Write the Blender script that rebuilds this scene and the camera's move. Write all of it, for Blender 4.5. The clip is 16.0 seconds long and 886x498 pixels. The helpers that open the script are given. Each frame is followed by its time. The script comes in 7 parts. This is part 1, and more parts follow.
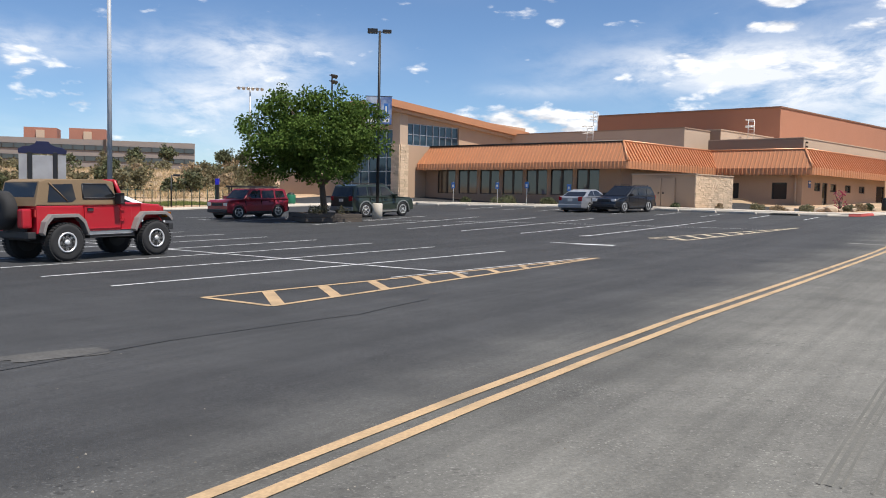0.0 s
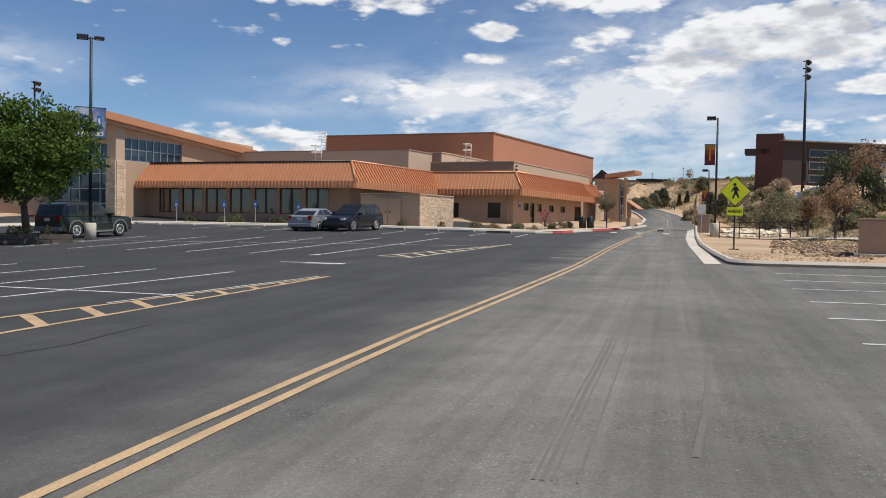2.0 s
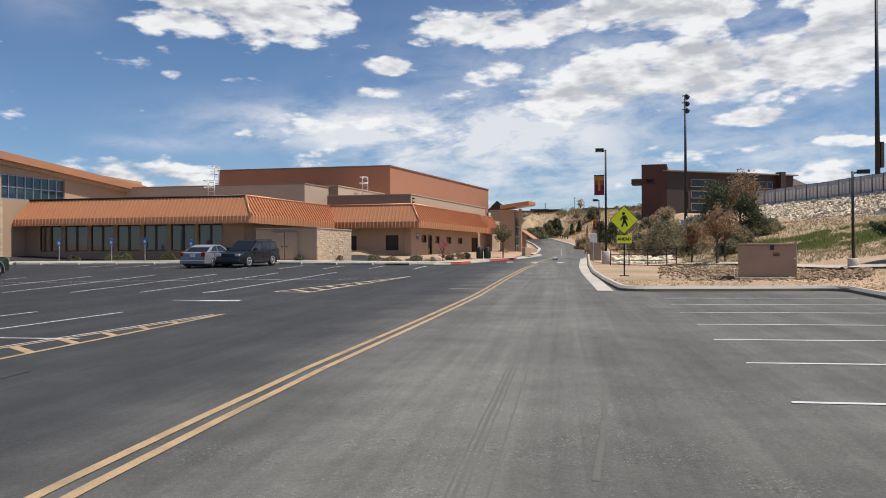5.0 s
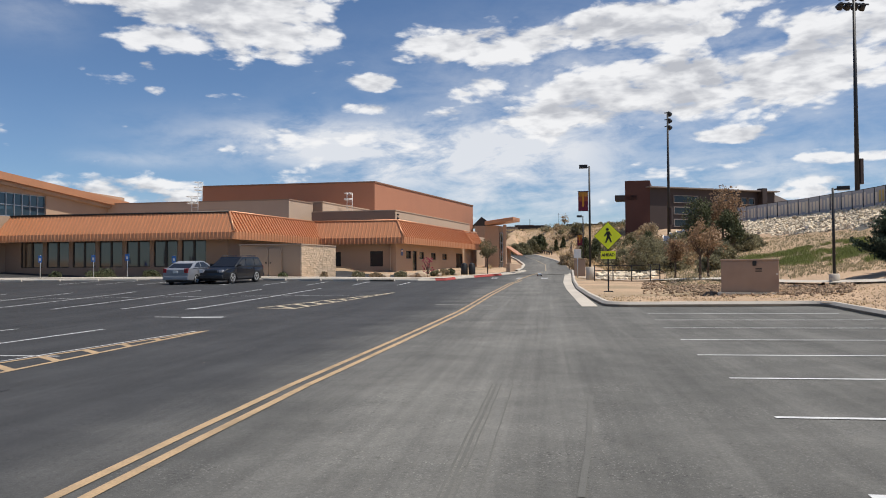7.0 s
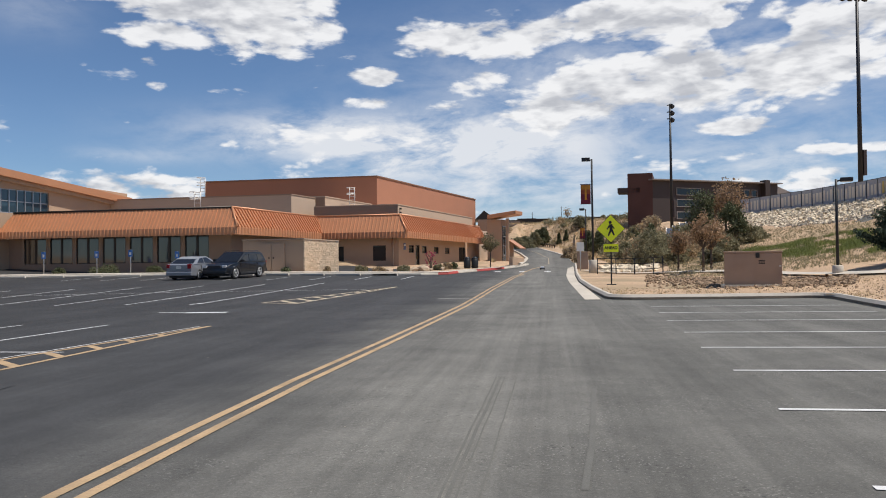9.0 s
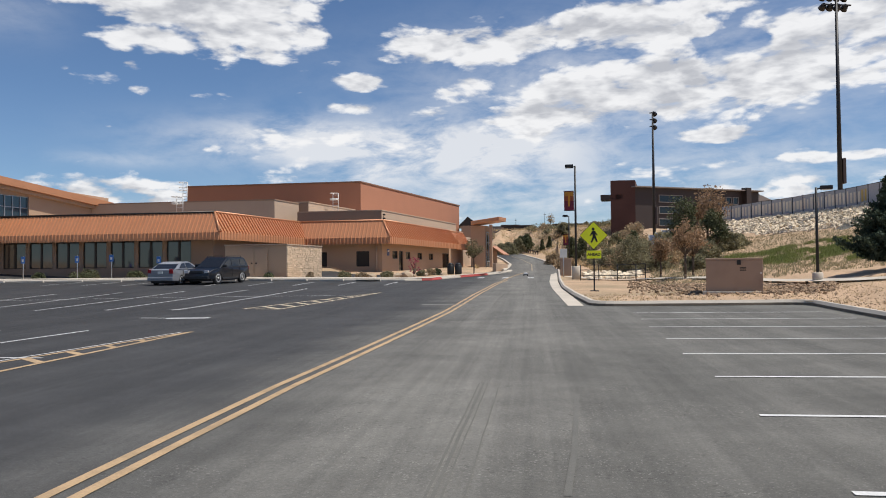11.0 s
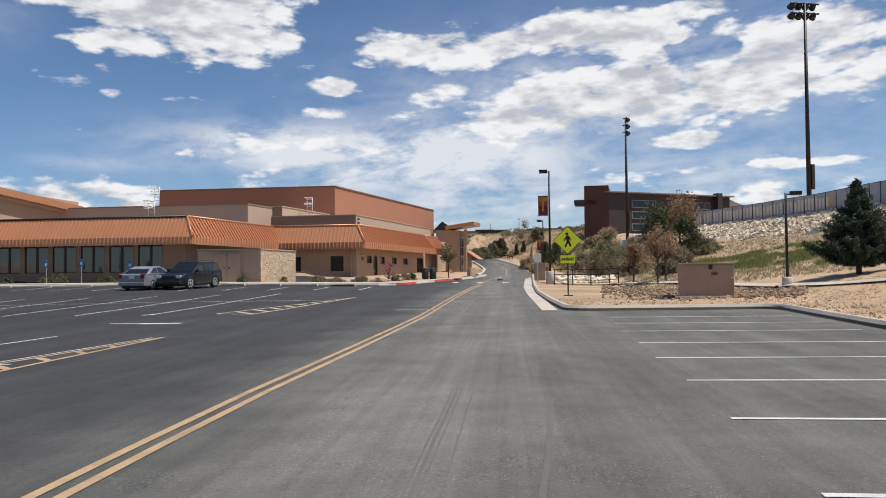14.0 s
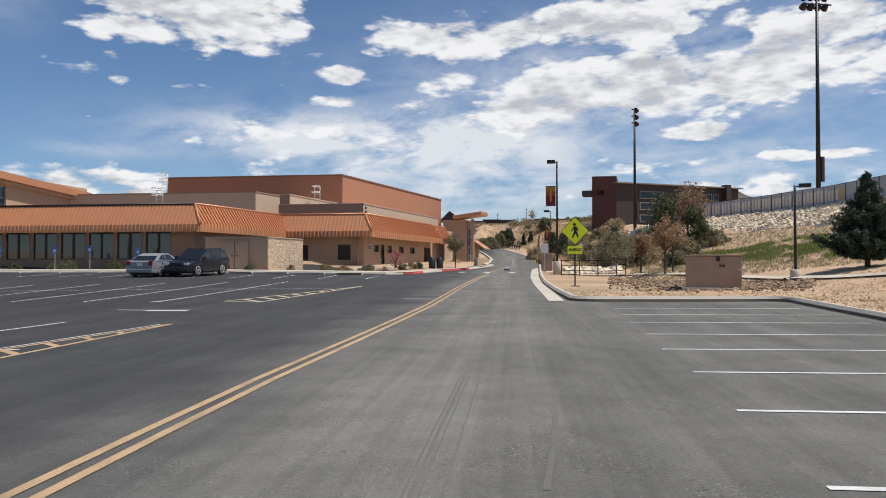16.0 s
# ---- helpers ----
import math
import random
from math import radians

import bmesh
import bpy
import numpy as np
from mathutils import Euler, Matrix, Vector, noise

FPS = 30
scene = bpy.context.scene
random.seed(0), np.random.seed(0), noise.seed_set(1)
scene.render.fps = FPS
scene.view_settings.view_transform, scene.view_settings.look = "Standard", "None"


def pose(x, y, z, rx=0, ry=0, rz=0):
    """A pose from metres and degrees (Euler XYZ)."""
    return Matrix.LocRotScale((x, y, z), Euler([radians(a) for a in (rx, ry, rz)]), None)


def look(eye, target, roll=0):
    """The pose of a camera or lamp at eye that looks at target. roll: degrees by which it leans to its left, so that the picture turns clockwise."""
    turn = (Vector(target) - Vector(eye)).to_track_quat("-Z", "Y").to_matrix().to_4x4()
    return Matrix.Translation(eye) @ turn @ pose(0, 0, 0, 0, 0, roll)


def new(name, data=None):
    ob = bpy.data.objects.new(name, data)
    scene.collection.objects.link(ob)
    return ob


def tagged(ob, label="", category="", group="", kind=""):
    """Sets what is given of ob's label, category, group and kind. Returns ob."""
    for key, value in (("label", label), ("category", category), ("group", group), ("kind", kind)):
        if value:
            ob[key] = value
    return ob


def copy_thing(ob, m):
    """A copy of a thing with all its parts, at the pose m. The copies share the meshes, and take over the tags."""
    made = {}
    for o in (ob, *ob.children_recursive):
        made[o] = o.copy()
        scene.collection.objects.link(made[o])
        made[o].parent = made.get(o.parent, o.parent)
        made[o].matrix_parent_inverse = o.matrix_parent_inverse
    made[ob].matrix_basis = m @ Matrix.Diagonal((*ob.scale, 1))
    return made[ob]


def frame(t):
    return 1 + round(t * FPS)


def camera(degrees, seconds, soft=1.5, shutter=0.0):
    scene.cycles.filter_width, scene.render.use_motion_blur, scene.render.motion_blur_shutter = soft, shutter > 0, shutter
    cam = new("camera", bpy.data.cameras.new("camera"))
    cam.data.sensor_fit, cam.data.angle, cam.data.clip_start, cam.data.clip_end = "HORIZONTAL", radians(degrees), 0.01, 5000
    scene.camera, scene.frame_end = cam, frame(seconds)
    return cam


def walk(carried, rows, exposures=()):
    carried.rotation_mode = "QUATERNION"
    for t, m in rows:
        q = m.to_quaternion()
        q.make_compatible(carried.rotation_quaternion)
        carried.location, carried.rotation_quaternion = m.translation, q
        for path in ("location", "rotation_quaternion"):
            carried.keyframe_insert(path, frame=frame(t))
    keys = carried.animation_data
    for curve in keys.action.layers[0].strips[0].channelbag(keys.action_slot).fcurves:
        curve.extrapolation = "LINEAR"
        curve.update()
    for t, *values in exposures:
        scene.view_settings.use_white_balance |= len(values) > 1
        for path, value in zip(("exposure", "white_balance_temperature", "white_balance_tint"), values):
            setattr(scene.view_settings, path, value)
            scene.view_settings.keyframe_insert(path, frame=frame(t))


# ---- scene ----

# ---- camera and its walk: seconds, yaw, pitch, roll; it stands and turns ----
EYE = (0.013, 0.008, 1.44)
TURNS = (
    (0.0, 0.02, -3.52, -1.12),
    (0.5, -2.56, -3.26, -1.36),
    (1.0, -7.72, -3.14, -1.82),
    (1.5, -14.15, -2.43, -1.66),
    (2.0, -18.67, -1.85, -1.00),
    (2.5, -21.45, -1.54, -0.60),
    (3.0, -22.46, -0.82, 0.33),
    (3.5, -23.23, -0.24, 0.80),
    (4.0, -24.49, -0.19, 0.83),
    (6.5, -26.59, 1.47, 0.14),
    (7.0, -26.83, 1.58, 0.33),
    (7.5, -26.75, 1.71, 0.30),
    (8.0, -26.54, 1.47, 0.38),
    (8.5, -26.51, 1.15, 0.54),
    (9.0, -26.63, 1.16, 0.68),
    (11.5, -28.03, 1.80, 0.47),
    (12.0, -28.18, 2.03, 0.53),
    (12.5, -28.49, 1.91, 0.60),
    (13.0, -29.07, 1.78, 0.64),
    (13.5, -29.46, 1.83, 0.61),
    (14.0, -29.56, 1.88, 0.54),
    (14.5, -29.50, 1.70, 0.50),
    (15.0, -29.37, 1.43, 0.32),
    (15.5, -29.20, 1.40, 0.10),
    (16.0, -29.08, 1.15, 0.03),
)
cam = camera(56.75, 16.0, 1.0)
walk(cam, [(t, pose(*EYE, 90 + p, r, y)) for t, y, p, r in TURNS],
     exposures=((0.0, 0.36), (0.6, 0.36), (1.0, 0.33), (1.5, 0.06), (2.5, 0.03), (4.0, 0.0), (16.0, 0.0)))

# ---- world: blue spring sky with broken cloud, one high sun from the right ----
SUN_TURN, SUN_RISE = 130.0, 64.0
world = bpy.data.worlds.new("sky")
scene.world = world
world.use_nodes = True
wt = world.node_tree
wt.nodes.clear()


def wmath(op, a, b=None, c=None):
    n = wt.nodes.new("ShaderNodeMath")
    n.operation = op
    for i, v in enumerate((a, b, c)):
        if v is None:
            continue
        if isinstance(v, (int, float)):
            n.inputs[i].default_value = v
        else:
            wt.links.new(v, n.inputs[i])
    return n.outputs[0]


sky = wt.nodes.new("ShaderNodeTexSky")
sky.sky_type = "NISHITA"
sky.sun_disc = False
sky.sun_elevation, sky.sun_rotation = radians(SUN_RISE), radians(SUN_TURN)
sky.altitude, sky.air_density, sky.dust_density, sky.ozone_density = 1500, 1.0, 0.6, 1.5
coord = wt.nodes.new("ShaderNodeTexCoord")
split = wt.nodes.new("ShaderNodeSeparateXYZ")
wt.links.new(coord.outputs["Generated"], split.inputs[0])
sx, sy, sz = split.outputs
turn_deg = wmath("MULTIPLY", wmath("ARCTAN2", sx, sy), 57.2958)
rise_deg = wmath("MULTIPLY", wmath("ARCSINE", sz), 57.2958)

# heaped cloud: turn, rise, half width, half height, weight
HEAPS = (
    (12.3, 16.4, 8.6, 2.5, 0.42), (10.0, 20.5, 14.0, 3.0, 0.38), (22.2, 13.0, 2.0, 0.65, 0.30), (7.6, 13.5, 1.3, 0.42, 0.26), (7.4, 11.9, 0.8, 0.3, 0.2),
    (40.2, 16.2, 6.2, 1.7, 0.40), (46.8, 17.4, 2.8, 0.8, 0.34), (45.6, 15.7, 1.4, 0.5, 0.28), (55.5, 14.0, 6.3, 3.1, 0.42), (42.0, 12.0, 10.5, 2.3, 0.42),
    (31.0, 15.4, 4.2, 1.5, 0.36), (26.0, 15.6, 2.8, 1.3, 0.28), (28.8, 12.7, 2.6, 1.1, 0.28), (33.0, 10.2, 5.0, 1.2, 0.28), (46.2, 8.9, 3.4, 0.6, 0.32), (52.0, 7.0, 7.0, 0.42, 0.30), (51.0, 5.3, 7.0, 0.8, 0.26),
    (47.6, 14.7, 2.2, 0.65, -0.34), (34.6, 18.2, 2.4, 1.0, -0.30), (40.5, 14.5, 3.4, 0.32, -0.16), (50.0, 21.0, 14.0, 2.4, 0.34), (21.5, 9.4, 6.5, 0.7, 0.20), (5.3, 5.2, 5.4, 1.3, 0.36),
    (21.0, 11.3, 2.4, 0.5, 0.24), (27.0, 10.9, 1.7, 0.6, 0.26), (75.0, 14.0, 14.0, 7.0, 0.26), (-24.8, 5.7, 2.2, 0.6, 0.2), (-60.0, 14.0, 14.0, 5.0, 0.24), (120.0, 20.0, 16.0, 7.0, 0.24), (180.0, 22.0, 20.0, 7.0, 0.24), (-120.0, 18.0, 16.0, 7.0, 0.24),
)
# thin streaked cloud
VEILS = (
    (18.0, 9.0, 8.2, 1.5, 0.95), (25.0, 8.4, 8.0, 1.5, 0.7), (21.7, 6.7, 2.6, 0.8, 0.6), (31.5, 5.6, 9.0, 2.4, 0.85), (31.0, 8.6, 7.0, 1.6, 0.7), (-12.7, 9.6, 5.6, 1.5, 0.85), (-17.5, 5.6, 3.2, 1.6, 0.8), (-13.0, 7.0, 4.0, 1.8, 0.7), (-27.5, 9.0, 3.5, 1.1, 0.55),
    (-21.0, 9.4, 4.0, 0.8, 0.4), (6.0, 7.4, 3.5, 0.5, 0.35), (50.0, 6.2, 9.0, 1.8, 0.6), (0.0, 1.5, 60.0, 2.6, 0.35), (42.0, 12.5, 15.0, 4.0, 0.7), (0.0, 16.0, 3.0, 1.6, 0.22),
)


def bank_sum(rows, sharp):
    total = None
    for a0, e0, wa, we, weight in rows:
        da = wmath("DIVIDE", wmath("SUBTRACT", turn_deg, a0), wa)
        de = wmath("DIVIDE", wmath("SUBTRACT", rise_deg, e0), we)
        r2 = wmath("MULTIPLY_ADD", da, da, wmath("MULTIPLY", de, de))
        if sharp:
            r2 = wmath("MULTIPLY", r2, r2)
        g = wmath("MULTIPLY", wmath("POWER", 2.71828, wmath("MULTIPLY", r2, -1.0)), weight * (1.12 if sharp else 1.0))
        total = g if total is None else wmath("ADD", total, g)
    return total


def sky_noise(lift_by, scale, detail, rough, distort, stretch=1.0, up=0.0):
    lift = wmath("ADD", wmath("MAXIMUM", wmath("ADD", sz, up), 0.0), lift_by)
    plane = wt.nodes.new("ShaderNodeCombineXYZ")
    wt.links.new(wmath("DIVIDE", sx, lift), plane.inputs[0])
    wt.links.new(wmath("MULTIPLY", wmath("DIVIDE", sy, lift), stretch), plane.inputs[1])
    wt.links.new(wmath("MULTIPLY", wmath("ADD", sz, up), 6.0), plane.inputs[2])
    n = wt.nodes.new("ShaderNodeTexNoise")
    n.inputs["Scale"].default_value, n.inputs["Detail"].default_value, n.inputs["Roughness"].default_value, n.inputs["Distortion"].default_value = scale, detail, rough, distort
    wt.links.new(plane.outputs[0], n.inputs["Vector"])
    return n.outputs[0]


def spread(value, lo, hi, out=1.0, kind="SMOOTHSTEP"):
    n = wt.nodes.new("ShaderNodeMapRange")
    n.interpolation_type = kind
    n.inputs[1].default_value, n.inputs[2].default_value, n.inputs[4].default_value = lo, hi, out
    wt.links.new(value, n.inputs[0])
    return n.outputs[0]


def mix_colour(fac, a, b):
    n = wt.nodes.new("ShaderNodeMix")
    n.data_type = "RGBA"
    for i, v in ((0, fac), (6, a), (7, b)):
        if isinstance(v, tuple):
            n.inputs[i].default_value = (*v, 1)
        else:
            wt.links.new(v, n.inputs[i])
    return n.outputs[2]


def cloud_noise(scale, detail, rough, distort, squash, up=0.0):
    """Noise over the sky's directions, flattened a little like heaped cloud; up samples what lies higher."""
    v = wt.nodes.new("ShaderNodeCombineXYZ")
    wt.links.new(sx, v.inputs[0])
    wt.links.new(sy, v.inputs[1])
    wt.links.new(wmath("MULTIPLY", wmath("ADD", sz, up), squash), v.inputs[2])
    n = wt.nodes.new("ShaderNodeTexNoise")
    n.inputs["Scale"].default_value, n.inputs["Detail"].default_value, n.inputs["Roughness"].default_value, n.inputs["Distortion"].default_value = scale, detail, rough, distort
    wt.links.new(v.outputs[0], n.inputs["Vector"])
    return n.outputs[0], v.outputs[0]


def knobs_of(vector, scale):
    """Rounded lobes, one at each cell's middle."""
    n = wt.nodes.new("ShaderNodeTexVoronoi")
    n.feature = "SMOOTH_F1"
    n.inputs["Scale"].default_value, n.inputs["Smoothness"].default_value, n.inputs["Randomness"].default_value = scale, 0.35, 1.0
    n.inputs["Detail"].default_value, n.inputs["Roughness"].default_value = 2.0, 0.55
    wt.links.new(vector, n.inputs["Vector"])
    return wmath("SUBTRACT", 0.5, n.outputs["Distance"])


def heaped(up, detail):
    mass, at = cloud_noise(10.0, detail, 0.60, 0.25, 2.6, up)
    return wmath("MULTIPLY_ADD", knobs_of(at, 24.0), 0.30, wmath("MULTIPLY", mass, 1.45))


heap_bank = bank_sum(HEAPS, True)
puffs = heaped(0.0, 9.0)
above = heaped(0.018, 4.0)
heap = wmath("ADD", puffs, heap_bank)
heap_cover = spread(heap, 0.74, 0.97)
depth = spread(wmath("ADD", above, heap_bank), 0.82, 1.42, 1.0, "LINEAR")
relief = spread(wmath("SUBTRACT", above, puffs), -0.16, 0.16, 1.0, "LINEAR")
lumps = spread(cloud_noise(17.0, 7.0, 0.60, 0.5, 3.6)[0], 0.32, 0.68, 1.0, "LINEAR")
shade = wmath("MULTIPLY_ADD", depth, 0.52, wmath("MULTIPLY_ADD", relief, 0.58, wmath("MULTIPLY_ADD", lumps, 0.62, -0.40)))
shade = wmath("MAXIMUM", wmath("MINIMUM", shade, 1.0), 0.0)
wisps = sky_noise(0.14, 3.0, 10.0, 0.62, 0.25, 0.6)
curds = cloud_noise(14.0, 8.0, 0.62, 0.4, 2.4)[0]
veil_cover = wmath("MULTIPLY", bank_sum(VEILS, False), spread(wmath("MULTIPLY_ADD", curds, 0.55, wmath("MULTIPLY", wisps, 0.5)), 0.34, 0.66))
tint = wt.nodes.new("ShaderNodeMix")
tint.data_type, tint.blend_type = "RGBA", "MULTIPLY"
tint.inputs[0].default_value = 1.0
tint.inputs[7].default_value = (0.82, 0.96, 1.12, 1)
wt.links.new(sky.outputs[0], tint.inputs[6])
with_veil = mix_colour(wmath("MINIMUM", veil_cover, 0.88), tint.outputs[2], (9.3, 9.5, 9.9))
heap_colour = mix_colour(shade, (10.6, 10.6, 10.7), (6.0, 6.15, 6.6))
blended = mix_colour(wmath("MULTIPLY", heap_cover, 0.95), with_veil, heap_colour)
back = wt.nodes.new("ShaderNodeBackground")
back.inputs[1].default_value = 0.086
wt.links.new(blended, back.inputs[0])
wt.links.new(back.outputs[0], wt.nodes.new("ShaderNodeOutputWorld").inputs[0])

sun = new("sun", bpy.data.lights.new("sun", "SUN"))
sun.data.energy, sun.data.angle, sun.data.color = 4.7, radians(0.55), (1.0, 0.94, 0.85)
toward = Vector((math.sin(radians(SUN_TURN)) * math.cos(radians(SUN_RISE)), math.cos(radians(SUN_TURN)) * math.cos(radians(SUN_RISE)), math.sin(radians(SUN_RISE))))
sun.matrix_world = look(toward * 80, (0, 0, 0))

# ---- materials ----


def material(name, colour, rough=0.7, metal=0.0, scale=6.0, vary=0.18, fine=60.0, grain=0.12, bump=0.15, stain=None, stain_scale=0.35, stain_amount=0.0, per_piece=0.0, per_island=0.0, coat=0.0, stretch=(1, 1, 1)):
    """A surface with broad blotches, fine grain and relief, at real size."""
    m = bpy.data.materials.new(name)
    m.use_nodes = True
    t = m.node_tree
    b = t.nodes["Principled BSDF"]
    b.inputs["Roughness"].default_value, b.inputs["Metallic"].default_value = rough, metal
    b.inputs["Coat Weight"].default_value = coat
    b.inputs["Coat Roughness"].default_value = 0.04
    tc = t.nodes.new("ShaderNodeTexCoord")
    mp = t.nodes.new("ShaderNodeMapping")
    mp.inputs["Scale"].default_value = stretch
    t.links.new(tc.outputs["Object"], mp.inputs[0])

    def noise_at(s, detail=4.0):
        n = t.nodes.new("ShaderNodeTexNoise")
        n.inputs["Scale"].default_value, n.inputs["Detail"].default_value = s, detail
        t.links.new(mp.outputs[0], n.inputs["Vector"])
        return n.outputs[0]

    def m2(op, a, c):
        n = t.nodes.new("ShaderNodeMath")
        n.operation = op
        for i, v in enumerate((a, c)):
            if isinstance(v, (int, float)):
                n.inputs[i].default_value = v
            else:
                t.links.new(v, n.inputs[i])
        return n.outputs[0]

    f = noise_at(fine, 3.0)
    gain = m2("ADD", 1.0, m2("ADD", m2("MULTIPLY", m2("SUBTRACT", noise_at(scale), 0.5), vary * 2.4), m2("MULTIPLY", m2("SUBTRACT", f, 0.5), grain * 2.4)))
    if per_piece:
        o = t.nodes.new("ShaderNodeObjectInfo")
        gain = m2("ADD", gain, m2("MULTIPLY", m2("SUBTRACT", o.outputs["Random"], 0.5), per_piece * 2))
    if per_island:
        o = t.nodes.new("ShaderNodeNewGeometry")
        gain = m2("ADD", gain, m2("MULTIPLY", m2("SUBTRACT", o.outputs["Random Per Island"], 0.5), per_island * 2))
    col = t.nodes.new("ShaderNodeMix")
    col.data_type, col.blend_type = "RGBA", "MULTIPLY"
    col.inputs[0].default_value = 1.0
    col.inputs[6].default_value = (*colour, 1)
    t.links.new(gain, col.inputs[7])
    out = col.outputs[2]
    if stain:
        mr = t.nodes.new("ShaderNodeMapRange")
        mr.inputs[1].default_value, mr.inputs[2].default_value, mr.inputs[4].default_value = 0.47, 0.68, stain_amount
        t.links.new(noise_at(stain_scale, 6.0), mr.inputs[0])
        mix = t.nodes.new("ShaderNodeMix")
        mix.data_type = "RGBA"
        t.links.new(mr.outputs[0], mix.inputs[0])
        t.links.new(out, mix.inputs[6])
        mix.inputs[7].default_value = (*stain, 1)
        out = mix.outputs[2]
    t.links.new(out, b.inputs["Base Color"])
    if bump:
        bn = t.nodes.new("ShaderNodeBump")
        bn.inputs["Strength"].default_value, bn.inputs["Distance"].default_value = bump, 0.02
        t.links.new(f, bn.inputs["Height"])
        t.links.new(bn.outputs[0], b.inputs["Normal"])
    return m


def glass(name, colour, rough=0.03, shine=0.7):
    m = bpy.data.materials.new(name)
    m.use_nodes = True
    b = m.node_tree.nodes["Principled BSDF"]
    b.inputs["Base Color"].default_value = (*colour, 1)
    b.inputs["Roughness"].default_value = rough
    b.inputs["IOR"].default_value = 1.5
    b.inputs["Specular IOR Level"].default_value = shine
    return m


def asphalt_material(name, dark, pale):
    """Worn asphalt: a newer dark coat on the lot, an older pale one on the driven lane, a seam beside it; blotches, drive streaks, chippings and ravelled spots."""
    m = bpy.data.materials.new(name)
    m.use_nodes = True
    t = m.node_tree
    b = t.nodes["Principled BSDF"]
    b.inputs["Roughness"].default_value = 0.9
    tc = t.nodes.new("ShaderNodeTexCoord").outputs["Object"]
    turned = t.nodes.new("ShaderNodeVectorRotate")
    turned.rotation_type = "Z_AXIS"
    turned.inputs["Angle"].default_value = radians(34)
    t.links.new(tc, turned.inputs[0])
    lane = turned.outputs[0]            # x across the road, y along it

    def put(v, socket):
        if isinstance(v, (int, float)):
            socket.default_value = v
        else:
            t.links.new(v, socket)

    def calc(op, a, c, d=None):
        n = t.nodes.new("ShaderNodeMath")
        n.operation = op
        put(a, n.inputs[0])
        put(c, n.inputs[1])
        if d is not None:
            put(d, n.inputs[2])
        return n.outputs[0]

    def grain(scale, detail=4.0, stretch=None, rough=0.55):
        n = t.nodes.new("ShaderNodeTexNoise")
        n.inputs["Scale"].default_value, n.inputs["Detail"].default_value, n.inputs["Roughness"].default_value = scale, detail, rough
        if stretch:
            mp = t.nodes.new("ShaderNodeMapping")
            mp.inputs["Scale"].default_value = stretch
            t.links.new(lane, mp.inputs[0])
            t.links.new(mp.outputs[0], n.inputs["Vector"])
        else:
            t.links.new(tc, n.inputs["Vector"])
        return n.outputs[0]

    def ranged(v, a, c, lo, hi, kind="SMOOTHSTEP"):
        n = t.nodes.new("ShaderNodeMapRange")
        n.interpolation_type = kind
        for k, x in ((1, a), (2, c), (3, lo), (4, hi)):
            n.inputs[k].default_value = x
        t.links.new(v, n.inputs[0])
        return n.outputs[0]

    def cells(scale):
        n = t.nodes.new("ShaderNodeTexVoronoi")
        n.inputs["Scale"].default_value = scale
        t.links.new(tc, n.inputs["Vector"])
        bw = t.nodes.new("ShaderNodeSeparateColor")
        t.links.new(n.outputs["Color"], bw.inputs[0])
        return bw.outputs[0]

    part_xyz = t.nodes.new("ShaderNodeSeparateXYZ")
    t.links.new(lane, part_xyz.inputs[0])
    blotch = grain(0.35, 6.0)
    across = calc("MULTIPLY_ADD", calc("SUBTRACT", blotch, 0.5), 2.4, part_xyz.outputs[0])
    fine_edge = calc("MULTIPLY_ADD", calc("SUBTRACT", grain(2.5, 5.0), 0.5), 0.35, part_xyz.outputs[0])
    old = ranged(across, -4.9, -1.2, 0.0, 1.0)
    age = t.nodes.new("ShaderNodeMix")
    age.data_type = "RGBA"
    age.inputs[6].default_value, age.inputs[7].default_value = (*dark, 1), (*pale, 1)
    t.links.new(old, age.inputs[0])
    gain = ranged(across, -16.0, -5.5, 0.72, 1.0)
    gain = calc("MULTIPLY", gain, ranged(fine_edge, 0.28, 0.62, 1.0, 0.84))
    gain = calc("MULTIPLY", gain, ranged(blotch, 0.32, 0.68, 0.86, 1.14))
    gain = calc("MULTIPLY", gain, ranged(grain(1.6, 6.0, None, 0.6), 0.3, 0.7, 0.90, 1.10))
    gain = calc("MULTIPLY", gain, ranged(grain(1.0, 6.0, (1.3, 0.05, 1)), 0.32, 0.68, 0.84, 1.16))
    gain = calc("MULTIPLY", gain, ranged(grain(1.0, 4.0, (9.0, 0.12, 1)), 0.32, 0.68, 0.92, 1.08))
    gain = calc("MULTIPLY", gain, ranged(grain(26.0, 4.0, None, 0.7), 0.28, 0.72, 0.90, 1.10))
    chips = cells(85.0)
    gain = calc("MULTIPLY", gain, ranged(chips, 0.0, 1.0, 0.87, 1.13, "LINEAR"))
    ravel = ranged(grain(0.9, 5.0), 0.45, 0.68, 0.25, 1.0)
    gain = calc("MULTIPLY_ADD", calc("MULTIPLY", ranged(chips, 0.93, 0.97, 0.0, 0.8), ravel), 1.0, gain)
    gain = calc("MULTIPLY", gain, calc("SUBTRACT", 1.0, calc("MULTIPLY", ranged(cells(34.0), 0.955, 0.975, 0.0, 0.42), ravel)))
    mul = t.nodes.new("ShaderNodeMix")
    mul.data_type, mul.blend_type = "RGBA", "MULTIPLY"
    mul.inputs[0].default_value = 1.0
    t.links.new(age.outputs[2], mul.inputs[6])
    t.links.new(gain, mul.inputs[7])
    t.links.new(mul.outputs[2], b.inputs["Base Color"])
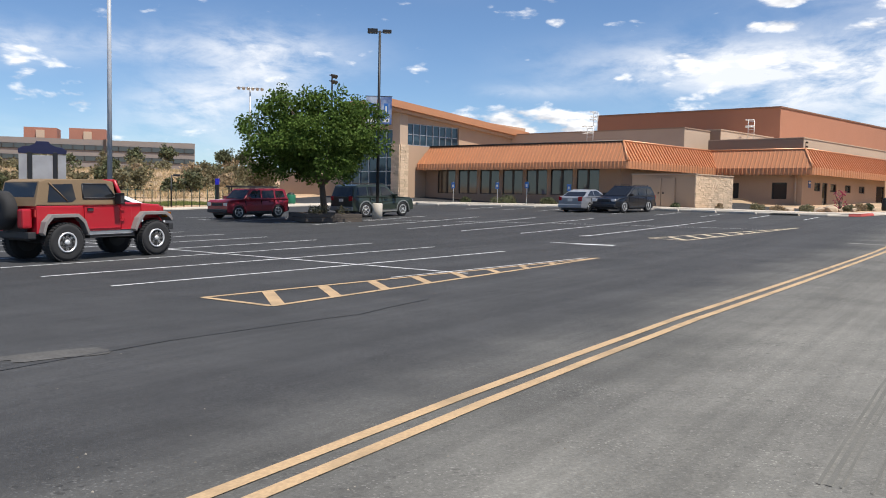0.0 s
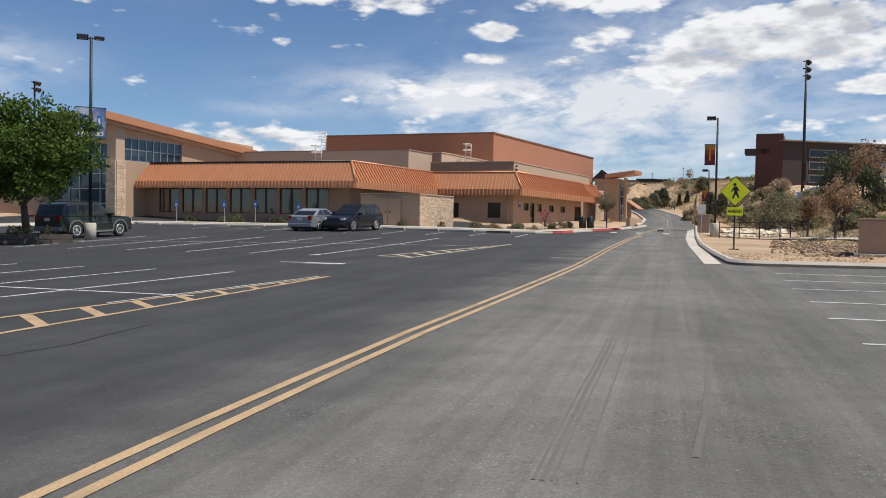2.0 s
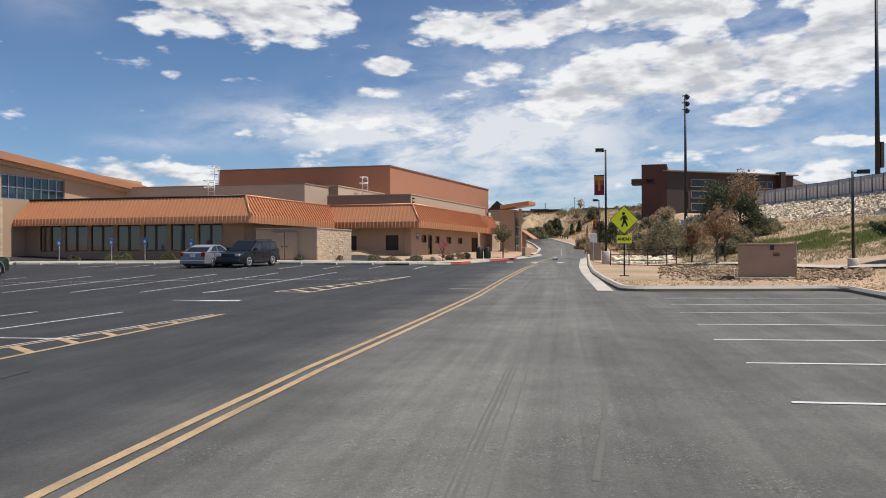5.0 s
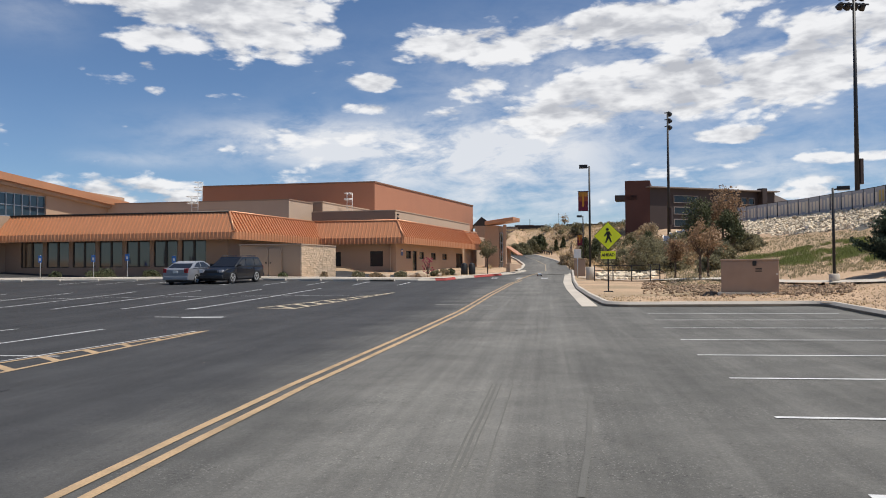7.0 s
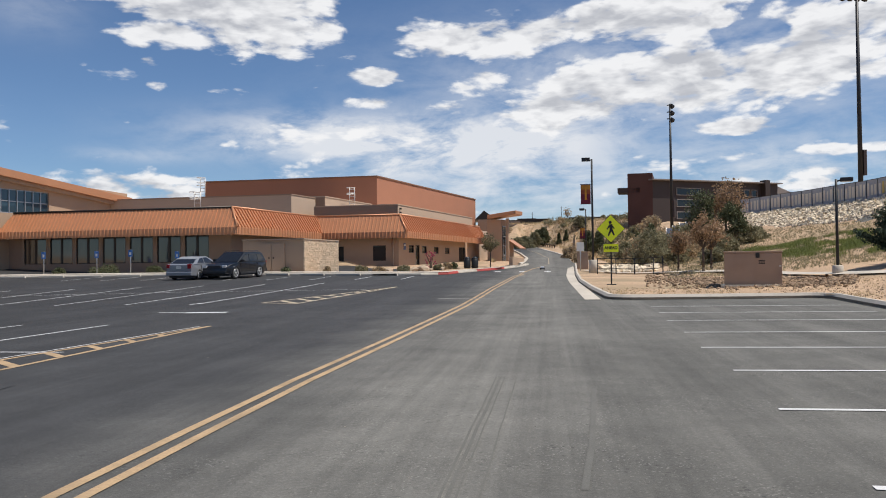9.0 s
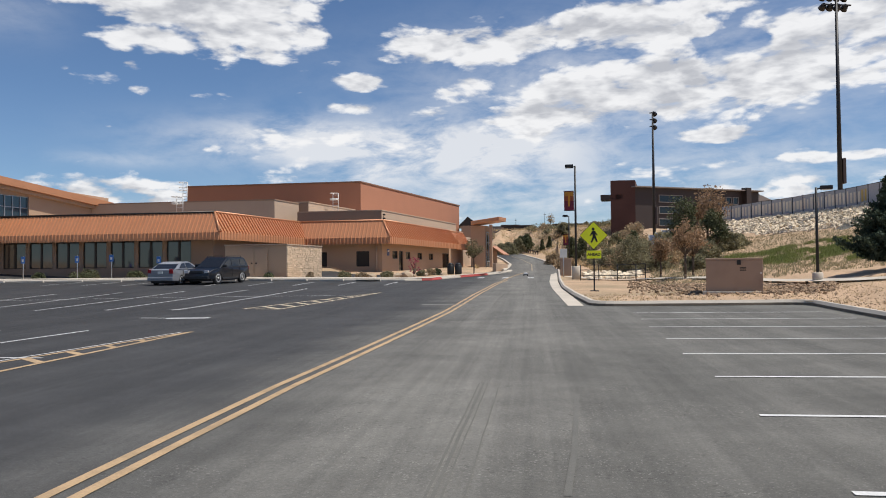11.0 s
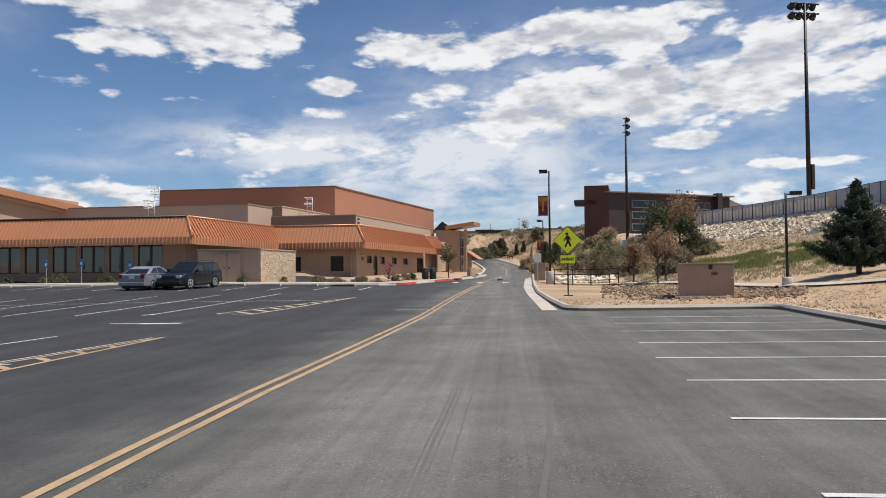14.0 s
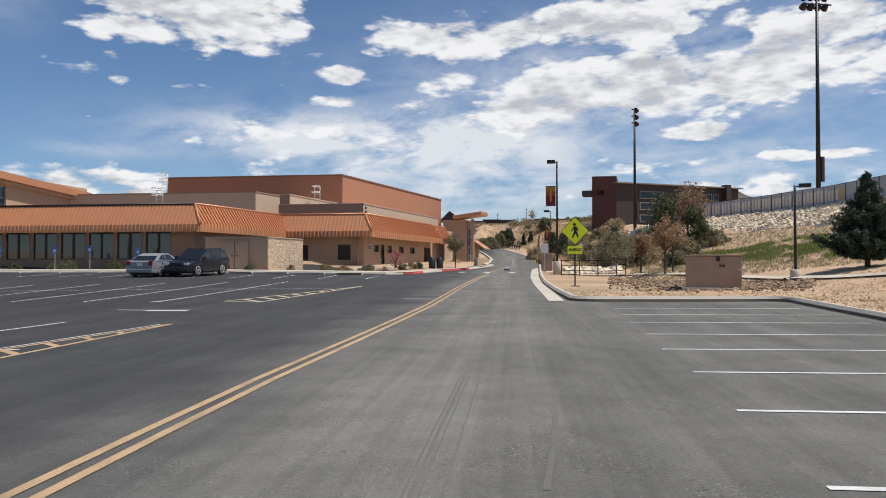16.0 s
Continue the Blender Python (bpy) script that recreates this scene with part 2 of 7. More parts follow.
    bn = t.nodes.new("ShaderNodeBump")
    bn.inputs["Strength"].default_value, bn.inputs["Distance"].default_value = 0.4, 0.012
    t.links.new(grain(130.0, 3.0), bn.inputs["Height"])
    t.links.new(bn.outputs[0], b.inputs["Normal"])
    return m


ASPHALT = asphalt_material("asphalt", (0.0415, 0.0418, 0.0426), (0.139, 0.135, 0.1205))
YELLOW = material("yellow_paint", (0.45, 0.31, 0.175), 0.8, 0, 1.2, 0.15, 45, 0.30, 0.2, (0.20, 0.15, 0.09), 1.6, 0.6)
WHITE_LINE = material("white_paint", (0.62, 0.62, 0.62), 0.8, 0, 1.2, 0.12, 45, 0.25, 0.2, (0.25, 0.25, 0.25), 1.4, 0.5)
BRIGHT_LINE = material("fresh_white_paint", (0.64, 0.64, 0.625), 0.75, 0, 1.2, 0.10, 45, 0.2, 0.2, (0.36, 0.36, 0.35), 1.8, 0.6)
CONCRETE = material("concrete", (0.53, 0.475, 0.40), 0.85, 0, 0.8, 0.12, 40, 0.12, 0.2, (0.30, 0.27, 0.23), 0.6, 0.4)
KERB_FACE = material("dark_brown_concrete", (0.17, 0.135, 0.10), 0.9, 0, 1.5, 0.25, 30, 0.25, 0.3, (0.09, 0.075, 0.06), 0.9, 0.7)
RED_KERB = material("red_kerb_paint", (0.45, 0.07, 0.06), 0.7, 0, 1.5, 0.15, 40, 0.12, 0.15)
DIRT = material("dry_dirt", (0.45, 0.310, 0.196), 0.95, 0, 0.6, 0.32, 14, 0.5, 0.9, (0.27, 0.21, 0.125), 0.22, 0.8)
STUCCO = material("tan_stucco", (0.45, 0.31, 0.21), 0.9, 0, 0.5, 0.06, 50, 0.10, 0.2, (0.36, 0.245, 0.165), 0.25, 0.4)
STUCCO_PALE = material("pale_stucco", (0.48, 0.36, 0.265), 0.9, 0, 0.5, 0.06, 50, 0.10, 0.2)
# brown parts; also stands for tan stucco in shade on front faces
STUCCO_BROWN_SHADED = material("brown_shaded_stucco", (0.30, 0.205, 0.145), 0.9, 0, 0.5, 0.06, 50, 0.10, 0.2)
RUST = material("rust_stucco", (0.41, 0.183, 0.108), 0.9, 0, 0.4, 0.06, 40, 0.10, 0.2)
COPPER = material("copper_roof_metal", (0.56, 0.258, 0.13), 0.42, 0.25, 0.8, 0.08, 30, 0.05, 0.05)
STONE = material("split_stone", (0.60, 0.455, 0.315), 0.9, 0, 5, 0.16, 60, 0.16, 0.5, per_piece=0.14)
FRAME_DARK = material("dark_bronze_frame", (0.035, 0.028, 0.024), 0.45, 0.4, 4, 0.08, 50, 0.05, 0.05)
WINDOW = glass("dark_window", (0.045, 0.043, 0.040), 0.04, 1.0)
BLUE_GLASS = glass("blue_window", (0.03, 0.06, 0.085))
WHITE_METAL = material("white_metal", (0.72, 0.70, 0.66), 0.5, 0.1, 4, 0.05, 40, 0.05, 0.05)
PALE_METAL = material("galvanised_metal", (0.45, 0.46, 0.47), 0.4, 0.7, 5, 0.1, 50, 0.08, 0.05)
DARK_METAL = material("dark_pole_paint", (0.022, 0.023, 0.026), 0.5, 0.3, 3, 0.1, 40, 0.06, 0.05)

# ---- lie of the land ----
SLOPE = (0.01279, -0.00334, -8.33e-05, 7.68e-05, 2.685e-04)
ROAD = ((-6.4, -4.0), (0.9, 7.6), (8.4, 19.0), (15.3, 29.6), (22.5, 40.0), (30.0, 49.2), (37.6, 57.5), (45.3, 67.2), (61.3, 91.0), (72.8, 111.0), (84.8, 133.0), (94.0, 153.0), (97.0, 162.0))


def lerp_table(x, table):
    for (x0, y0), (x1, y1) in zip(table, table[1:]):
        if x <= x1:
            return y0 + (y1 - y0) * max(0.0, (x - x0) / (x1 - x0))
    return table[-1][1]


def smooth(a, b, x):
    t = min(1.0, max(0.0, (x - a) / (b - a)))
    return t * t * (3 - 2 * t)


def road_gap(x, y):
    """Distance from the road's centre line."""
    best = 1e9
    for (a, b), (c, d) in zip(ROAD, ROAD[1:]):
        t = ((x - a) * (c - a) + (y - b) * (d - b)) / ((c - a) ** 2 + (d - b) ** 2)
        t = min(1.0, max(0.0, t))
        best = min(best, math.hypot(x - a - t * (c - a), y - b - t * (d - b)))
    return best


HILL = ((0, 0), (12, 0.35), (42, 3.0), (92, 8.2), (130, 10.4), (220, 12.5), (600, 14.0), (1500, 17.0))
CLIMB = ((0, 0), (42, 0.9), (92, 3.0), (132, 4.9), (165, 7.6), (200, 8.6), (600, 13.0), (1500, 16.0))
BANK = ((0.30, 0.42), (0.42, 0.95), (0.60, 1.9), (0.925, 4.65), (1.0, 6.85), (1.3, 7.6), (1.8, 9.5), (3.0, 11.0), (40.0, 16.0))


def crest(turn):
    """Distance of the fence on the bank at a turn."""
    return 100 - 2.38 * (min(70.0, max(44.0, turn)) - 46.9)


def land(x, y):
    """Height of the ground."""
    d = math.hypot(x, y)
    k = min(1.0, 58 / max(d, 1e-6))
    px, py = max(-35.0, min(45.0, x * k)), max(0.0, y * k)
    z = SLOPE[0] * px + SLOPE[1] * py + SLOPE[2] * px * px + SLOPE[3] * px * py + SLOPE[4] * py * py
    turn = math.degrees(math.atan2(x, y))
    if d > 58:
        left = x < lerp_table(y, [(q, p) for p, q in ROAD])
        near = smooth(7.0, 48.0 if left else 24.0, road_gap(x, y)) if turn > 20 else 1.0
        up = lerp_table(d - 58, CLIMB) * (1 - near) + lerp_table(d - 58, HILL) * near * (1 - 0.42 * smooth(4, 11, -turn))
        z += up * smooth(-20, 30, y)
    if 27 < turn < 41 and d > 140:
        z += max(0.0, 11.4 - z) * smooth(140, 205, d) * smooth(27, 30, turn) * (1 - smooth(37.5, 41, turn)) * smooth(4, 14, road_gap(x, y))
    if turn > 38 and d > 25:
        e = d / crest(turn)
        w = smooth(39.5, 46.5, turn) * (1 - smooth(80, 110, turn)) * smooth(0.28, 0.45, e)
        z += (lerp_table(e, BANK) - z) * w
    return z


# ---- building tools ----


def link_mesh(name, bm, mat, smooth_faces=False):
    me = bpy.data.meshes.new(name)
    bmesh.ops.recalc_face_normals(bm, faces=bm.faces)
    if smooth_faces:
        for f in bm.faces:
            f.smooth = True
    bm.to_mesh(me)
    bm.free()
    me.materials.append(mat)
    return new(name, me)


def part(name, bm, mat, parent=None, label="", smooth_faces=False):
    ob = link_mesh(name, bm, mat, smooth_faces)
    ob.parent = parent
    return tagged(ob, label)


def piece(name, mesh, parent, m):
    """One of many alike pieces that share a mesh."""
    ob = new(name, mesh)
    ob.parent = parent
    ob.matrix_basis = m
    return ob


def thing(name, m, label, category, group="", kind=""):
    ob = new(name)
    ob.empty_display_size = 0.2
    ob.matrix_basis = m
    return tagged(ob, label, category, group, kind)


def raw_mesh(name, verts, faces, mat, smooth_faces=False):
    me = bpy.data.meshes.new(name)
    me.from_pydata(verts, [], faces)
    if smooth_faces:
        me.polygons.foreach_set("use_smooth", [True] * len(me.polygons))
    me.materials.append(mat)
    me.update()
    return me


def box(bm, lo, hi, bevel=0.0, m=None):
    """A box between two corners, its edges rounded off."""
    x0, y0, z0 = lo
    x1, y1, z1 = hi
    made = bmesh.ops.create_cube(bm, size=1.0)["verts"]
    for v in made:
        v.co = Vector(((x0 + x1) / 2 + v.co.x * (x1 - x0), (y0 + y1) / 2 + v.co.y * (y1 - y0), (z0 + z1) / 2 + v.co.z * (z1 - z0)))
        if m is not None:
            v.co = m @ v.co
    if bevel:
        edges = list({e for v in made for e in v.link_edges})
        bmesh.ops.bevel(bm, geom=edges, offset=bevel, segments=2, profile=0.6, affect="EDGES")
    return bm


def new_box(lo, hi, bevel=0.0, m=None):
    return box(bmesh.new(), lo, hi, bevel, m)


def tube(bm, a, b, r0, r1=None, n=10, cap=True):
    """A round bar from a to b."""
    a, b = Vector(a), Vector(b)
    r1 = r0 if r1 is None else r1
    q = (b - a).to_track_quat("Z", "Y")
    rings = []
    for c, r in ((a, r0), (b, r1)):
        rings.append([bm.verts.new(c + q @ Vector((r * math.cos(2 * math.pi * i / n), r * math.sin(2 * math.pi * i / n), 0))) for i in range(n)])
    for i in range(n):
        f = bm.faces.new((rings[0][i], rings[0][(i + 1) % n], rings[1][(i + 1) % n], rings[1][i]))
        f.smooth = True
    if cap:
        bm.faces.new(rings[0][::-1])
        bm.faces.new(rings[1])
    return bm


def new_tube(a, b, r0, r1=None, n=10):
    return tube(bmesh.new(), a, b, r0, r1, n)


def prism(bm, outline, z0, z1, bevel=0.0):
    """Upright solid over a plan outline; z1 may be one height or one per corner."""
    tops = [z1] * len(outline) if isinstance(z1, (int, float)) else z1
    lo = [bm.verts.new((p[0], p[1], z0)) for p in outline]
    hi = [bm.verts.new((p[0], p[1], z)) for p, z in zip(outline, tops)]
    n = len(outline)
    bm.faces.new(lo[::-1])
    bm.faces.new(hi)
    for i in range(n):
        bm.faces.new((lo[i], lo[(i + 1) % n], hi[(i + 1) % n], hi[i]))
    if bevel:
        bmesh.ops.bevel(bm, geom=list(bm.edges), offset=bevel, segments=2, profile=0.6, affect="EDGES")
    return bm


def new_prism(outline, z0, z1, bevel=0.0):
    return prism(bmesh.new(), outline, z0, z1, bevel)


def profile(bm, points, y0, y1, bevel=0.0, segments=2):
    """A side outline (x, z) drawn out across y."""
    a = [bm.verts.new((x, y0, z)) for x, z in points]
    b = [bm.verts.new((x, y1, z)) for x, z in points]
    n = len(points)
    bm.faces.new(a)
    bm.faces.new(b[::-1])
    for i in range(n):
        bm.faces.new((a[i], b[i], b[(i + 1) % n], a[(i + 1) % n]))
    if bevel:
        ring = [e for e in bm.edges if abs(e.verts[0].co.y - e.verts[1].co.y) < 1e-6]
        bmesh.ops.bevel(bm, geom=ring, offset=bevel, segments=segments, profile=0.6, affect="EDGES")
    return bm


def bearing(turn, d):
    """Plan point d metres off at a compass turn in degrees from straight ahead."""
    return Vector((d * math.sin(radians(turn)), d * math.cos(radians(turn))))


def frame2(origin, along, z=0.0):
    """Pose with its x axis along a plan direction and z up."""
    a = math.degrees(math.atan2(along[1], along[0]))
    return pose(origin[0], origin[1], z, 0, 0, a)


def ribbon(points, width, lift, closed=False, step=0.6, thick=0.0):
    """A strip on the ground along plan points: verts and faces for raw_mesh."""
    pts = [Vector(p) for p in points]
    fine_pts = [pts[0]]
    for p, q in zip(pts, pts[1:]):
        n = max(1, int((q - p).length / step))
        fine_pts += [p.lerp(q, (i + 1) / n) for i in range(n)]
    verts, faces = [], []
    for i, p in enumerate(fine_pts):
        d = (fine_pts[min(i + 1, len(fine_pts) - 1)] - fine_pts[max(i - 1, 0)]).normalized()
        s = Vector((-d.y, d.x)) * width / 2
        for q in (p + s, p - s):
            verts.append((q.x, q.y, land(q.x, q.y) + lift))
        if i:
            faces.append((2 * i - 2, 2 * i - 1, 2 * i + 1, 2 * i))
    return verts, faces


def paint(name, points, width, mat, label, lift=0.007, group=""):
    verts, faces = ribbon(points, width, lift)
    return tagged(new(name, raw_mesh(name, verts, faces, mat)), label, "road marking", group, "structure")


# ---- ground, lot and road ----
# edge of the asphalt round the place: turn, distance
EDGE = ((-180, 70), (-60, 60), (-25, 58), (-18, 58.4), (-14, 61.5), (-10, 64), (-1.8, 66.6), (7.7, 62), (14.6, 59.3), (20.4, 56.2), (25.1, 54.2), (27, 54.9), (29, 60.3), (30.6, 65), (31.8, 71), (32.6, 80),
        (32.65, 80), (35.8, 80), (35.85, 66), (35.92, 51.8), (36.2, 41.8), (36.95, 33.7), (37.4, 30.8), (37.95, 27.95), (38.6, 27.27), (40.2, 27.08), (42.8, 27.2), (46, 27.46), (49.7, 27.87), (51.3, 27.82), (52.3, 27.1), (55.5, 22.75), (69.2, 13.5), (90, 9.2), (120, 10.4), (150, 20), (165, 70), (180, 70))
KERB = 0.15


def polar_sheet(name, turns, reach, height, mat):
    """A sheet of ground from rings about the place's middle; reach(turn) gives its radii."""
    verts, faces = [], []
    n = len(reach(turns[0]))
    for i, a in enumerate(turns):
        for d in reach(a):
            p = bearing(a, d)
            verts.append((p.x, p.y, height(p.x, p.y)))
        if i:
            o = i * n
            faces += [(o - n + k, o - n + k + 1, o + k + 1, o + k) for k in range(n - 1)]
    return new(name, raw_mesh(name, verts, faces, mat, True))


def turns_over(a, b, coarse, marks=()):
    out = [a]
    while out[-1] < b - 1e-6:
        out.append(min(b, out[-1] + (0.1 if 26 < out[-1] < 41 else 0.25 if 48 < out[-1] < 53 else coarse)))
    return sorted(set(out))


def bumpy(x, y):
    d, turn = math.hypot(x, y), math.degrees(math.atan2(x, y))
    shelf = smooth(-13, -8, turn) * (1 - smooth(23, 26, turn))
    if shelf > 0:
        e = lerp_table(turn, EDGE)
        shelf *= 1 - smooth(13, 18, d - e)
        p = bearing(turn, e)
        flat = land(p.x, p.y) + KERB - 0.02
        wild = land(x, y) + KERB - 0.02
        return wild + (flat - wild) * shelf
    beside = smooth(3.2, 5.0, road_gap(x, y)) if d > 66 and 28 < turn < 40 else 1.0
    if beside < 1:
        return land(x, y) - 0.06 + (KERB + 0.04) * beside
    return land(x, y) + KERB - 0.02 + 0.10 * noise.noise((x * 0.25, y * 0.25, 3.0)) * smooth(0, 8, abs(math.hypot(x, y) - 28))


def stand(x, y):
    """Height of what one stands on at a plan point."""
    return bumpy(x, y) if math.hypot(x, y) > lerp_table(math.degrees(math.atan2(x, y)), EDGE) else land(x, y)


lot = polar_sheet("road", turns_over(-180, 180, 2.0), lambda a: [80 * (i / 70) ** 1.5 for i in range(71)], land, ASPHALT)
tagged(lot, "dark grey worn asphalt of a car park and two-lane road", "road", kind="structure")

STEPS = (0, 0.4, 0.8, 1.3, 2, 3, 4, 5, 6.5, 8, 10, 12, 14, 16, 18, 20, 22, 24, 26, 28, 30, 32, 34, 36, 38, 40, 42, 44, 46, 48, 50, 52, 54, 56, 58, 60, 64, 68, 72, 78, 84, 92, 100, 115, 130, 160, 200, 280, 400, 700, 1500, 3500)
ground = polar_sheet("ground", turns_over(-180, 180, 1.0), lambda a: [lerp_table(a, EDGE) + s for s in STEPS], bumpy, DIRT)
tagged(ground, "dry sandy ground with sparse weeds rising to a hill", "ground", kind="structure")

# pavement in front of the building
walkway = polar_sheet("pavement", turns_over(-13.5, 32.4, 0.6), lambda a: [lerp_table(a, EDGE) + s for s in (0.12, 0.6, 1.2, 1.9)], lambda x, y: land(x, y) + KERB + 0.03, CONCRETE)
tagged(walkway, "pale concrete pavement along the building", "pavement", kind="structure")

# far stretch of the road up the hill
ROAD_FAR = [p for p in ROAD if math.hypot(*p) > 66]
verts, faces = ribbon(ROAD_FAR, 5.4, 0.02, step=2.0)
tagged(new("road", raw_mesh("road", verts, faces, ASPHALT)), "grey asphalt road climbing and bending round the hill", "road", kind="structure")


def kerb_line(name, points, mat, label, width=0.16, gutter=0.0, lift=KERB, dark_face=False):
    """A concrete kerb along plan points, the driving side on its right hand, with a flat gutter before it."""
    pts = [Vector(p) for p in points]
    fine_pts = [pts[0]]
    for p, q in zip(pts, pts[1:]):
        n = max(1, int((q - p).length / 1.5))
        fine_pts += [p.lerp(q, (i + 1) / n) for i in range(n)]
    verts, faces = [], []
    for i, p in enumerate(fine_pts):
        d = (fine_pts[min(i + 1, len(fine_pts) - 1)] - fine_pts[max(i - 1, 0)]).normalized()
        s = Vector((d.y, -d.x))
        for off, up in ((gutter, -0.05), (gutter, 0.015), (0.03, 0.015), (0.018, lift * 0.55), (-0.05, lift + 0.02), (-width, lift + 0.02), (-width, -0.1)):
            q = p + s * off
            verts.append((q.x, q.y, land(p.x, p.y) + up))
        if i:
            o = 7 * i
            faces += [(o - 7 + k, o - 6 + k, o + 1 + k, o + k) for k in range(6)]
    me = raw_mesh(name, verts, faces, mat)
    # the lower front face takes the dark brown concrete
    if dark_face:
        me.materials.append(KERB_FACE)
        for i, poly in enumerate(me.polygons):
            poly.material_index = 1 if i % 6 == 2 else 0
    return tagged(new(name, me), label, "kerb", kind="structure")


def rounded(points, radius, n=6):
    """Round off the inner corners of a plan line."""
    out = [Vector(points[0])]
    for a, b, c in zip(points, points[1:], points[2:]):
        a, b, c = Vector(a), Vector(b), Vector(c)
        p, q = b + (a - b).normalized() * radius, b + (c - b).normalized() * radius
        out += [(p * (1 - t) ** 2 + b * 2 * t * (1 - t) + q * t * t) for t in [i / n for i in range(n + 1)]]
    return out + [Vector(points[-1])]


kerb_line("kerb", rounded([(47.5, 66), (38.6, 53.6), (30.3, 42), (24.6, 33.8), (20.2, 27.0), (16.6, 21.2), (22.0, 17.4), (18.7, 12.9), (12.6, 4.8), (9.0, 0.0)], 1.0), CONCRETE, "pale concrete kerb with a dark brown lower front face", dark_face=True)
gut_pts = [(50, 70.5), (38.4, 53.9), (29.8, 41.9), (24.4, 34.0), (19.8, 27.0), (16.3, 21.7)]
verts, faces = ribbon([(p[0] + 0.05, p[1] + 0.02) for p in gut_pts], 0.52, 0.012)
tagged(new("gutter", raw_mesh("gutter", verts, faces, CONCRETE)), "pale concrete gutter along the kerb", "gutter", kind="structure")
front = [bearing(a, lerp_table(a, EDGE)) for a in (-60, -40, -25, -18, -14, -10, -1.8, 7.7, 14.6, 20.4, 25.1)]
kerb_line("kerb", front, CONCRETE, "pale concrete kerb before the building")
# the kerb at the drive, painted red in two stretches
for turns, red in (((25.1, 25.7, 26.3), False), ((26.3, 27.0, 27.7), True), ((27.7, 28.3, 29.0), False), ((29.0, 29.6, 30.2, 30.9), True), ((30.9, 31.6, 32.0, 32.6), False)):
    kerb_line("kerb", [bearing(a, lerp_table(a, EDGE)) for a in turns], RED_KERB if red else CONCRETE, "kerb painted red beside the entrance drive" if red else "pale concrete kerb of the bend")


def beside_road(first, last, off):
    """Plan points beside the road's middle, to its right for a positive distance."""
    out = []
    for i in range(first, last + 1):
        a, b = Vector(ROAD[max(0, i - 1)]), Vector(ROAD[min(len(ROAD) - 1, i + 1)])
        d = (b - a).normalized()
        out.append(Vector(ROAD[i]) + Vector((d.y, -d.x)) * off)
    return out


kerb_line("kerb", beside_road(7, 12, -2.7), CONCRETE, "pale concrete kerb of the climbing road", 0.3, 0.35)
kerb_line("kerb", beside_road(8, 12, 2.7)[::-1], CONCRETE, "pale concrete kerb of the climbing road", 0.3, 0.35)

# ---- road markings ----
YLINE = ((-4.6, -1.2), (-1.18, 3.9), (0.09, 5.9), (1.15, 7.5), (2.92, 10.1), (6.38, 14.87), (11.6, 22.1), (18.07, 31.5), (25.43, 41.8), (28.9, 46.2), (36.0, 55.6), (45.3, 67.2), (61.3, 91.0), (72.8, 111.0), (84.8, 133.0))
for off in (0.02, 0.238):
    paint("road_marking", [(x + 0.03 + off * 0.83, y - 0.02 - off * 0.56) for x, y in YLINE[:10]], 0.10, YELLOW, "worn yellow double centre line", group="centre lines")
paint("road_marking", YLINE[9:], 0.12, YELLOW, "thin yellow centre line going up the hill", 0.02)
verts, faces = ribbon(YLINE[11:], 0.12, 0.05, step=2)
tagged(new("road_marking", raw_mesh("road_marking", verts, faces, material("worn_centre_paint", (0.34, 0.28, 0.20), 0.85, 0, 1.2, 0.2, 40, 0.3, 0.2))), "thin worn centre line going up the hill", "road marking", kind="structure")


def hatch(a, b, tip, bars, mat=YELLOW):
    """A long painted wedge with slanting bars."""
    a, b, tip = Vector(a), Vector(b), Vector(tip)
    for p, q in ((a, b), (a, tip), (b, tip)):
        paint("road_marking", (p, q), 0.11, mat, "yellow painted traffic wedge with slanting bars", group="wedge lines")
    for i in range(bars):
        s = 0.88 * i / bars
        p, q = a.lerp(tip, 0.105 + s * 0.92), b.lerp(tip, s + 0.012)
        paint("road_marking", (p, q), 0.19 - 0.07 * s, mat, "yellow painted traffic wedge with slanting bars", 0.0045, group="wedge lines")


hatch((-3.41, 11.73), (-2.24, 10.86), (3.74, 19.59), 8)
hatch((7.1, 28.1), (7.96, 26.91), (15.6, 35.96), 8, material("pale_yellow_paint", (0.52, 0.43, 0.30), 0.8, 0, 1.2, 0.15, 45, 0.3, 0.2))
wl = "thin white parking line on dark asphalt"
paint("road_marking", ((-0.9, 14.75), (3.5, 19.62)), 0.06, WHITE_LINE, wl, group="parking lines")
NEAR_END, FAR_END = Vector((-5.3, 13.12)), Vector((1.69, 21.68))
for k in range(9):
    d = Vector((-1.83, 1.46)) * k
    paint("road_marking", (NEAR_END + d, FAR_END + d * 1.04), 0.09, WHITE_LINE, wl, group="parking lines")
paint("road_marking", ((0.5, 15.6), (-7.0, 21.6), (-15.0, 27.9)), 0.09, WHITE_LINE, wl, group="parking lines")
for k in range(-5, 4):
    p, q = Vector((-1.12, 34.26)) + Vector((2.22, -1.5)) * k, Vector((4.0, 43.4)) + Vector((2.9, -0.95)) * k
    p, q = p - (q - p) * 0.06, q + (q - p) * 0.22
    paint("road_marking", (p, q), 0.09, WHITE_LINE, wl, group="parking lines")
paint("road_marking", ((-14, 44.5), (-1.0, 41.5), (7.3, 38.2), (13.5, 34.6)), 0.07, WHITE_LINE, wl, group="parking lines")
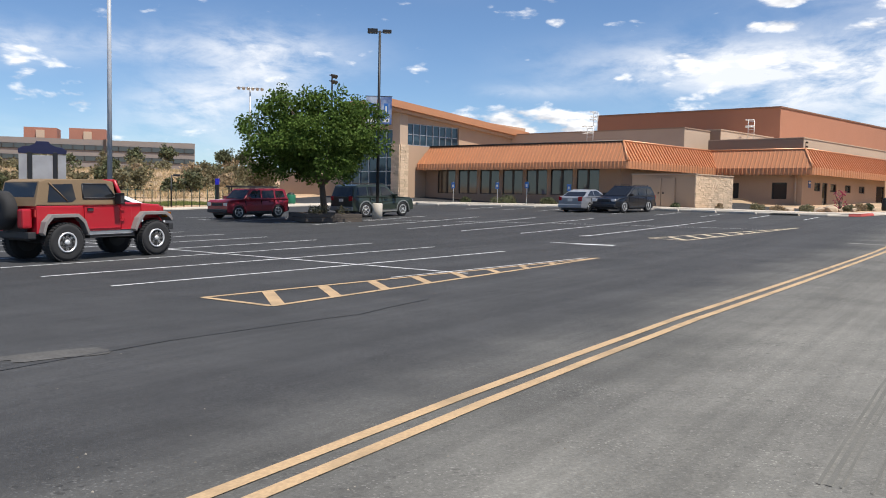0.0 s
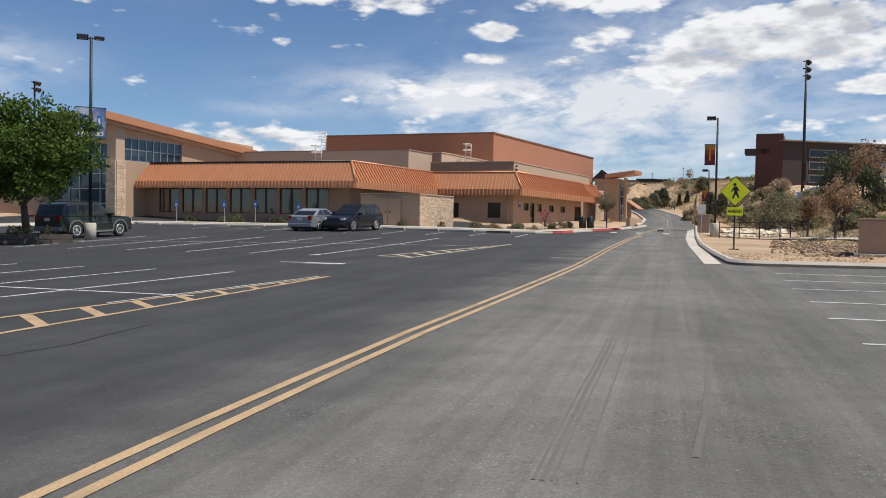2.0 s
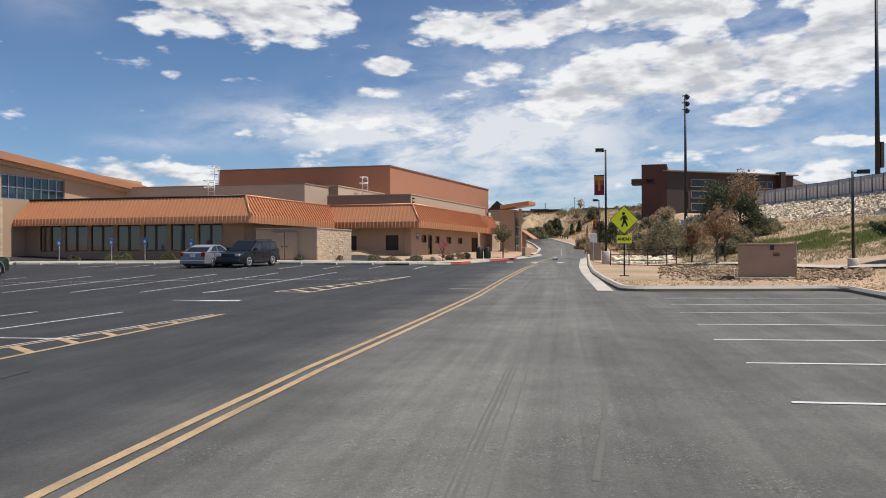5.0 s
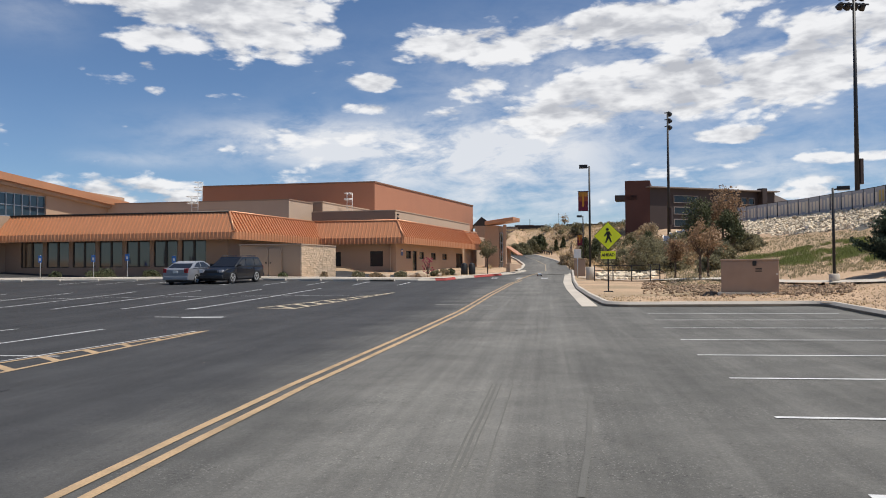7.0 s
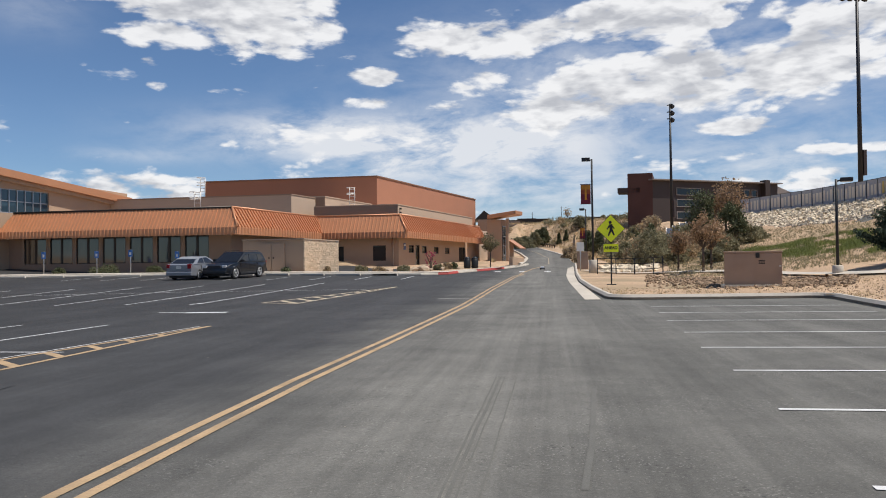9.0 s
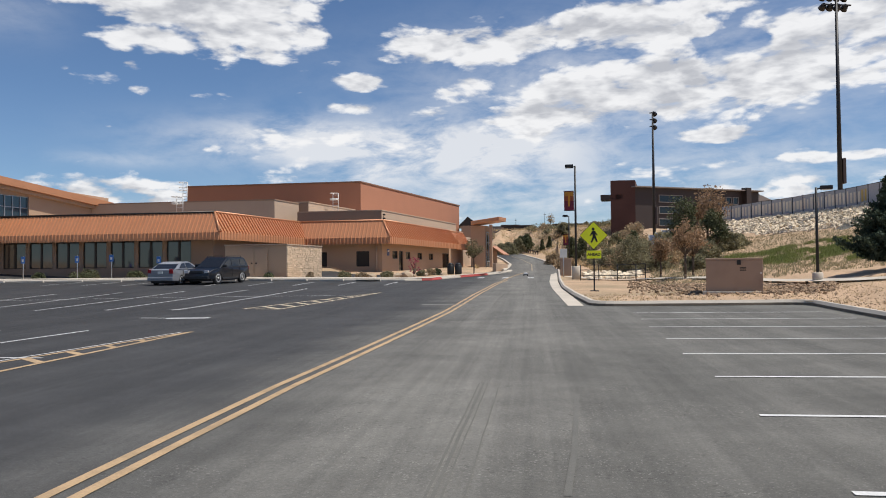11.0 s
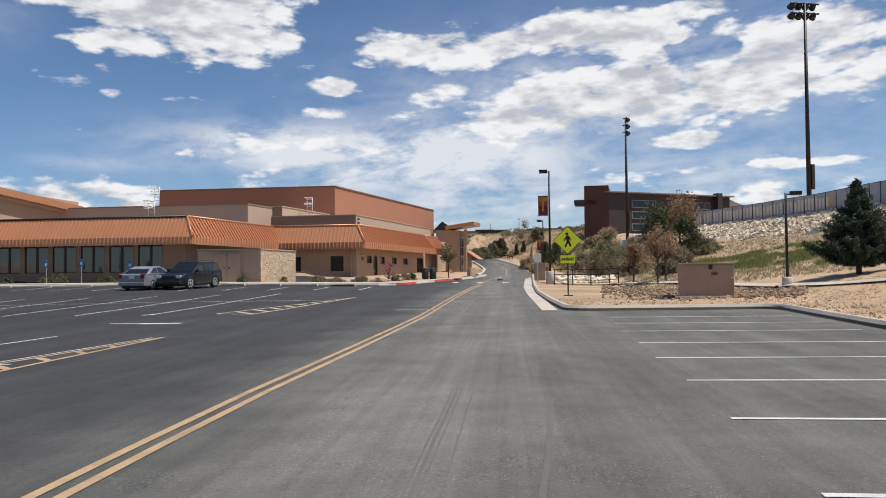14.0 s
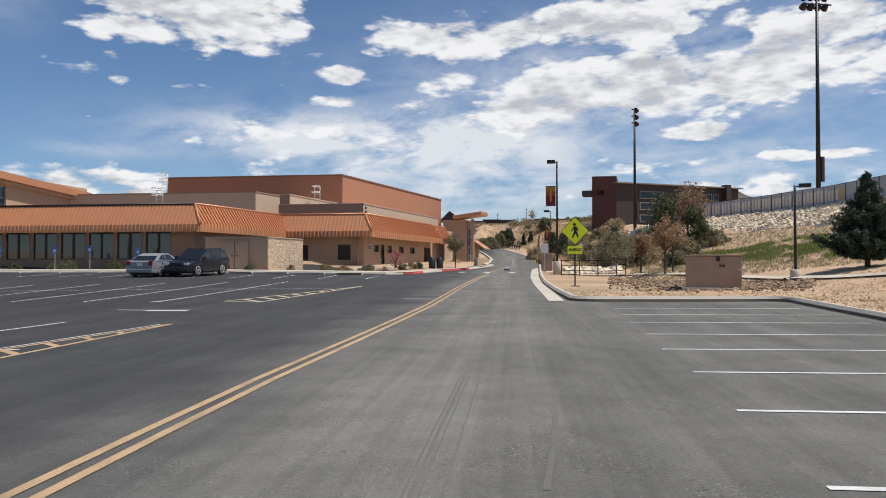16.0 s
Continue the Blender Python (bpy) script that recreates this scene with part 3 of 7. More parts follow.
for k in range(9):
    p = Vector((22.4, 48.6)) + Vector((-2.2, 1.75)) * k
    paint("road_marking", (p + Vector((-0.4, -0.6)), p + Vector((-3.1, -4.6))), 0.09, WHITE_LINE, wl, group="parking lines")
for p, q in (((4.6, 3.33), (8.6, 0.25)), ((6.2, 5.44), (10.2, 2.36)), ((7.82, 7.55), (11.8, 4.5)), ((9.35, 9.68), (13.3, 6.63)), ((10.91, 11.72), (14.9, 8.63)), ((12.54, 14.0), (16.5, 10.9)), ((14.03, 15.96), (18.03, 12.87)), ((15.47, 17.91), (19.47, 14.91))):
    paint("road_marking", (p, q), 0.09, BRIGHT_LINE, "white parking line on grey asphalt", group="parking lines")
paint("road_marking", ((3.39, 25.64), (4.2, 24.85)), 0.12, WHITE_LINE, "faded white turn arrow", group="arrow")
paint("road_marking", ((4.07, 24.9), (5.09, 24.21)), 0.34, WHITE_LINE, "faded white turn arrow", group="arrow")
paint("road_marking", ((4.84, 29.02), (5.49, 29.68)), 0.12, WHITE_LINE, wl, group="parking lines")
paint("road_marking", ((12.9, 26.1), (14.2, 24.3)), 0.35, material("worn_paint", (0.19, 0.185, 0.17), 0.9, 0, 2, 0.3, 40, 0.3, 0.2), "worn faded stop bar", group="stop bar")
for k in range(6):
    p = Vector((29.6, 50.5)) + Vector((1.35, -1.2)) * k
    paint("road_marking", (p, p + Vector((0.9, 1.3))), 0.45, WHITE_LINE, "faded white crossing bar", group="crossing")

# ---- wear on the asphalt: joints, cracks, tyre marks, debris ----
CRACK = material("tar_joint", (0.022, 0.022, 0.023), 0.8, 0, 2, 0.2, 40, 0.2, 0.2)
TYRE_MARK = material("tyre_mark", (0.124, 0.121, 0.108), 0.9, 0, 1.5, 0.22, 90, 0.3, 0.2)
SEAM = ((-7.5, 2.2), (-3.67, 6.77), (-2.74, 8.21), (-1.81, 9.28), (-0.99, 10.18), (-0.17, 11.68))
SKID_A = ((2.0, 4.1), (2.37, 4.64), (3.44, 6.22), (5.15, 8.72), (6.52, 10.62), (9.5, 15.0))
SKID_B = ((3.09, 4.21), (4.14, 5.52), (5.58, 7.4), (7.5, 9.95), (12.0, 16.6))
WORN = material("worn_patch", (0.080, 0.077, 0.072), 0.95, 0, 1.2, 0.35, 30, 0.5, 0.3, (0.062, 0.060, 0.059), 0.9, 0.9)


def wander(points, sway, seed, step=0.5):
    """A plan line that strays a little."""
    out = []
    for p, q in zip(points, points[1:]):
        p, q = Vector(p), Vector(q)
        n = max(1, int((q - p).length / step))
        side = Vector((-(q - p).y, (q - p).x)).normalized()
        out += [p.lerp(q, i / n) + side * sway * noise.noise((p.x + i * step * 0.9, seed, p.y)) for i in range(n)]
    return out + [Vector(points[-1])]


for seed, points, wide, mat, lab, lift in (
        (1, SEAM, 0.02, CRACK, "dark tar joint between two asphalt coats", 0.006),
        *((6, [(x + 0.829 * o, y - 0.559 * o) for x, y in SKID_A[:4]], w, TYRE_MARK, "faint dark tyre mark on the road", 0.004) for o, w in ((-0.05, 0.022), (0.0, 0.03), (0.055, 0.016), (0.20, 0.014))),
        (8, SKID_B[:3], 0.05, TYRE_MARK, "faint dark tyre mark on the road", 0.004)):
    verts, faces = ribbon(wander(points, 0.10 if mat is CRACK else 0.015, seed), wide, lift)
    tagged(new("road_wear", raw_mesh("road_wear", verts, faces, mat)), lab, "road wear", kind="structure")
for seed, (cx, cy), ra, rb in ((1, (-3.5, 7.45), 0.75, 0.30), (2, (-5.0, 6.6), 1.1, 0.4)):
    verts, faces = [(cx, cy, land(cx, cy) + 0.005)], []
    for i in range(28):
        a = 2 * math.pi * i / 28
        k = 0.75 + 0.6 * noise.noise((math.cos(a) * 1.5, math.sin(a) * 1.5, seed))
        x, y = cx + ra * k * math.cos(a) * 0.82 + rb * k * math.sin(a) * 0.56, cy + ra * k * math.cos(a) * 0.56 - rb * k * math.sin(a) * 0.82
        verts.append((x, y, land(x, y) + 0.005))
        faces.append((0, i + 1, (i + 1) % 28 + 1))
    tagged(new("road_wear", raw_mesh("road_wear", verts, faces, WORN)), "pale worn patch of ravelled asphalt", "road wear", kind="structure")
rng = random.Random(77)
verts, faces = [], []
for i in range(260):
    turn, d = rng.uniform(-32, 62), 3.2 + 22 * rng.random() ** 1.6
    p = bearing(turn, d)
    if d > lerp_table(turn, EDGE) - 0.3:
        continue
    s = rng.uniform(0.003, 0.010)
    z = land(p.x, p.y)
    o = len(verts)
    verts += [(p.x - s, p.y - s * 0.6, z), (p.x + s, p.y - s, z), (p.x + s * 0.3, p.y + s, z), (p.x, p.y, z + s * 0.9)]
    faces += [(o, o + 1, o + 3), (o + 1, o + 2, o + 3), (o + 2, o, o + 3)]
tagged(new("grit", raw_mesh("grit", verts, faces, material("loose_grit", (0.20, 0.18, 0.15), 0.9, 0, 3, 0.2, 30, 0.2, 0.0, per_island=0.7))), "loose grit and pebbles on the asphalt", "grit", kind="stuff")

# ---- the long building with copper-coloured metal awnings ----
U_DIR, V_DIR = bearing(129, 1), bearing(45, 1)   # along the window front (towards the right), and back along the side


def cross_at(turn, p, d):
    """Where the line p + s d meets a bearing: the plan point."""
    b = bearing(turn, 1)
    det = b.x * -d.y + d.x * b.y
    dist = (p.x * -d.y + d.x * p.y) / det
    return b * dist


C1 = bearing(12.57, 63.5)
JOIN = cross_at(18.25, C1, V_DIR)
C2 = cross_at(24.12, JOIN, U_DIR)
END2 = cross_at(28.97, C2, V_DIR)
LEFT1 = cross_at(-1.88, C1, U_DIR)
EAVE, DROP, RIDGE, INSET = 4.52, 3.97, 6.08, 1.0
building = thing("building", pose(0, 0, 0), "long low tan stucco building with copper metal awnings", "building")


def quad_solid(name, corners, depth, mat, parent, label=""):
    """A slab: four corners, thickened away from its outer side."""
    bm = bmesh.new()
    c = [Vector(p) for p in corners]
    n = (c[1] - c[0]).cross(c[3] - c[0]).normalized() * -depth
    a = [bm.verts.new(p) for p in c]
    b = [bm.verts.new(p + n) for p in c]
    bm.faces.new(a)
    bm.faces.new(b[::-1])
    for i in range(4):
        bm.faces.new((a[i], b[i], b[(i + 1) % 4], a[(i + 1) % 4]))
    return part(name, bm, mat, parent, label)


def awning(e0, e1, r0, r1, ribs, parent):
    """One side of a metal awning: a sloping seamed roof from eave e0-e1 up to ridge r0-r1, and a ribbed fascia below the eave."""
    up = lambda p, z: Vector((p.x, p.y, z))
    a, b, c, d = up(e0, EAVE), up(e1, EAVE), up(r1, RIDGE), up(r0, RIDGE)
    roof = quad_solid("awning_roof", (a, b, c, d), 0.08, COPPER, parent, "copper-coloured standing seam metal roof")
    fascia = quad_solid("fascia", (up(e0, DROP), up(e1, DROP), b, a), 0.10, COPPER, parent, "ribbed copper-coloured fascia")
    along = (b - a).normalized()
    out = (b - a).cross(d - a).normalized()
    flat = Vector((along.y, -along.x, 0))
    if flat.dot(out) < 0:
        flat = -flat
    tilt = (d - a) - along * (d - a).dot(along)
    tilt.normalize()
    length, slope = (b - a).length, ((d - a) - along * (d - a).dot(along)).length
    lo_in, hi_in = (d - a).dot(along), (c - a).dot(along)
    seam = bmesh.new()
    box(seam, (-0.03, 0, -0.02), (0.03, 1, 0.11 if ribs in (34, 40) else 0.05))
    seam_me = bpy.data.meshes.new("seam")
    seam.to_mesh(seam_me)
    seam.free()
    seam_me.materials.append(COPPER)
    rib = bmesh.new()
    profile(rib, ((-0.09, 0.0), (-0.05, 0.06), (0.05, 0.06), (0.09, 0.0)), 0, 1)
    rib_me = bpy.data.meshes.new("rib")
    rib.to_mesh(rib_me)
    rib.free()
    rib_me.materials.append(COPPER)
    for i in range(ribs):
        s = (i + 0.5) / ribs * length
        top = 0.97
        if lo_in > 0 and s < lo_in:
            top = s / lo_in * 0.97
        if hi_in < length and s > hi_in:
            top = (length - s) / (length - hi_in) * 0.97
        if top > 0.05:
            m = Matrix.Identity(4)
            m.col[0], m.col[1], m.col[2], m.col[3] = (*along, 0), (*(tilt * slope * top), 0), (*out, 0), (*(a + along * s), 1)
            piece("seam", seam_me, roof, m)
        m = Matrix.Identity(4)
        m.col[0], m.col[1], m.col[2], m.col[3] = (*along, 0), (0, 0, -(EAVE - DROP), 0), (*flat, 0), (*(a + along * s), 1)
        piece("rib", rib_me, fascia, m)
    trim = bmesh.new()
    tube(trim, d + Vector((0, 0, 0.05)), c + Vector((0, 0, 0.05)), 0.085, n=6)
    part("ridge_cap", trim, FRAME_DARK if ribs > 60 else COPPER, parent)
    return roof


def inward(p, along_in, back_in):
    return p + along_in * INSET + back_in * INSET


R1 = inward(C1, -U_DIR, V_DIR)
RJ = JOIN - U_DIR * INSET
awning(LEFT1, C1, LEFT1 + V_DIR * INSET + U_DIR * 0.6, R1, 66, building)
awning(C1, JOIN + V_DIR * 1.0, R1, RJ + V_DIR * 4.5, 34, building)
R2 = inward(C2, -U_DIR, V_DIR)
awning(JOIN - U_DIR * 1.0, C2, JOIN - U_DIR * 1.6 + V_DIR * INSET, R2, 26, building)
MID2 = C2 + V_DIR * ((END2 - C2).length - 3.2)
awning(C2, END2, R2, MID2 - U_DIR * INSET + V_DIR * 2.6, 40, building)
for a, b in ((C1, R1), (C2, R2)):
    bm = bmesh.new()
    tube(bm, (a.x, a.y, EAVE + 0.03), (b.x, b.y, RIDGE + 0.03), 0.09, n=6)
    part("hip_cap", bm, COPPER, building, "pale hip ridge cap")

# walls under the awnings
W1 = C1 - U_DIR * 1.3 + V_DIR * 1.3
WL = cross_at(-1.5, W1, U_DIR)
BASE = -1.0


def wall_run(name, p, q, z0, z1, depth, mat, parent, label=""):
    """A straight wall from p to q with its outer face on the line, thick to the inside."""
    p, q = Vector(p), Vector(q)
    d = (q - p).normalized()
    inn = Vector((-d.y, d.x)) * depth
    return part(name, new_prism((p, q, q + inn, p + inn), z0, z1), mat, parent, label)


def window_front():
    """Seven pairs of tall windows set between piers, over a low sill wall."""
    length = (W1 - WL).length
    zs, zt = 1.93, 4.03
    m = frame2(WL, W1 - WL)
    first = (cross_at(-0.47, W1, U_DIR) - WL).length
    last = (cross_at(10.9, W1, U_DIR) - WL).length
    # sill wall, head wall and piers; sill and piers coloured for awning shade
    part("wall", new_box((0, 0, BASE), (length, 0.35, zs), 0, m), STUCCO_BROWN_SHADED, building)
    part("wall", new_box((0, 0, zt), (length, 0.35, EAVE + 0.2), 0, m), STUCCO, building)
    n = 7
    pitch = (last - first) / n
    edges = [0.0]
    for i in range(n):
        w0, w1 = first + pitch * (i + 0.05), first + pitch * (i + 0.90)
        edges += [w0, w1]
        holder = part("window", new_box((w0, 0.10, zs + 0.001), (w1, 0.16, zs + 0.07), 0, m), FRAME_DARK, building, "tall dark bronze framed window pair")
        mid = (w0 + w1) / 2
        for x0, x1 in ((w0, w0 + 0.07), (mid - 0.09, mid + 0.09), (w1 - 0.07, w1)):
            part("window_frame", new_box((x0, 0.08, zs + 0.07), (x1, 0.17, zt - 0.07), 0, m), FRAME_DARK, holder)
        part("window_frame", new_box((w0, 0.08, zt - 0.07), (w1, 0.17, zt - 0.001), 0, m), FRAME_DARK, holder)
        for x0, x1 in ((w0 + 0.07, mid - 0.09), (mid + 0.09, w1 - 0.07)):
            part("pane", new_box((x0, 0.12, zs + 0.07), (x1, 0.14, zt - 0.07), 0, m), WINDOW, holder)
    edges.append(length)
    for a, b in zip(edges[::2], edges[1::2]):
        part("pier", new_box((a, 0.0, zs), (b, 0.35, zt), 0, m), STUCCO_BROWN_SHADED, building)


window_front()
wall_run("wall", W1, W1 + V_DIR * 16, BASE, EAVE + 0.2, 0.35, STUCCO, building)
back = W1 + V_DIR * 16
part("roof", new_prism((W1 + V_DIR * 0.36 - U_DIR * 0.36, back - U_DIR * 0.36, WL + V_DIR * 16, WL + V_DIR * 0.36), EAVE + 0.1, RIDGE - 0.1), STUCCO_BROWN_SHADED, building)
part("wall", new_prism((C1 + V_DIR * 0.12 - U_DIR * 0.12, W1 + V_DIR * 8, WL + V_DIR * 8, LEFT1 + V_DIR * 0.12), DROP + 0.12, DROP + 0.2), STUCCO, building, "soffit under the awning")

# second wing
W2 = C2 - U_DIR * 1.2 + V_DIR * 1.2
WJ = JOIN + V_DIR * 1.2 - U_DIR * 2.0
WE = END2 - U_DIR * 1.2 + V_DIR * 4.0


def pierced_wall(p, q, z1, holes, mat, name="wall"):
    """A wall with real openings: holes are (start, end, sill, head)."""
    m = frame2(p, q - p)
    length = (q - p).length
    x = 0.0
    for s0, s1, sill, head in sorted(holes):
        part(name, new_box((x, 0, BASE), (s0, 0.3, z1), 0, m), mat, building)
        if sill > BASE:
            part(name, new_box((s0, 0, BASE), (s1, 0.3, sill), 0, m), mat, building)
        part(name, new_box((s0, 0, head), (s1, 0.3, z1), 0, m), mat, building)
        x = s1
    part(name, new_box((x, 0, BASE), (length, 0.3, z1), 0, m), mat, building)
    return m


def framed_window(m, s0, s1, sill, head, label="dark framed window"):
    w = part("window", new_box((s0, 0.14, sill), (s1, 0.17, head), 0, m), WINDOW, building, label)
    for lo, hi in (((s0, 0.06, sill), (s1, 0.2, sill + 0.06)), ((s0, 0.06, head - 0.06), (s1, 0.2, head)), ((s0, 0.06, sill + 0.06), (s0 + 0.06, 0.2, head - 0.06)), ((s1 - 0.06, 0.06, sill + 0.06), (s1, 0.2, head - 0.06))):
        part("window_frame", new_box(lo, hi, 0, m), FRAME_DARK, w)


def span(p, q, turn):
    return (cross_at(turn, p, q - p) - p).length


s0, s1 = span(WJ, W2, 21.76), span(WJ, W2, 22.66)
d0, d1 = span(WJ, W2, 19.3), span(WJ, W2, 19.75)
m2 = pierced_wall(WJ, W2, EAVE + 0.2, [(s0, s1, 1.95, 3.35), (d0, d1, BASE, 3.3)], STUCCO)
framed_window(m2, s0, s1, 1.95, 3.35)
framed_window(m2, d0, d1, 1.2, 3.3, "dark recessed doorway glass")
holes = []
for t0, t1, sill, head in ((24.27, 24.63, 2.69, 3.42), (24.73, 25.02, 1.1, 3.46), (25.2, 25.53, 2.68, 3.40), (26.02, 26.35, 2.68, 3.38), (26.8, 27.12, 2.7, 3.36), (27.76, 28.2, 1.1, 3.48)):
    holes.append((span(W2, WE, t0), span(W2, WE, t1), sill, head))
m3 = pierced_wall(W2, WE, EAVE + 0.2, holes, STUCCO)
for i, (a, b, sill, head) in enumerate(holes):
    framed_window(m3, a, b, sill, head, "small square dark window" if i in (0, 2, 3, 4) else "dark glazed door")
down = bmesh.new()
q = cross_at(23.2, WJ, U_DIR)
tube(down, (q.x - 0.1, q.y - 0.12, 0.5), (q.x - 0.1, q.y - 0.12, EAVE), 0.07, n=8)
part("downpipe", down, STUCCO_PALE, building)
c = span(W2, WE, 23.97)
part("sign_plate", new_box((c - 0.28, -0.03, 2.95), (c + 0.28, -0.004, 3.55), 0.005, m3), material("blue_sign", (0.05, 0.09, 0.22), 0.5), building, "small blue sign plate with pale bars")
part("sign_bar", new_box((c - 0.2, -0.036, 3.3), (c + 0.2, -0.031, 3.45), 0, m3), WHITE_METAL, building)

# parapet over the second wing, its front coloured darker for shade
PARA = R2 + (V_DIR - U_DIR) * 0.25
PJ = cross_at(17.75, PARA, U_DIR)
PE = cross_at(28.72, PARA, V_DIR)
parapet = part("parapet", new_prism((PARA, PE, PE - U_DIR * 9, PJ + V_DIR * 3, PJ), RIDGE - 0.25, 7.02), STUCCO_PALE, building, "tan stucco parapet with a metal cap")
part("parapet_front", new_prism((PARA - V_DIR * 0.03 - U_DIR * 0.03, PJ - V_DIR * 0.03, PJ - V_DIR * 0.003, PARA - V_DIR * 0.003 - U_DIR * 0.03), RIDGE - 0.2, 7.0), STUCCO_BROWN_SHADED, building, "tan parapet front coloured darker for shade")
part("coping", new_prism((PARA + U_DIR * 0.05 - V_DIR * 0.05, PE + U_DIR * 0.05, PE - U_DIR * 9, PJ + V_DIR * 3, PJ - V_DIR * 0.05), 7.022, 7.10), STUCCO_PALE, building)
for k in range(2):
    bm = bmesh.new()
    q = PARA + V_DIR * 0.45
    tube(bm, (q.x, q.y, 6.35 + 0.35 * k), (q.x + 0.12, q.y - 0.13, 6.33 + 0.35 * k), 0.08, n=8)
    part("scupper", bm, FRAME_DARK, building)

# tan upper blocks
T1 = bearing(16.2, 76.0)
T1L = cross_at(2.0, T1, U_DIR)
T1R = cross_at(17.85, T1, V_DIR)
part("upper_wall", new_prism((T1, T1R, T1R - U_DIR * 20, T1L + V_DIR * 6, T1L), 4.0, 8.06), STUCCO_PALE, building, "tan stucco upper block")
part("coping", new_prism((T1 + (U_DIR - V_DIR) * 0.05, T1R + U_DIR * 0.05, T1R - U_DIR * 20, T1L + V_DIR * 6, T1L - V_DIR * 0.05), 8.062, 8.16), STUCCO_BROWN_SHADED, building)
T2 = cross_at(18.5, T1R, U_DIR)
T2L = cross_at(17.0, T2, U_DIR)
T2R = cross_at(24.5, T2, V_DIR)
part("upper_wall", new_prism((T2, T2R, T2R - U_DIR * 8, T2L + V_DIR * 3, T2L), 4.0, 8.2), STUCCO_PALE, building, "tan stucco upper block")
# thin darker sheet over this block's front, painting its shade
part("parapet_front", new_prism((T2 - V_DIR * 0.04, T2 - V_DIR * 0.004, T2L - V_DIR * 0.004 + U_DIR * 0.6, T2L - V_DIR * 0.04 + U_DIR * 0.6), 4.0, 8.18), STUCCO_BROWN_SHADED, building, "tan upper front coloured darker for shade")
part("coping", new_prism((T2 + (U_DIR - V_DIR) * 0.06, T2R + U_DIR * 0.06, T2R - U_DIR * 8, T2L + V_DIR * 3, T2L - V_DIR * 0.06), 8.202, 8.29), STUCCO_PALE, building)

# the tall rust-coloured hall
GYM = bearing(22.09, 90.0)
GL = cross_at(10.47, GYM, bearing(128, 1))
GR = cross_at(28.95, GYM, bearing(46.5, 1))
part("hall", new_prism((GYM, GR, GR - U_DIR * 22, GL + V_DIR * 14, GL), 2.0, 11.25), RUST, building, "tall rust-coloured stucco hall")
part("coping", new_prism((GYM + (U_DIR - V_DIR) * 0.08, GR + U_DIR * 0.08, GR - U_DIR * 22, GL + V_DIR * 14, GL - V_DIR * 0.08), 11.252, 11.4), material("rust_cap", (0.26, 0.13, 0.075), 0.6, 0.2), building)

# stone-faced enclosure before the wing
B1 = bearing(17.0, 60.3)
B1R = cross_at(19.34, B1, V_DIR)
B1L = cross_at(12.9, B1, U_DIR)
enclosure = thing("enclosure", pose(0, 0, 0), "walled enclosure with pale split stone and a tan double gate", "enclosure")
part("wall", new_prism((B1 + V_DIR * 0.05 - U_DIR * 0.05, B1R - U_DIR * 0.05, B1R - U_DIR * 4.4, B1L + V_DIR * 0.05), BASE, 3.44), STUCCO, enclosure)
g0, g1 = cross_at(13.95, B1, U_DIR), cross_at(15.75, B1, U_DIR)
mg = frame2(g0, g1 - g0)
gl = (g1 - g0).length
for a, b in ((0.02, gl / 2 - 0.02), (gl / 2 + 0.02, gl - 0.02)):
    leaf = part("gate_leaf", new_box((a, -0.07, 1.15), (b, 0.03, 3.2), 0.01, mg), STUCCO, enclosure, "tan painted metal gate leaf")
    part("gate_handle", new_box(((a + b) / 2 - 0.05 + (0.35 if a < 0.1 else -0.35), -0.1, 2.1), ((a + b) / 2 + 0.05 + (0.35 if a < 0.1 else -0.35), -0.071, 2.2), 0, mg), FRAME_DARK, leaf)


def stone_face(p, q, z0, z1, parent, rows, long):
    """Courses of split stones, uneven in length and proud of the mortar."""
    rng = random.Random(5)
    m = frame2(p, q - p)
    length = (q - p).length
    shapes = []
    for k in range(4):
        bm = new_box((0, -0.05, 0.0), (1, 0.03, 1))
        for v in bm.verts:
            if v.co.y < 0:
                v.co.y -= rng.uniform(0.0, 0.035)
                v.co.x += rng.uniform(-0.02, 0.02)
        me = bpy.data.meshes.new("stone")
        bmesh.ops.recalc_face_normals(bm, faces=bm.faces)
        bm.to_mesh(me)
        bm.free()
        me.materials.append(STONE)
        shapes.append(me)
    step = (z1 - z0) / rows
    for r in range(rows):
        x = 0.0
        while x < length - 0.02:
            w = min(length - x, long * rng.uniform(0.6, 1.4))
            if length - x - w < long * 0.35:
                w = length - x
            piece("stone", rng.choice(shapes), parent, m @ Matrix.Translation((x + 0.004, 0, z0 + r * step + 0.004)) @ Matrix.Diagonal((w - 0.008, 1, step - 0.008, 1)))
            x += w


stone_face(B1, B1R, 0.75, 3.46, enclosure, 19, 0.5)
part("coping", new_prism((B1 + U_DIR * 0.12 - V_DIR * 0.1, B1R + U_DIR * 0.12, B1R - U_DIR * 4.4, B1L - V_DIR * 0.1), 3.462, 3.53), STUCCO_PALE, enclosure)

# ---- glazed entrance under the big sloping roof ----
WALL_P = LEFT1 + V_DIR * 0.2 - U_DIR * 0.15
E0 = cross_at(-2.62, WALL_P, V_DIR)
E9 = cross_at(5.6, WALL_P, V_DIR)
entrance = thing("entrance", pose(0, 0, 0), "tall glazed entrance hall with a copper-edged sloping roof", "entrance hall")
me_ = frame2(E0, E9 - E0)
elen = (E9 - E0).length
zt0, zt9 = 9.35, 8.9
w0, w1 = 0.1, span(E0, E9, 1.0)
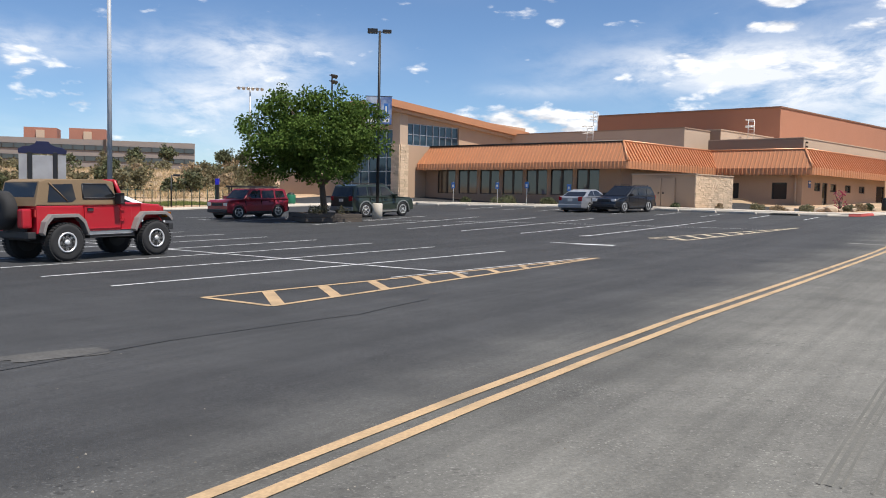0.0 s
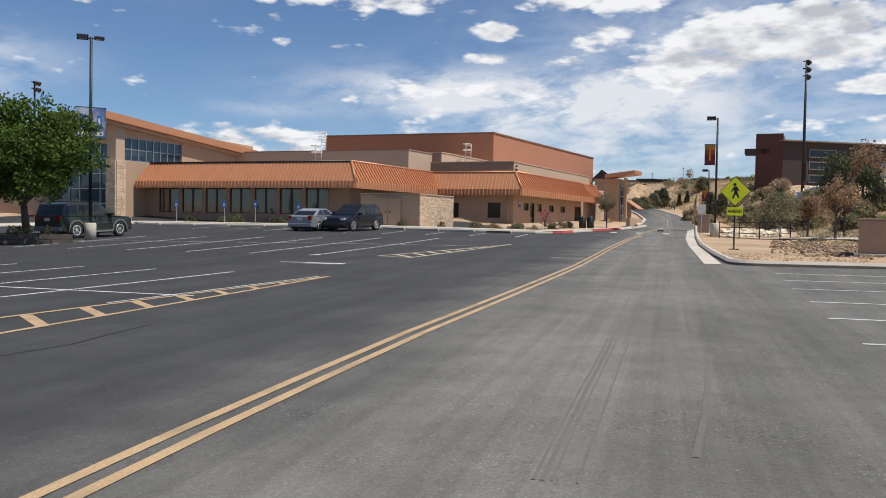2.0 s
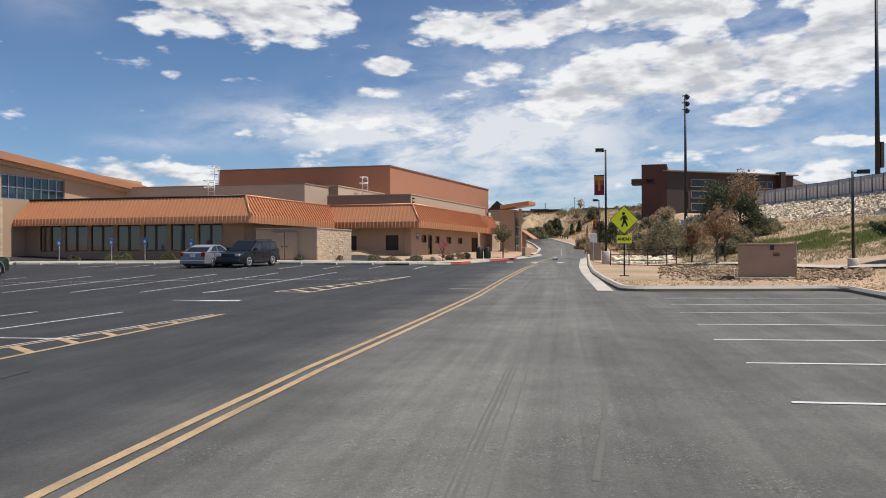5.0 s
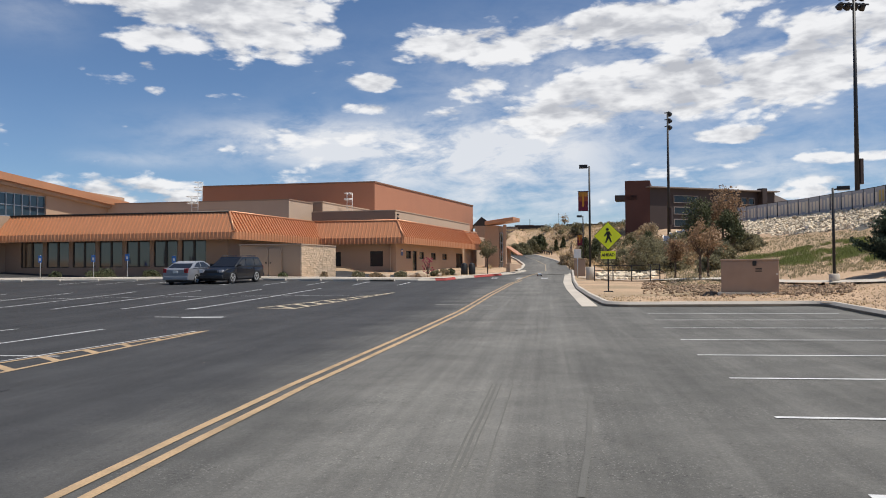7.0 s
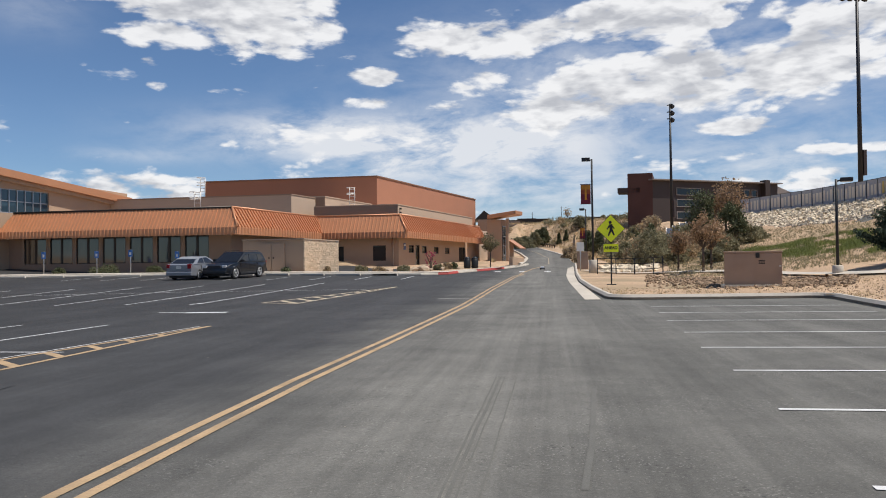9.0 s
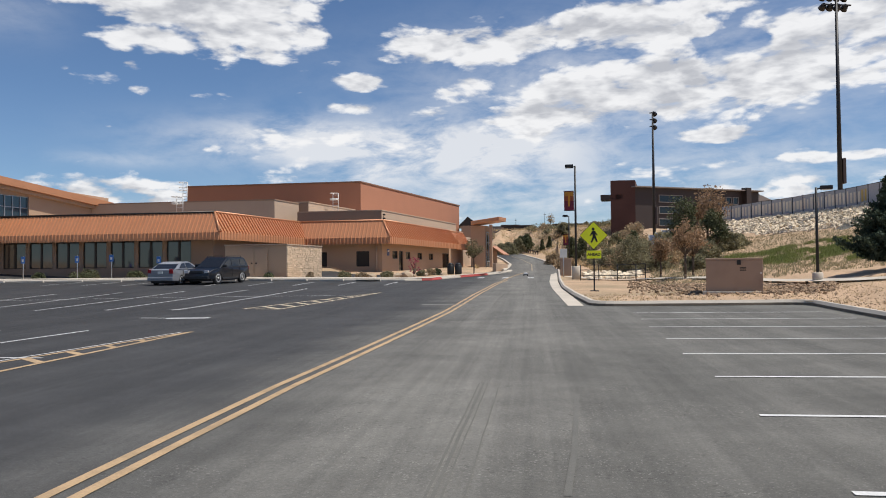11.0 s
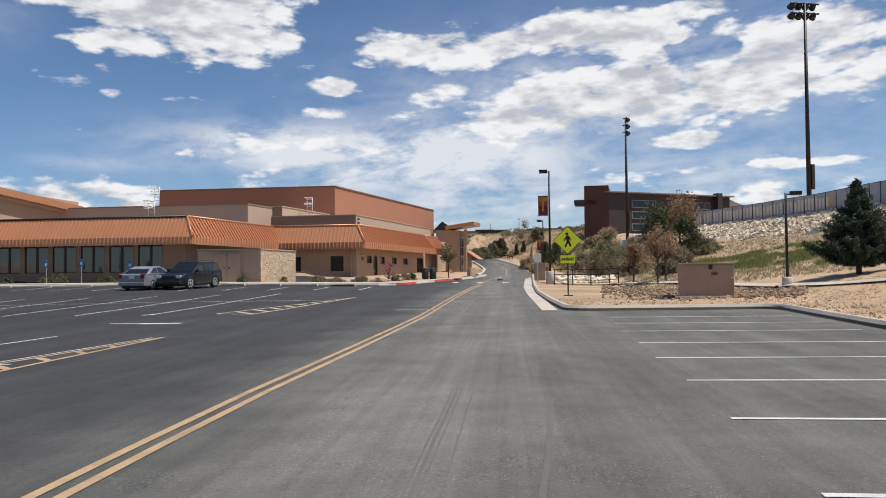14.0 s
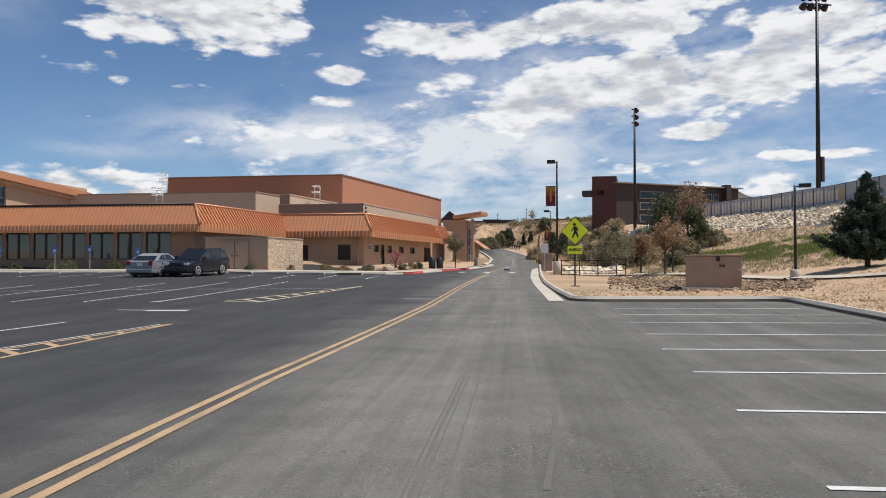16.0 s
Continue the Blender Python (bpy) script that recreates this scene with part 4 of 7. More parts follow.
zs, zh = 1.44 + 72 * math.tan(radians(3.78)), 8.2
part("wall", new_box((0, 0, BASE), (elen, 0.4, zs), 0, me_), STUCCO, entrance)
bm = bmesh.new()
profile(bm, ((0, zh), (elen, zh), (elen, zt9), (0, zt0)), 0, 0.4)
bm.transform(me_)
part("wall", bm, STUCCO, entrance)
part("wall", new_box((w1, 0, zs), (elen, 0.4, zh), 0, me_), STUCCO, entrance)
clere = part("window", new_box((w0, 0.18, zs), (w1, 0.22, zh), 0, me_), BLUE_GLASS, entrance, "row of blue-tinted upper windows")
for i in range(9):
    x = w0 + (w1 - w0) * i / 8
    part("mullion", new_box((x - 0.04, 0.1, zs), (x + 0.04, 0.26, zh), 0, me_), PALE_METAL, clere)
for z in (zs + 0.04, (zs + zh) / 2, zh - 0.04):
    part("transom", new_box((w0, 0.12, z - 0.035), (w1, 0.25, z + 0.035), 0, me_), PALE_METAL, clere)
# stone pier at the corner
P0 = E0 - V_DIR * 0.9
pier = part("pier", new_prism((P0 + U_DIR * 0.1, P0 + V_DIR * 0.95 + U_DIR * 0.1, P0 + V_DIR * 0.95 - U_DIR * 0.8, P0 - U_DIR * 0.8), BASE, 9.3), STUCCO_PALE, entrance, "tall pier with a stone-faced foot")
stone_face(P0 + U_DIR * 0.14, P0 + U_DIR * 0.14 + V_DIR * 0.98, 1.0, 6.2, pier, 22, 0.5)
stone_face(P0 - U_DIR * 0.84 - V_DIR * 0.04, P0 + U_DIR * 0.14 - V_DIR * 0.04, 1.0, 6.2, pier, 22, 0.5)
# glazed front
F0 = P0 - U_DIR * 0.8 + V_DIR * 0.3
F1 = cross_at(-7.0, F0, U_DIR)
mf = frame2(F1, F0 - F1)
fl = (F0 - F1).length
front_glass = part("window", new_box((0, 0.18, 1.3), (fl, 0.22, 7.6), 0, mf), BLUE_GLASS, entrance, "tall blue curtain-wall glazing")
for i in range(7):
    x = fl * i / 6
    part("mullion", new_box((x - 0.04, 0.08, 1.3), (x + 0.04, 0.26, 7.6), 0, mf), PALE_METAL, front_glass)
for i in range(6):
    z = 1.3 + 6.3 * i / 5
    part("transom", new_box((0, 0.1, z - 0.04), (fl, 0.25, z + 0.04), 0, mf), PALE_METAL, front_glass)
part("wall", new_box((0, 0.0, 7.6), (fl, 0.4, 9.2), 0, mf), STUCCO, entrance)
part("wall", new_box((0, 0.4, BASE), (fl, 0.5, 1.3), 0, mf), STUCCO_BROWN_SHADED, entrance)
L0, L1 = F1, cross_at(-11.25, F1, U_DIR)
part("wall", new_prism((L1, L0, L0 + V_DIR * 8, L1 + V_DIR * 8), BASE, 3.6), STUCCO, entrance, "low tan side wall")
# sloping roof slab with a copper fascia
RP = P0 + U_DIR * 0.75 - V_DIR * 1.7
zr = 1.44 + RP.length * math.tan(radians(6.8))
RE = cross_at(5.9, RP, V_DIR)
zre = 1.44 + RE.length * math.tan(radians(4.64))
RL = cross_at(-6.75, RP, U_DIR)
ALONG = (RL - RP)
roof = bmesh.new()
prism(roof, (RP, RE, RE + ALONG, RL), 0, 1)
for v in roof.verts:
    far = (Vector(v.co.xy) - RP).dot(V_DIR) / (RE - RP).dot(V_DIR)
    top = zr + (zre - zr) * far
    v.co.z = top if v.co.z > 0.5 else top - 0.62
part("sloping_roof", roof, COPPER, entrance, "sloping roof with a copper-coloured edge")
under = bmesh.new()
prism(under, (RP - U_DIR * 0.35 + V_DIR * 0.35, RE - U_DIR * 0.35, RE + ALONG + U_DIR * 0.3, RL + U_DIR * 0.3 + V_DIR * 0.35), 0, 1)
for v in under.verts:
    far = (Vector(v.co.xy) - RP).dot(V_DIR) / (RE - RP).dot(V_DIR)
    top = zr + (zre - zr) * far - 0.63
    v.co.z = top if v.co.z > 0.5 else top - 0.3
part("soffit", under, STUCCO, entrance)

# ---- rear entrance porch at the end of the second wing ----
Q0 = cross_at(29.75, END2 + U_DIR * 0.6, V_DIR)
porch = thing("porch", pose(0, 0, 0), "rear entrance porch with a projecting flat roof", "porch")
Q1 = cross_at(30.75, Q0, U_DIR)
part("wall", new_prism((Q0, Q1, Q1 + V_DIR * 3, Q0 + V_DIR * 3), BASE, 6.8), STUCCO, porch)
mq = frame2(Q1, V_DIR)
part("window", new_box((0.3, -0.05, 1.2), (2.3, -0.004, 6.0), 0, mq), WINDOW, porch, "tall glazed entrance doors")
for x in (0.4, 1.4, 2.4):
    part("mullion", new_box((x - 0.05, -0.1, 1.2), (x + 0.05, -0.006, 6.0), 0, mq), PALE_METAL, porch)
for z in (2.6, 3.7, 4.8, 6.0):
    part("transom", new_box((0.4, -0.09, z - 0.05), (2.4, -0.006, z + 0.05), 0, mq), PALE_METAL, porch)
K0 = cross_at(29.75, Q0 - V_DIR * 1.0, U_DIR)
K1 = cross_at(31.75, Q0 - V_DIR * 1.0, U_DIR)
bm = new_prism((K0, K1, K1 + V_DIR * 3.5, K0 + V_DIR * 3.5), 6.85, 7.3, 0.05)
for v in bm.verts:
    v.co.z += 0.45 * (Vector(v.co.xy) - K0).dot(U_DIR) / (K1 - K0).length
part("porch_roof", bm, COPPER, porch, "copper-coloured roof slab tilting up")
sa = Q1 + V_DIR * 3.05
quad_solid("side_awning", [(sa.x + U_DIR.x * o + V_DIR.x * l, sa.y + U_DIR.y * o + V_DIR.y * l, z) for o, l, z in ((1.5, 0, 3.45), (1.5, 3.0, 3.45), (0, 3.0, 4.5), (0, 0, 4.5))], 0.12, COPPER, porch, "small copper-coloured side awning")
part("side_wall", new_prism((sa, sa + V_DIR * 3.0, sa + V_DIR * 3.0 - U_DIR * 2, sa - U_DIR * 2), BASE, 4.6), STUCCO, porch)
part("column", new_prism((Q1 + U_DIR * 0.5, Q1 + U_DIR * 0.8, Q1 + U_DIR * 0.8 + V_DIR * 0.4, Q1 + U_DIR * 0.5 + V_DIR * 0.4), BASE, 6.9), STUCCO, porch)
gable = bearing(29.1, 118)
gw = bearing(119.5, 1)
part("far_gable", new_prism((gable, gable + gw * 2.3, gable + gw * 2.3 + bearing(30, 8), gable + bearing(30, 8)), 0, 8.0), STUCCO_BROWN_SHADED, porch)
bm = bmesh.new()
profile(bm, ((-0.4, 8.0), (2.7, 8.0), (0.9, 9.3)), 0.0, 8.0)
bm.transform(frame2(gable, gw))
part("gable_roof", bm, FRAME_DARK, porch)
# link between the second wing and the porch
LINK0 = END2 - U_DIR * 1.3 + V_DIR * 3.0
LINK1 = cross_at(30.35, LINK0, V_DIR)
part("wall", new_prism((LINK0, LINK1, LINK1 - U_DIR * 6, LINK0 - U_DIR * 6), BASE, 5.7), STUCCO_PALE, building)
AL0, AL1 = END2 + V_DIR * 0.4 - U_DIR * 0.3, cross_at(29.75, END2 - U_DIR * 0.3, V_DIR)
awning(AL0, AL1, AL0 - U_DIR * INSET + V_DIR * 0.2, AL1 - U_DIR * INSET, 16, building)

# ---- vehicles ----
TYRE = material("tyre_rubber", (0.022, 0.022, 0.023), 0.85, 0, 8, 0.15, 60, 0.1, 0.2)
ALLOY = material("alloy_wheel", (0.72, 0.72, 0.72), 0.35, 0.4, 6, 0.06, 40, 0.04, 0.0)
TRIM_BLACK = material("black_plastic", (0.028, 0.028, 0.030), 0.6, 0, 6, 0.1, 60, 0.08, 0.1)
CAR_GLASS = glass("car_glass", (0.014, 0.015, 0.017), 0.03, 0.5)
LAMP_CLEAR = material("clear_lamp", (0.65, 0.66, 0.68), 0.12, 0.3, 6, 0.03, 30, 0.02, 0.0, coat=1.0)
LAMP_RED = material("red_lamp", (0.35, 0.015, 0.02), 0.15, 0, 6, 0.03, 30, 0.02, 0.0, coat=1.0)
LAMP_AMBER = material("amber_lamp", (0.6, 0.22, 0.02), 0.15, 0, 6, 0.03, 30, 0.02, 0.0, coat=1.0)


def car_paint(name, colour, metal=0.2):
    return material(name, colour, 0.38, metal, 0.7, 0.05, 90, 0.03, 0.0, coat=0.45)


def lathe(bm, outline, n=24):
    """Turn an outline (radius, y) round the y axis."""
    rings = [[bm.verts.new((r * math.cos(2 * math.pi * i / n), y, r * math.sin(2 * math.pi * i / n))) for i in range(n)] for r, y in outline]
    for a, b in zip(rings, rings[1:]):
        for i in range(n):
            f = bm.faces.new((a[i], a[(i + 1) % n], b[(i + 1) % n], b[i]))
            f.smooth = True
    bm.faces.new(rings[0][::-1])
    bm.faces.new(rings[-1])
    return bm


def wheel(parent, x, y, r, width, rim_mat, spokes=6, knobs=0, rk=0.63):
    """A wheel standing on the ground: tyre, dished rim, spokes and hub."""
    side = 1 if y > 0 else -1
    h = width / 2
    ty = bmesh.new()
    lathe(ty, ((r * (rk - 0.03), -h * 0.85), (r * 0.80, -h), (r * 0.94, -h * 0.92), (r, -h * 0.6), (r, h * 0.6), (r * 0.94, h * 0.92), (r * 0.80, h), (r * (rk - 0.03), h * 0.85)))
    for i in range(knobs):
        a = 2 * math.pi * i / knobs
        for yy in (-h * 0.55, h * 0.55):
            box(ty, (-0.025, yy - h * 0.35, r - 0.01), (0.025, yy + h * 0.35, r + 0.014), 0, Matrix.Rotation(a, 4, "Y"))
    ty.transform(Matrix.Translation((x, y, r)))
    tyre = part("wheel", ty, TYRE, parent, "black rubber tyre on a metal rim")
    ri = bmesh.new()
    lathe(ri, ((r * rk, -h * 0.86), (r * rk, h * 0.98), (r * (rk - 0.07), h * 0.98), (r * (rk - 0.09), h * 0.45), (r * 0.2, h * 0.40)) if side > 0 else ((r * rk, h * 0.86), (r * rk, -h * 0.98), (r * (rk - 0.07), -h * 0.98), (r * (rk - 0.09), -h * 0.45), (r * 0.2, -h * 0.40)))
    ri.transform(Matrix.Translation((x, y, r)))
    part("rim", ri, rim_mat, tyre)
    sp = bmesh.new()
    for i in range(spokes):
        box(sp, (-r * 0.085, side * h * 0.45, r * 0.08), (r * 0.085, side * h * 0.85, r * (rk - 0.07)), 0, Matrix.Rotation(2 * math.pi * i / spokes, 4, "Y"))
    lathe(sp, ((r * 0.16, side * h * 0.4), (r * 0.14, side * h * 0.95), (r * 0.05, side * h * 1.0)), 12)
    sp.transform(Matrix.Translation((x, y, r)))
    part("hub", sp, rim_mat, tyre)
    dk = bmesh.new()
    lathe(dk, ((r * (rk - 0.16), side * h * 0.42), (r * (rk - 0.16), side * h * 0.46)), 20)
    lathe(dk, ((r * 0.62, -side * h * 0.87), (r * 0.60, -side * h * 0.90)), 20)
    dk.transform(Matrix.Translation((x, y, r)))
    part("brake_disc", dk, TRIM_BLACK, tyre)
    return tyre


def arch(cx, r, z0, n=8):
    """Points over a wheel opening, from its back to its front."""
    half = math.sqrt(max(0.0, r * r - (z0 - r * 0.85) ** 2))
    a0 = math.atan2(z0 - r * 0.85, half)
    return [(cx - r * math.cos(a0 + (math.pi - 2 * a0) * i / n), r * 0.85 + r * math.sin(a0 + (math.pi - 2 * a0) * i / n)) for i in range(n + 1)]


def car(name, m, label, s):
    """A road vehicle from its side outline: s holds sizes, colours and outlines; x forward, y left."""
    c = thing(name, m, label, s.get("category", "car"), "parked vehicles")
    w, zb, r = s["width"] / 2, s["floor"], s["wheel"]
    ra = r * 1.16
    low = [(s["top"][0][0], zb + 0.05)] + arch(s["rear"], ra, zb) + arch(s["front"], ra, zb) + [(s["top"][-1][0], zb + 0.06)]
    outline = low + [tuple(p) for p in s["top"][::-1]]
    bm = bmesh.new()
    profile(bm, outline, -w, w, 0.05, 3)
    zm = s["belt"]
    for v in bm.verts:
        k = 1 - 0.10 * max(0.0, (v.co.z - zm * 0.75) / zm) - 0.05 * max(0.0, (zb + 0.2 - v.co.z))
        ends = abs(v.co.x) / (s["length"] / 2)
        v.co.y *= k * (1 - 0.10 * max(0.0, ends - 0.78) / 0.22)
    part("body", bm, s["paint"], c, s.get("body_label", ""))
    part("chassis", new_box((s["top"][0][0] + 0.3, -w + 0.12, zb - 0.10), (s["top"][-1][0] - 0.3, w - 0.12, zb + 0.25)), TRIM_BLACK, c)
    # cabin
    cab = s["cabin"]           # (x, z) from rear belt over the roof to the front belt
    zlo, zhi = zm - 0.03, max(z for _, z in cab)
    lean = s.get("lean", 0.15)
    wy = lambda z: (w - 0.05) * (1 - lean * (z - zlo) / (zhi - zlo))
    bm = bmesh.new()
    profile(bm, cab, -1, 1, 0.06, 3)
    for v in bm.verts:
        v.co.y *= wy(v.co.z)
    cabin = part("cabin", bm, s.get("roof_paint", s["paint"]), c)
    for pts in s["panes"]:
        for side in (1, -1):
            bm = bmesh.new()
            a = [bm.verts.new((x, side * (wy(z) - 0.02), z)) for x, z in pts]
            b = [bm.verts.new((x, side * (wy(z) + 0.012), z)) for x, z in pts]
            bm.faces.new(a)
            bm.faces.new(b[::-1])
            for i in range(len(pts)):
                bm.faces.new((a[i], b[i], b[(i + 1) % len(pts)], a[(i + 1) % len(pts)]))
            part("side_window", bm, CAR_GLASS, cabin)
    for nm, (p, q) in (("rear_window", (cab[0], cab[1])), ("windscreen", (cab[-1], cab[-2]))):
        p, q = Vector(p), Vector(q)
        d = (q - p)
        out = Vector((d.y, -d.x)).normalized() * (0.012 if nm == "windscreen" else -0.012)
        bm = bmesh.new()
        quad = []
        for t in (0.10, 0.88):
            u = p + d * t
            quad.append((u, wy(u.y) - 0.09))
        pts = [(quad[0][0], quad[0][1]), (quad[0][0], -quad[0][1]), (quad[1][0], -quad[1][1]), (quad[1][0], quad[1][1])]
        a = [bm.verts.new((u.x + out.x, y, u.y + out.y)) for u, y in pts]
        b = [bm.verts.new((u.x - out.x * 2, y, u.y - out.y * 2)) for u, y in pts]
        bm.faces.new(a)
        bm.faces.new(b[::-1])
        for i in range(4):
            bm.faces.new((a[i], b[i], b[(i + 1) % 4], a[(i + 1) % 4]))
        part(nm, bm, CAR_GLASS, cabin)
    for x in (s["front"], s["rear"]):
        for side in (1, -1):
            wheel(c, x, side * (w - 0.11), r, 0.22, s.get("rim", ALLOY), s.get("spokes", 6))
            if s.get("flare"):
                fl = bmesh.new()
                pts = arch(x, ra, zb)
                out_pts = [(x + (px - x) * 1.13, pz * 1.0 + (pz - r * 0.85) * 0.10) for px, pz in pts]
                a = [fl.verts.new((px, side * (w - 0.03), pz)) for px, pz in pts]
                b = [fl.verts.new((px, side * (w + 0.025), pz)) for px, pz in pts]
                d = [fl.verts.new((px, side * (w + 0.015), pz)) for px, pz in out_pts]
                for i in range(len(pts) - 1):
                    fl.faces.new((a[i], a[i + 1], b[i + 1], b[i]))
                    fl.faces.new((b[i], b[i + 1], d[i + 1], d[i]))
                part("wheel_arch", fl, s["flare"], c)
    xf, xr = s["top"][-1][0], s["top"][0][0]
    zl = s.get("lamp_z", 0.68)
    for side in (1, -1):
        part("headlight", new_box((xf - 0.16, side * (w * 0.60), zl - 0.08), (xf + 0.015, side * (w * 0.88), zl + 0.08), 0.02), LAMP_CLEAR, c)
        part("tail_light", new_box((xr - 0.015, side * (w * 0.66), s.get("tail_z", 0.85) - 0.12), (xr + 0.14, side * (w * 0.90), s.get("tail_z", 0.85) + 0.12), 0.02), LAMP_RED, c)
        mx, mz = s["mirror"]
        part("mirror", new_box((mx - 0.06, side * (w - 0.05), mz), (mx + 0.08, side * (w + 0.17), mz + 0.15), 0.03), s["paint"], c)
        part("sill", new_box((s["rear"] + ra + 0.02, side * (w - 0.06), zb - 0.02), (s["front"] - ra - 0.02, side * (w + 0.02), zb + 0.10), 0.02), s.get("sill", TRIM_BLACK), c)
        for dx in s["handles"]:
            part("door_handle", new_box((dx, side * (w - 0.06), zm - 0.16), (dx + 0.2, side * (w + 0.012), zm - 0.12), 0.01), s["paint"], c)
        for dx in s["seams"]:
            part("door_seam", new_box((dx - 0.008, side * (w - 0.07), zb + 0.14), (dx + 0.008, side * (w + 0.004), zm - 0.06)), TRIM_BLACK, c)
    part("grille", new_box((xf - 0.05, -w * 0.48, zl - 0.10), (xf + 0.02, w * 0.48, zl + 0.07), 0.015), TRIM_BLACK, c)
    part("front_bumper", new_box((xf - 0.2, -w * 0.9, zb + 0.04), (xf + 0.05, w * 0.9, zb + 0.24), 0.04), s.get("bumper", TRIM_BLACK), c)
    part("rear_bumper", new_box((xr - 0.06, -w * 0.92, zb + 0.06), (xr + 0.2, w * 0.92, zb + 0.28), 0.04), s.get("bumper", TRIM_BLACK), c)
    part("number_plate", new_box((xr - 0.03, -0.16, s.get("plate", 0.75) - 0.08), (xr - 0.001, 0.16, s.get("plate", 0.75) + 0.08)), WHITE_METAL, c)
    if s.get("rack"):
        for side in (1, -1):
            bm = bmesh.new()
            y = side * (wy(zhi) - 0.08)
            tube(bm, (s["rack"][0], y, zhi + 0.06), (s["rack"][1], y, zhi + 0.06), 0.025, n=6)
            for x in s["rack"]:
                tube(bm, (x, y, zhi - 0.02), (x, y, zhi + 0.06), 0.02, n=6)
            part("roof_rail", bm, TRIM_BLACK, c)
    return c


def park(x, y, turn):
    """Pose of a vehicle at a plan point, its nose at a compass turn, tilted with the ground."""
    f, l = bearing(turn, 1), bearing(turn - 90, 1)
    zf, zr = land(x + f.x * 1.3, y + f.y * 1.3), land(x - f.x * 1.3, y - f.y * 1.3)
    zl, zr2 = land(x + l.x * 0.75, y + l.y * 0.75), land(x - l.x * 0.75, y - l.y * 0.75)
    fx = Vector((f.x, f.y, (zf - zr) / 2.6)).normalized()
    ly = Vector((l.x, l.y, (zl - zr2) / 1.5)).normalized()
    up = fx.cross(ly).normalized()
    ly = up.cross(fx)
    m = Matrix.Identity(4)
    m.col[0], m.col[1], m.col[2], m.col[3] = (*fx, 0), (*ly, 0), (*up, 0), (x, y, (zf + zr) / 2, 1)
    return m


SUV = dict(length=4.5, width=1.78, floor=0.32, wheel=0.35, rear=-1.32, front=1.32, belt=1.08, top=((-2.2, 0.55), (-2.2, 1.05), (-2.05, 1.09), (0.85, 1.07), (1.95, 0.98), (2.18, 0.86), (2.2, 0.55)),
           cabin=((-2.12, 1.03), (-1.92, 1.60), (-1.6, 1.66), (0.25, 1.66), (1.0, 1.03)), panes=(((-1.86, 1.15), (-1.72, 1.52), (-1.15, 1.54), (-1.15, 1.13)), ((-1.05, 1.13), (-1.05, 1.54), (-0.25, 1.55), (-0.25, 1.12)), ((-0.15, 1.12), (-0.15, 1.55), (0.18, 1.54), (0.72, 1.11))),
           mirror=(0.72, 1.08), handles=(-0.95, 0.0), seams=(-1.1, -0.2, 0.85), rack=(-1.6, 0.1), lamp_z=0.82, tail_z=0.98, paint=None, lean=0.14)
MAROON = car_paint("maroon_paint", (0.26, 0.014, 0.028))
car("suv", park(-10.45, 44.2, 218) @ Matrix.Diagonal((1, 1, 0.94, 1)), "dark red boxy SUV parked beside a planter", dict(SUV, length=4.3, wheel=0.38, paint=MAROON, flare=MAROON, spokes=5, top=((-2.1, 0.55), (-2.1, 1.05), (-1.95, 1.09), (0.8, 1.11), (1.86, 1.05), (2.0, 0.95), (2.02, 0.55)), cabin=((-2.08, 1.03), (-1.95, 1.60), (-1.7, 1.67), (0.38, 1.66), (0.98, 1.05)), panes=(((-1.84, 1.17), (-1.74, 1.54), (-1.2, 1.56), (-1.2, 1.15)), ((-1.1, 1.15), (-1.1, 1.56), (-0.28, 1.57), (-0.28, 1.15)), ((-0.18, 1.15), (-0.18, 1.57), (0.30, 1.56), (0.74, 1.15)))))
GREEN = car_paint("dark_green_paint", (0.030, 0.042, 0.030))
SILVER_TRIM = car_paint("grey_trim_paint", (0.22, 0.22, 0.20))
car("suv", park(-3.95, 46.6, 41), "dark green older SUV with grey lower trim", dict(SUV, length=4.9, width=1.9, wheel=0.41, rear=-1.45, front=1.45, paint=GREEN, sill=SILVER_TRIM, bumper=SILVER_TRIM, flare=SILVER_TRIM, belt=1.14,
    top=((-2.4, 0.55), (-2.4, 1.12), (-2.25, 1.15), (0.95, 1.13), (2.15, 1.06), (2.36, 0.95), (2.4, 0.55)), cabin=((-2.36, 1.10), (-2.16, 1.72), (-1.8, 1.80), (0.2, 1.80), (1.0, 1.10)),
    panes=(((-2.08, 1.22), (-1.95, 1.64), (-1.3, 1.67), (-1.3, 1.20)), ((-1.2, 1.2), (-1.2, 1.67), (-0.3, 1.68), (-0.3, 1.19)), ((-0.2, 1.19), (-0.2, 1.68), (0.14, 1.66), (0.74, 1.18))), tail_z=1.05, plate=0.95, lamp_z=0.9))
BLACK_BLUE = material("blue_black_paint", (0.004, 0.005, 0.008), 0.30, 0, 0.7, 0.05, 90, 0.03, 0.0, coat=0.35)
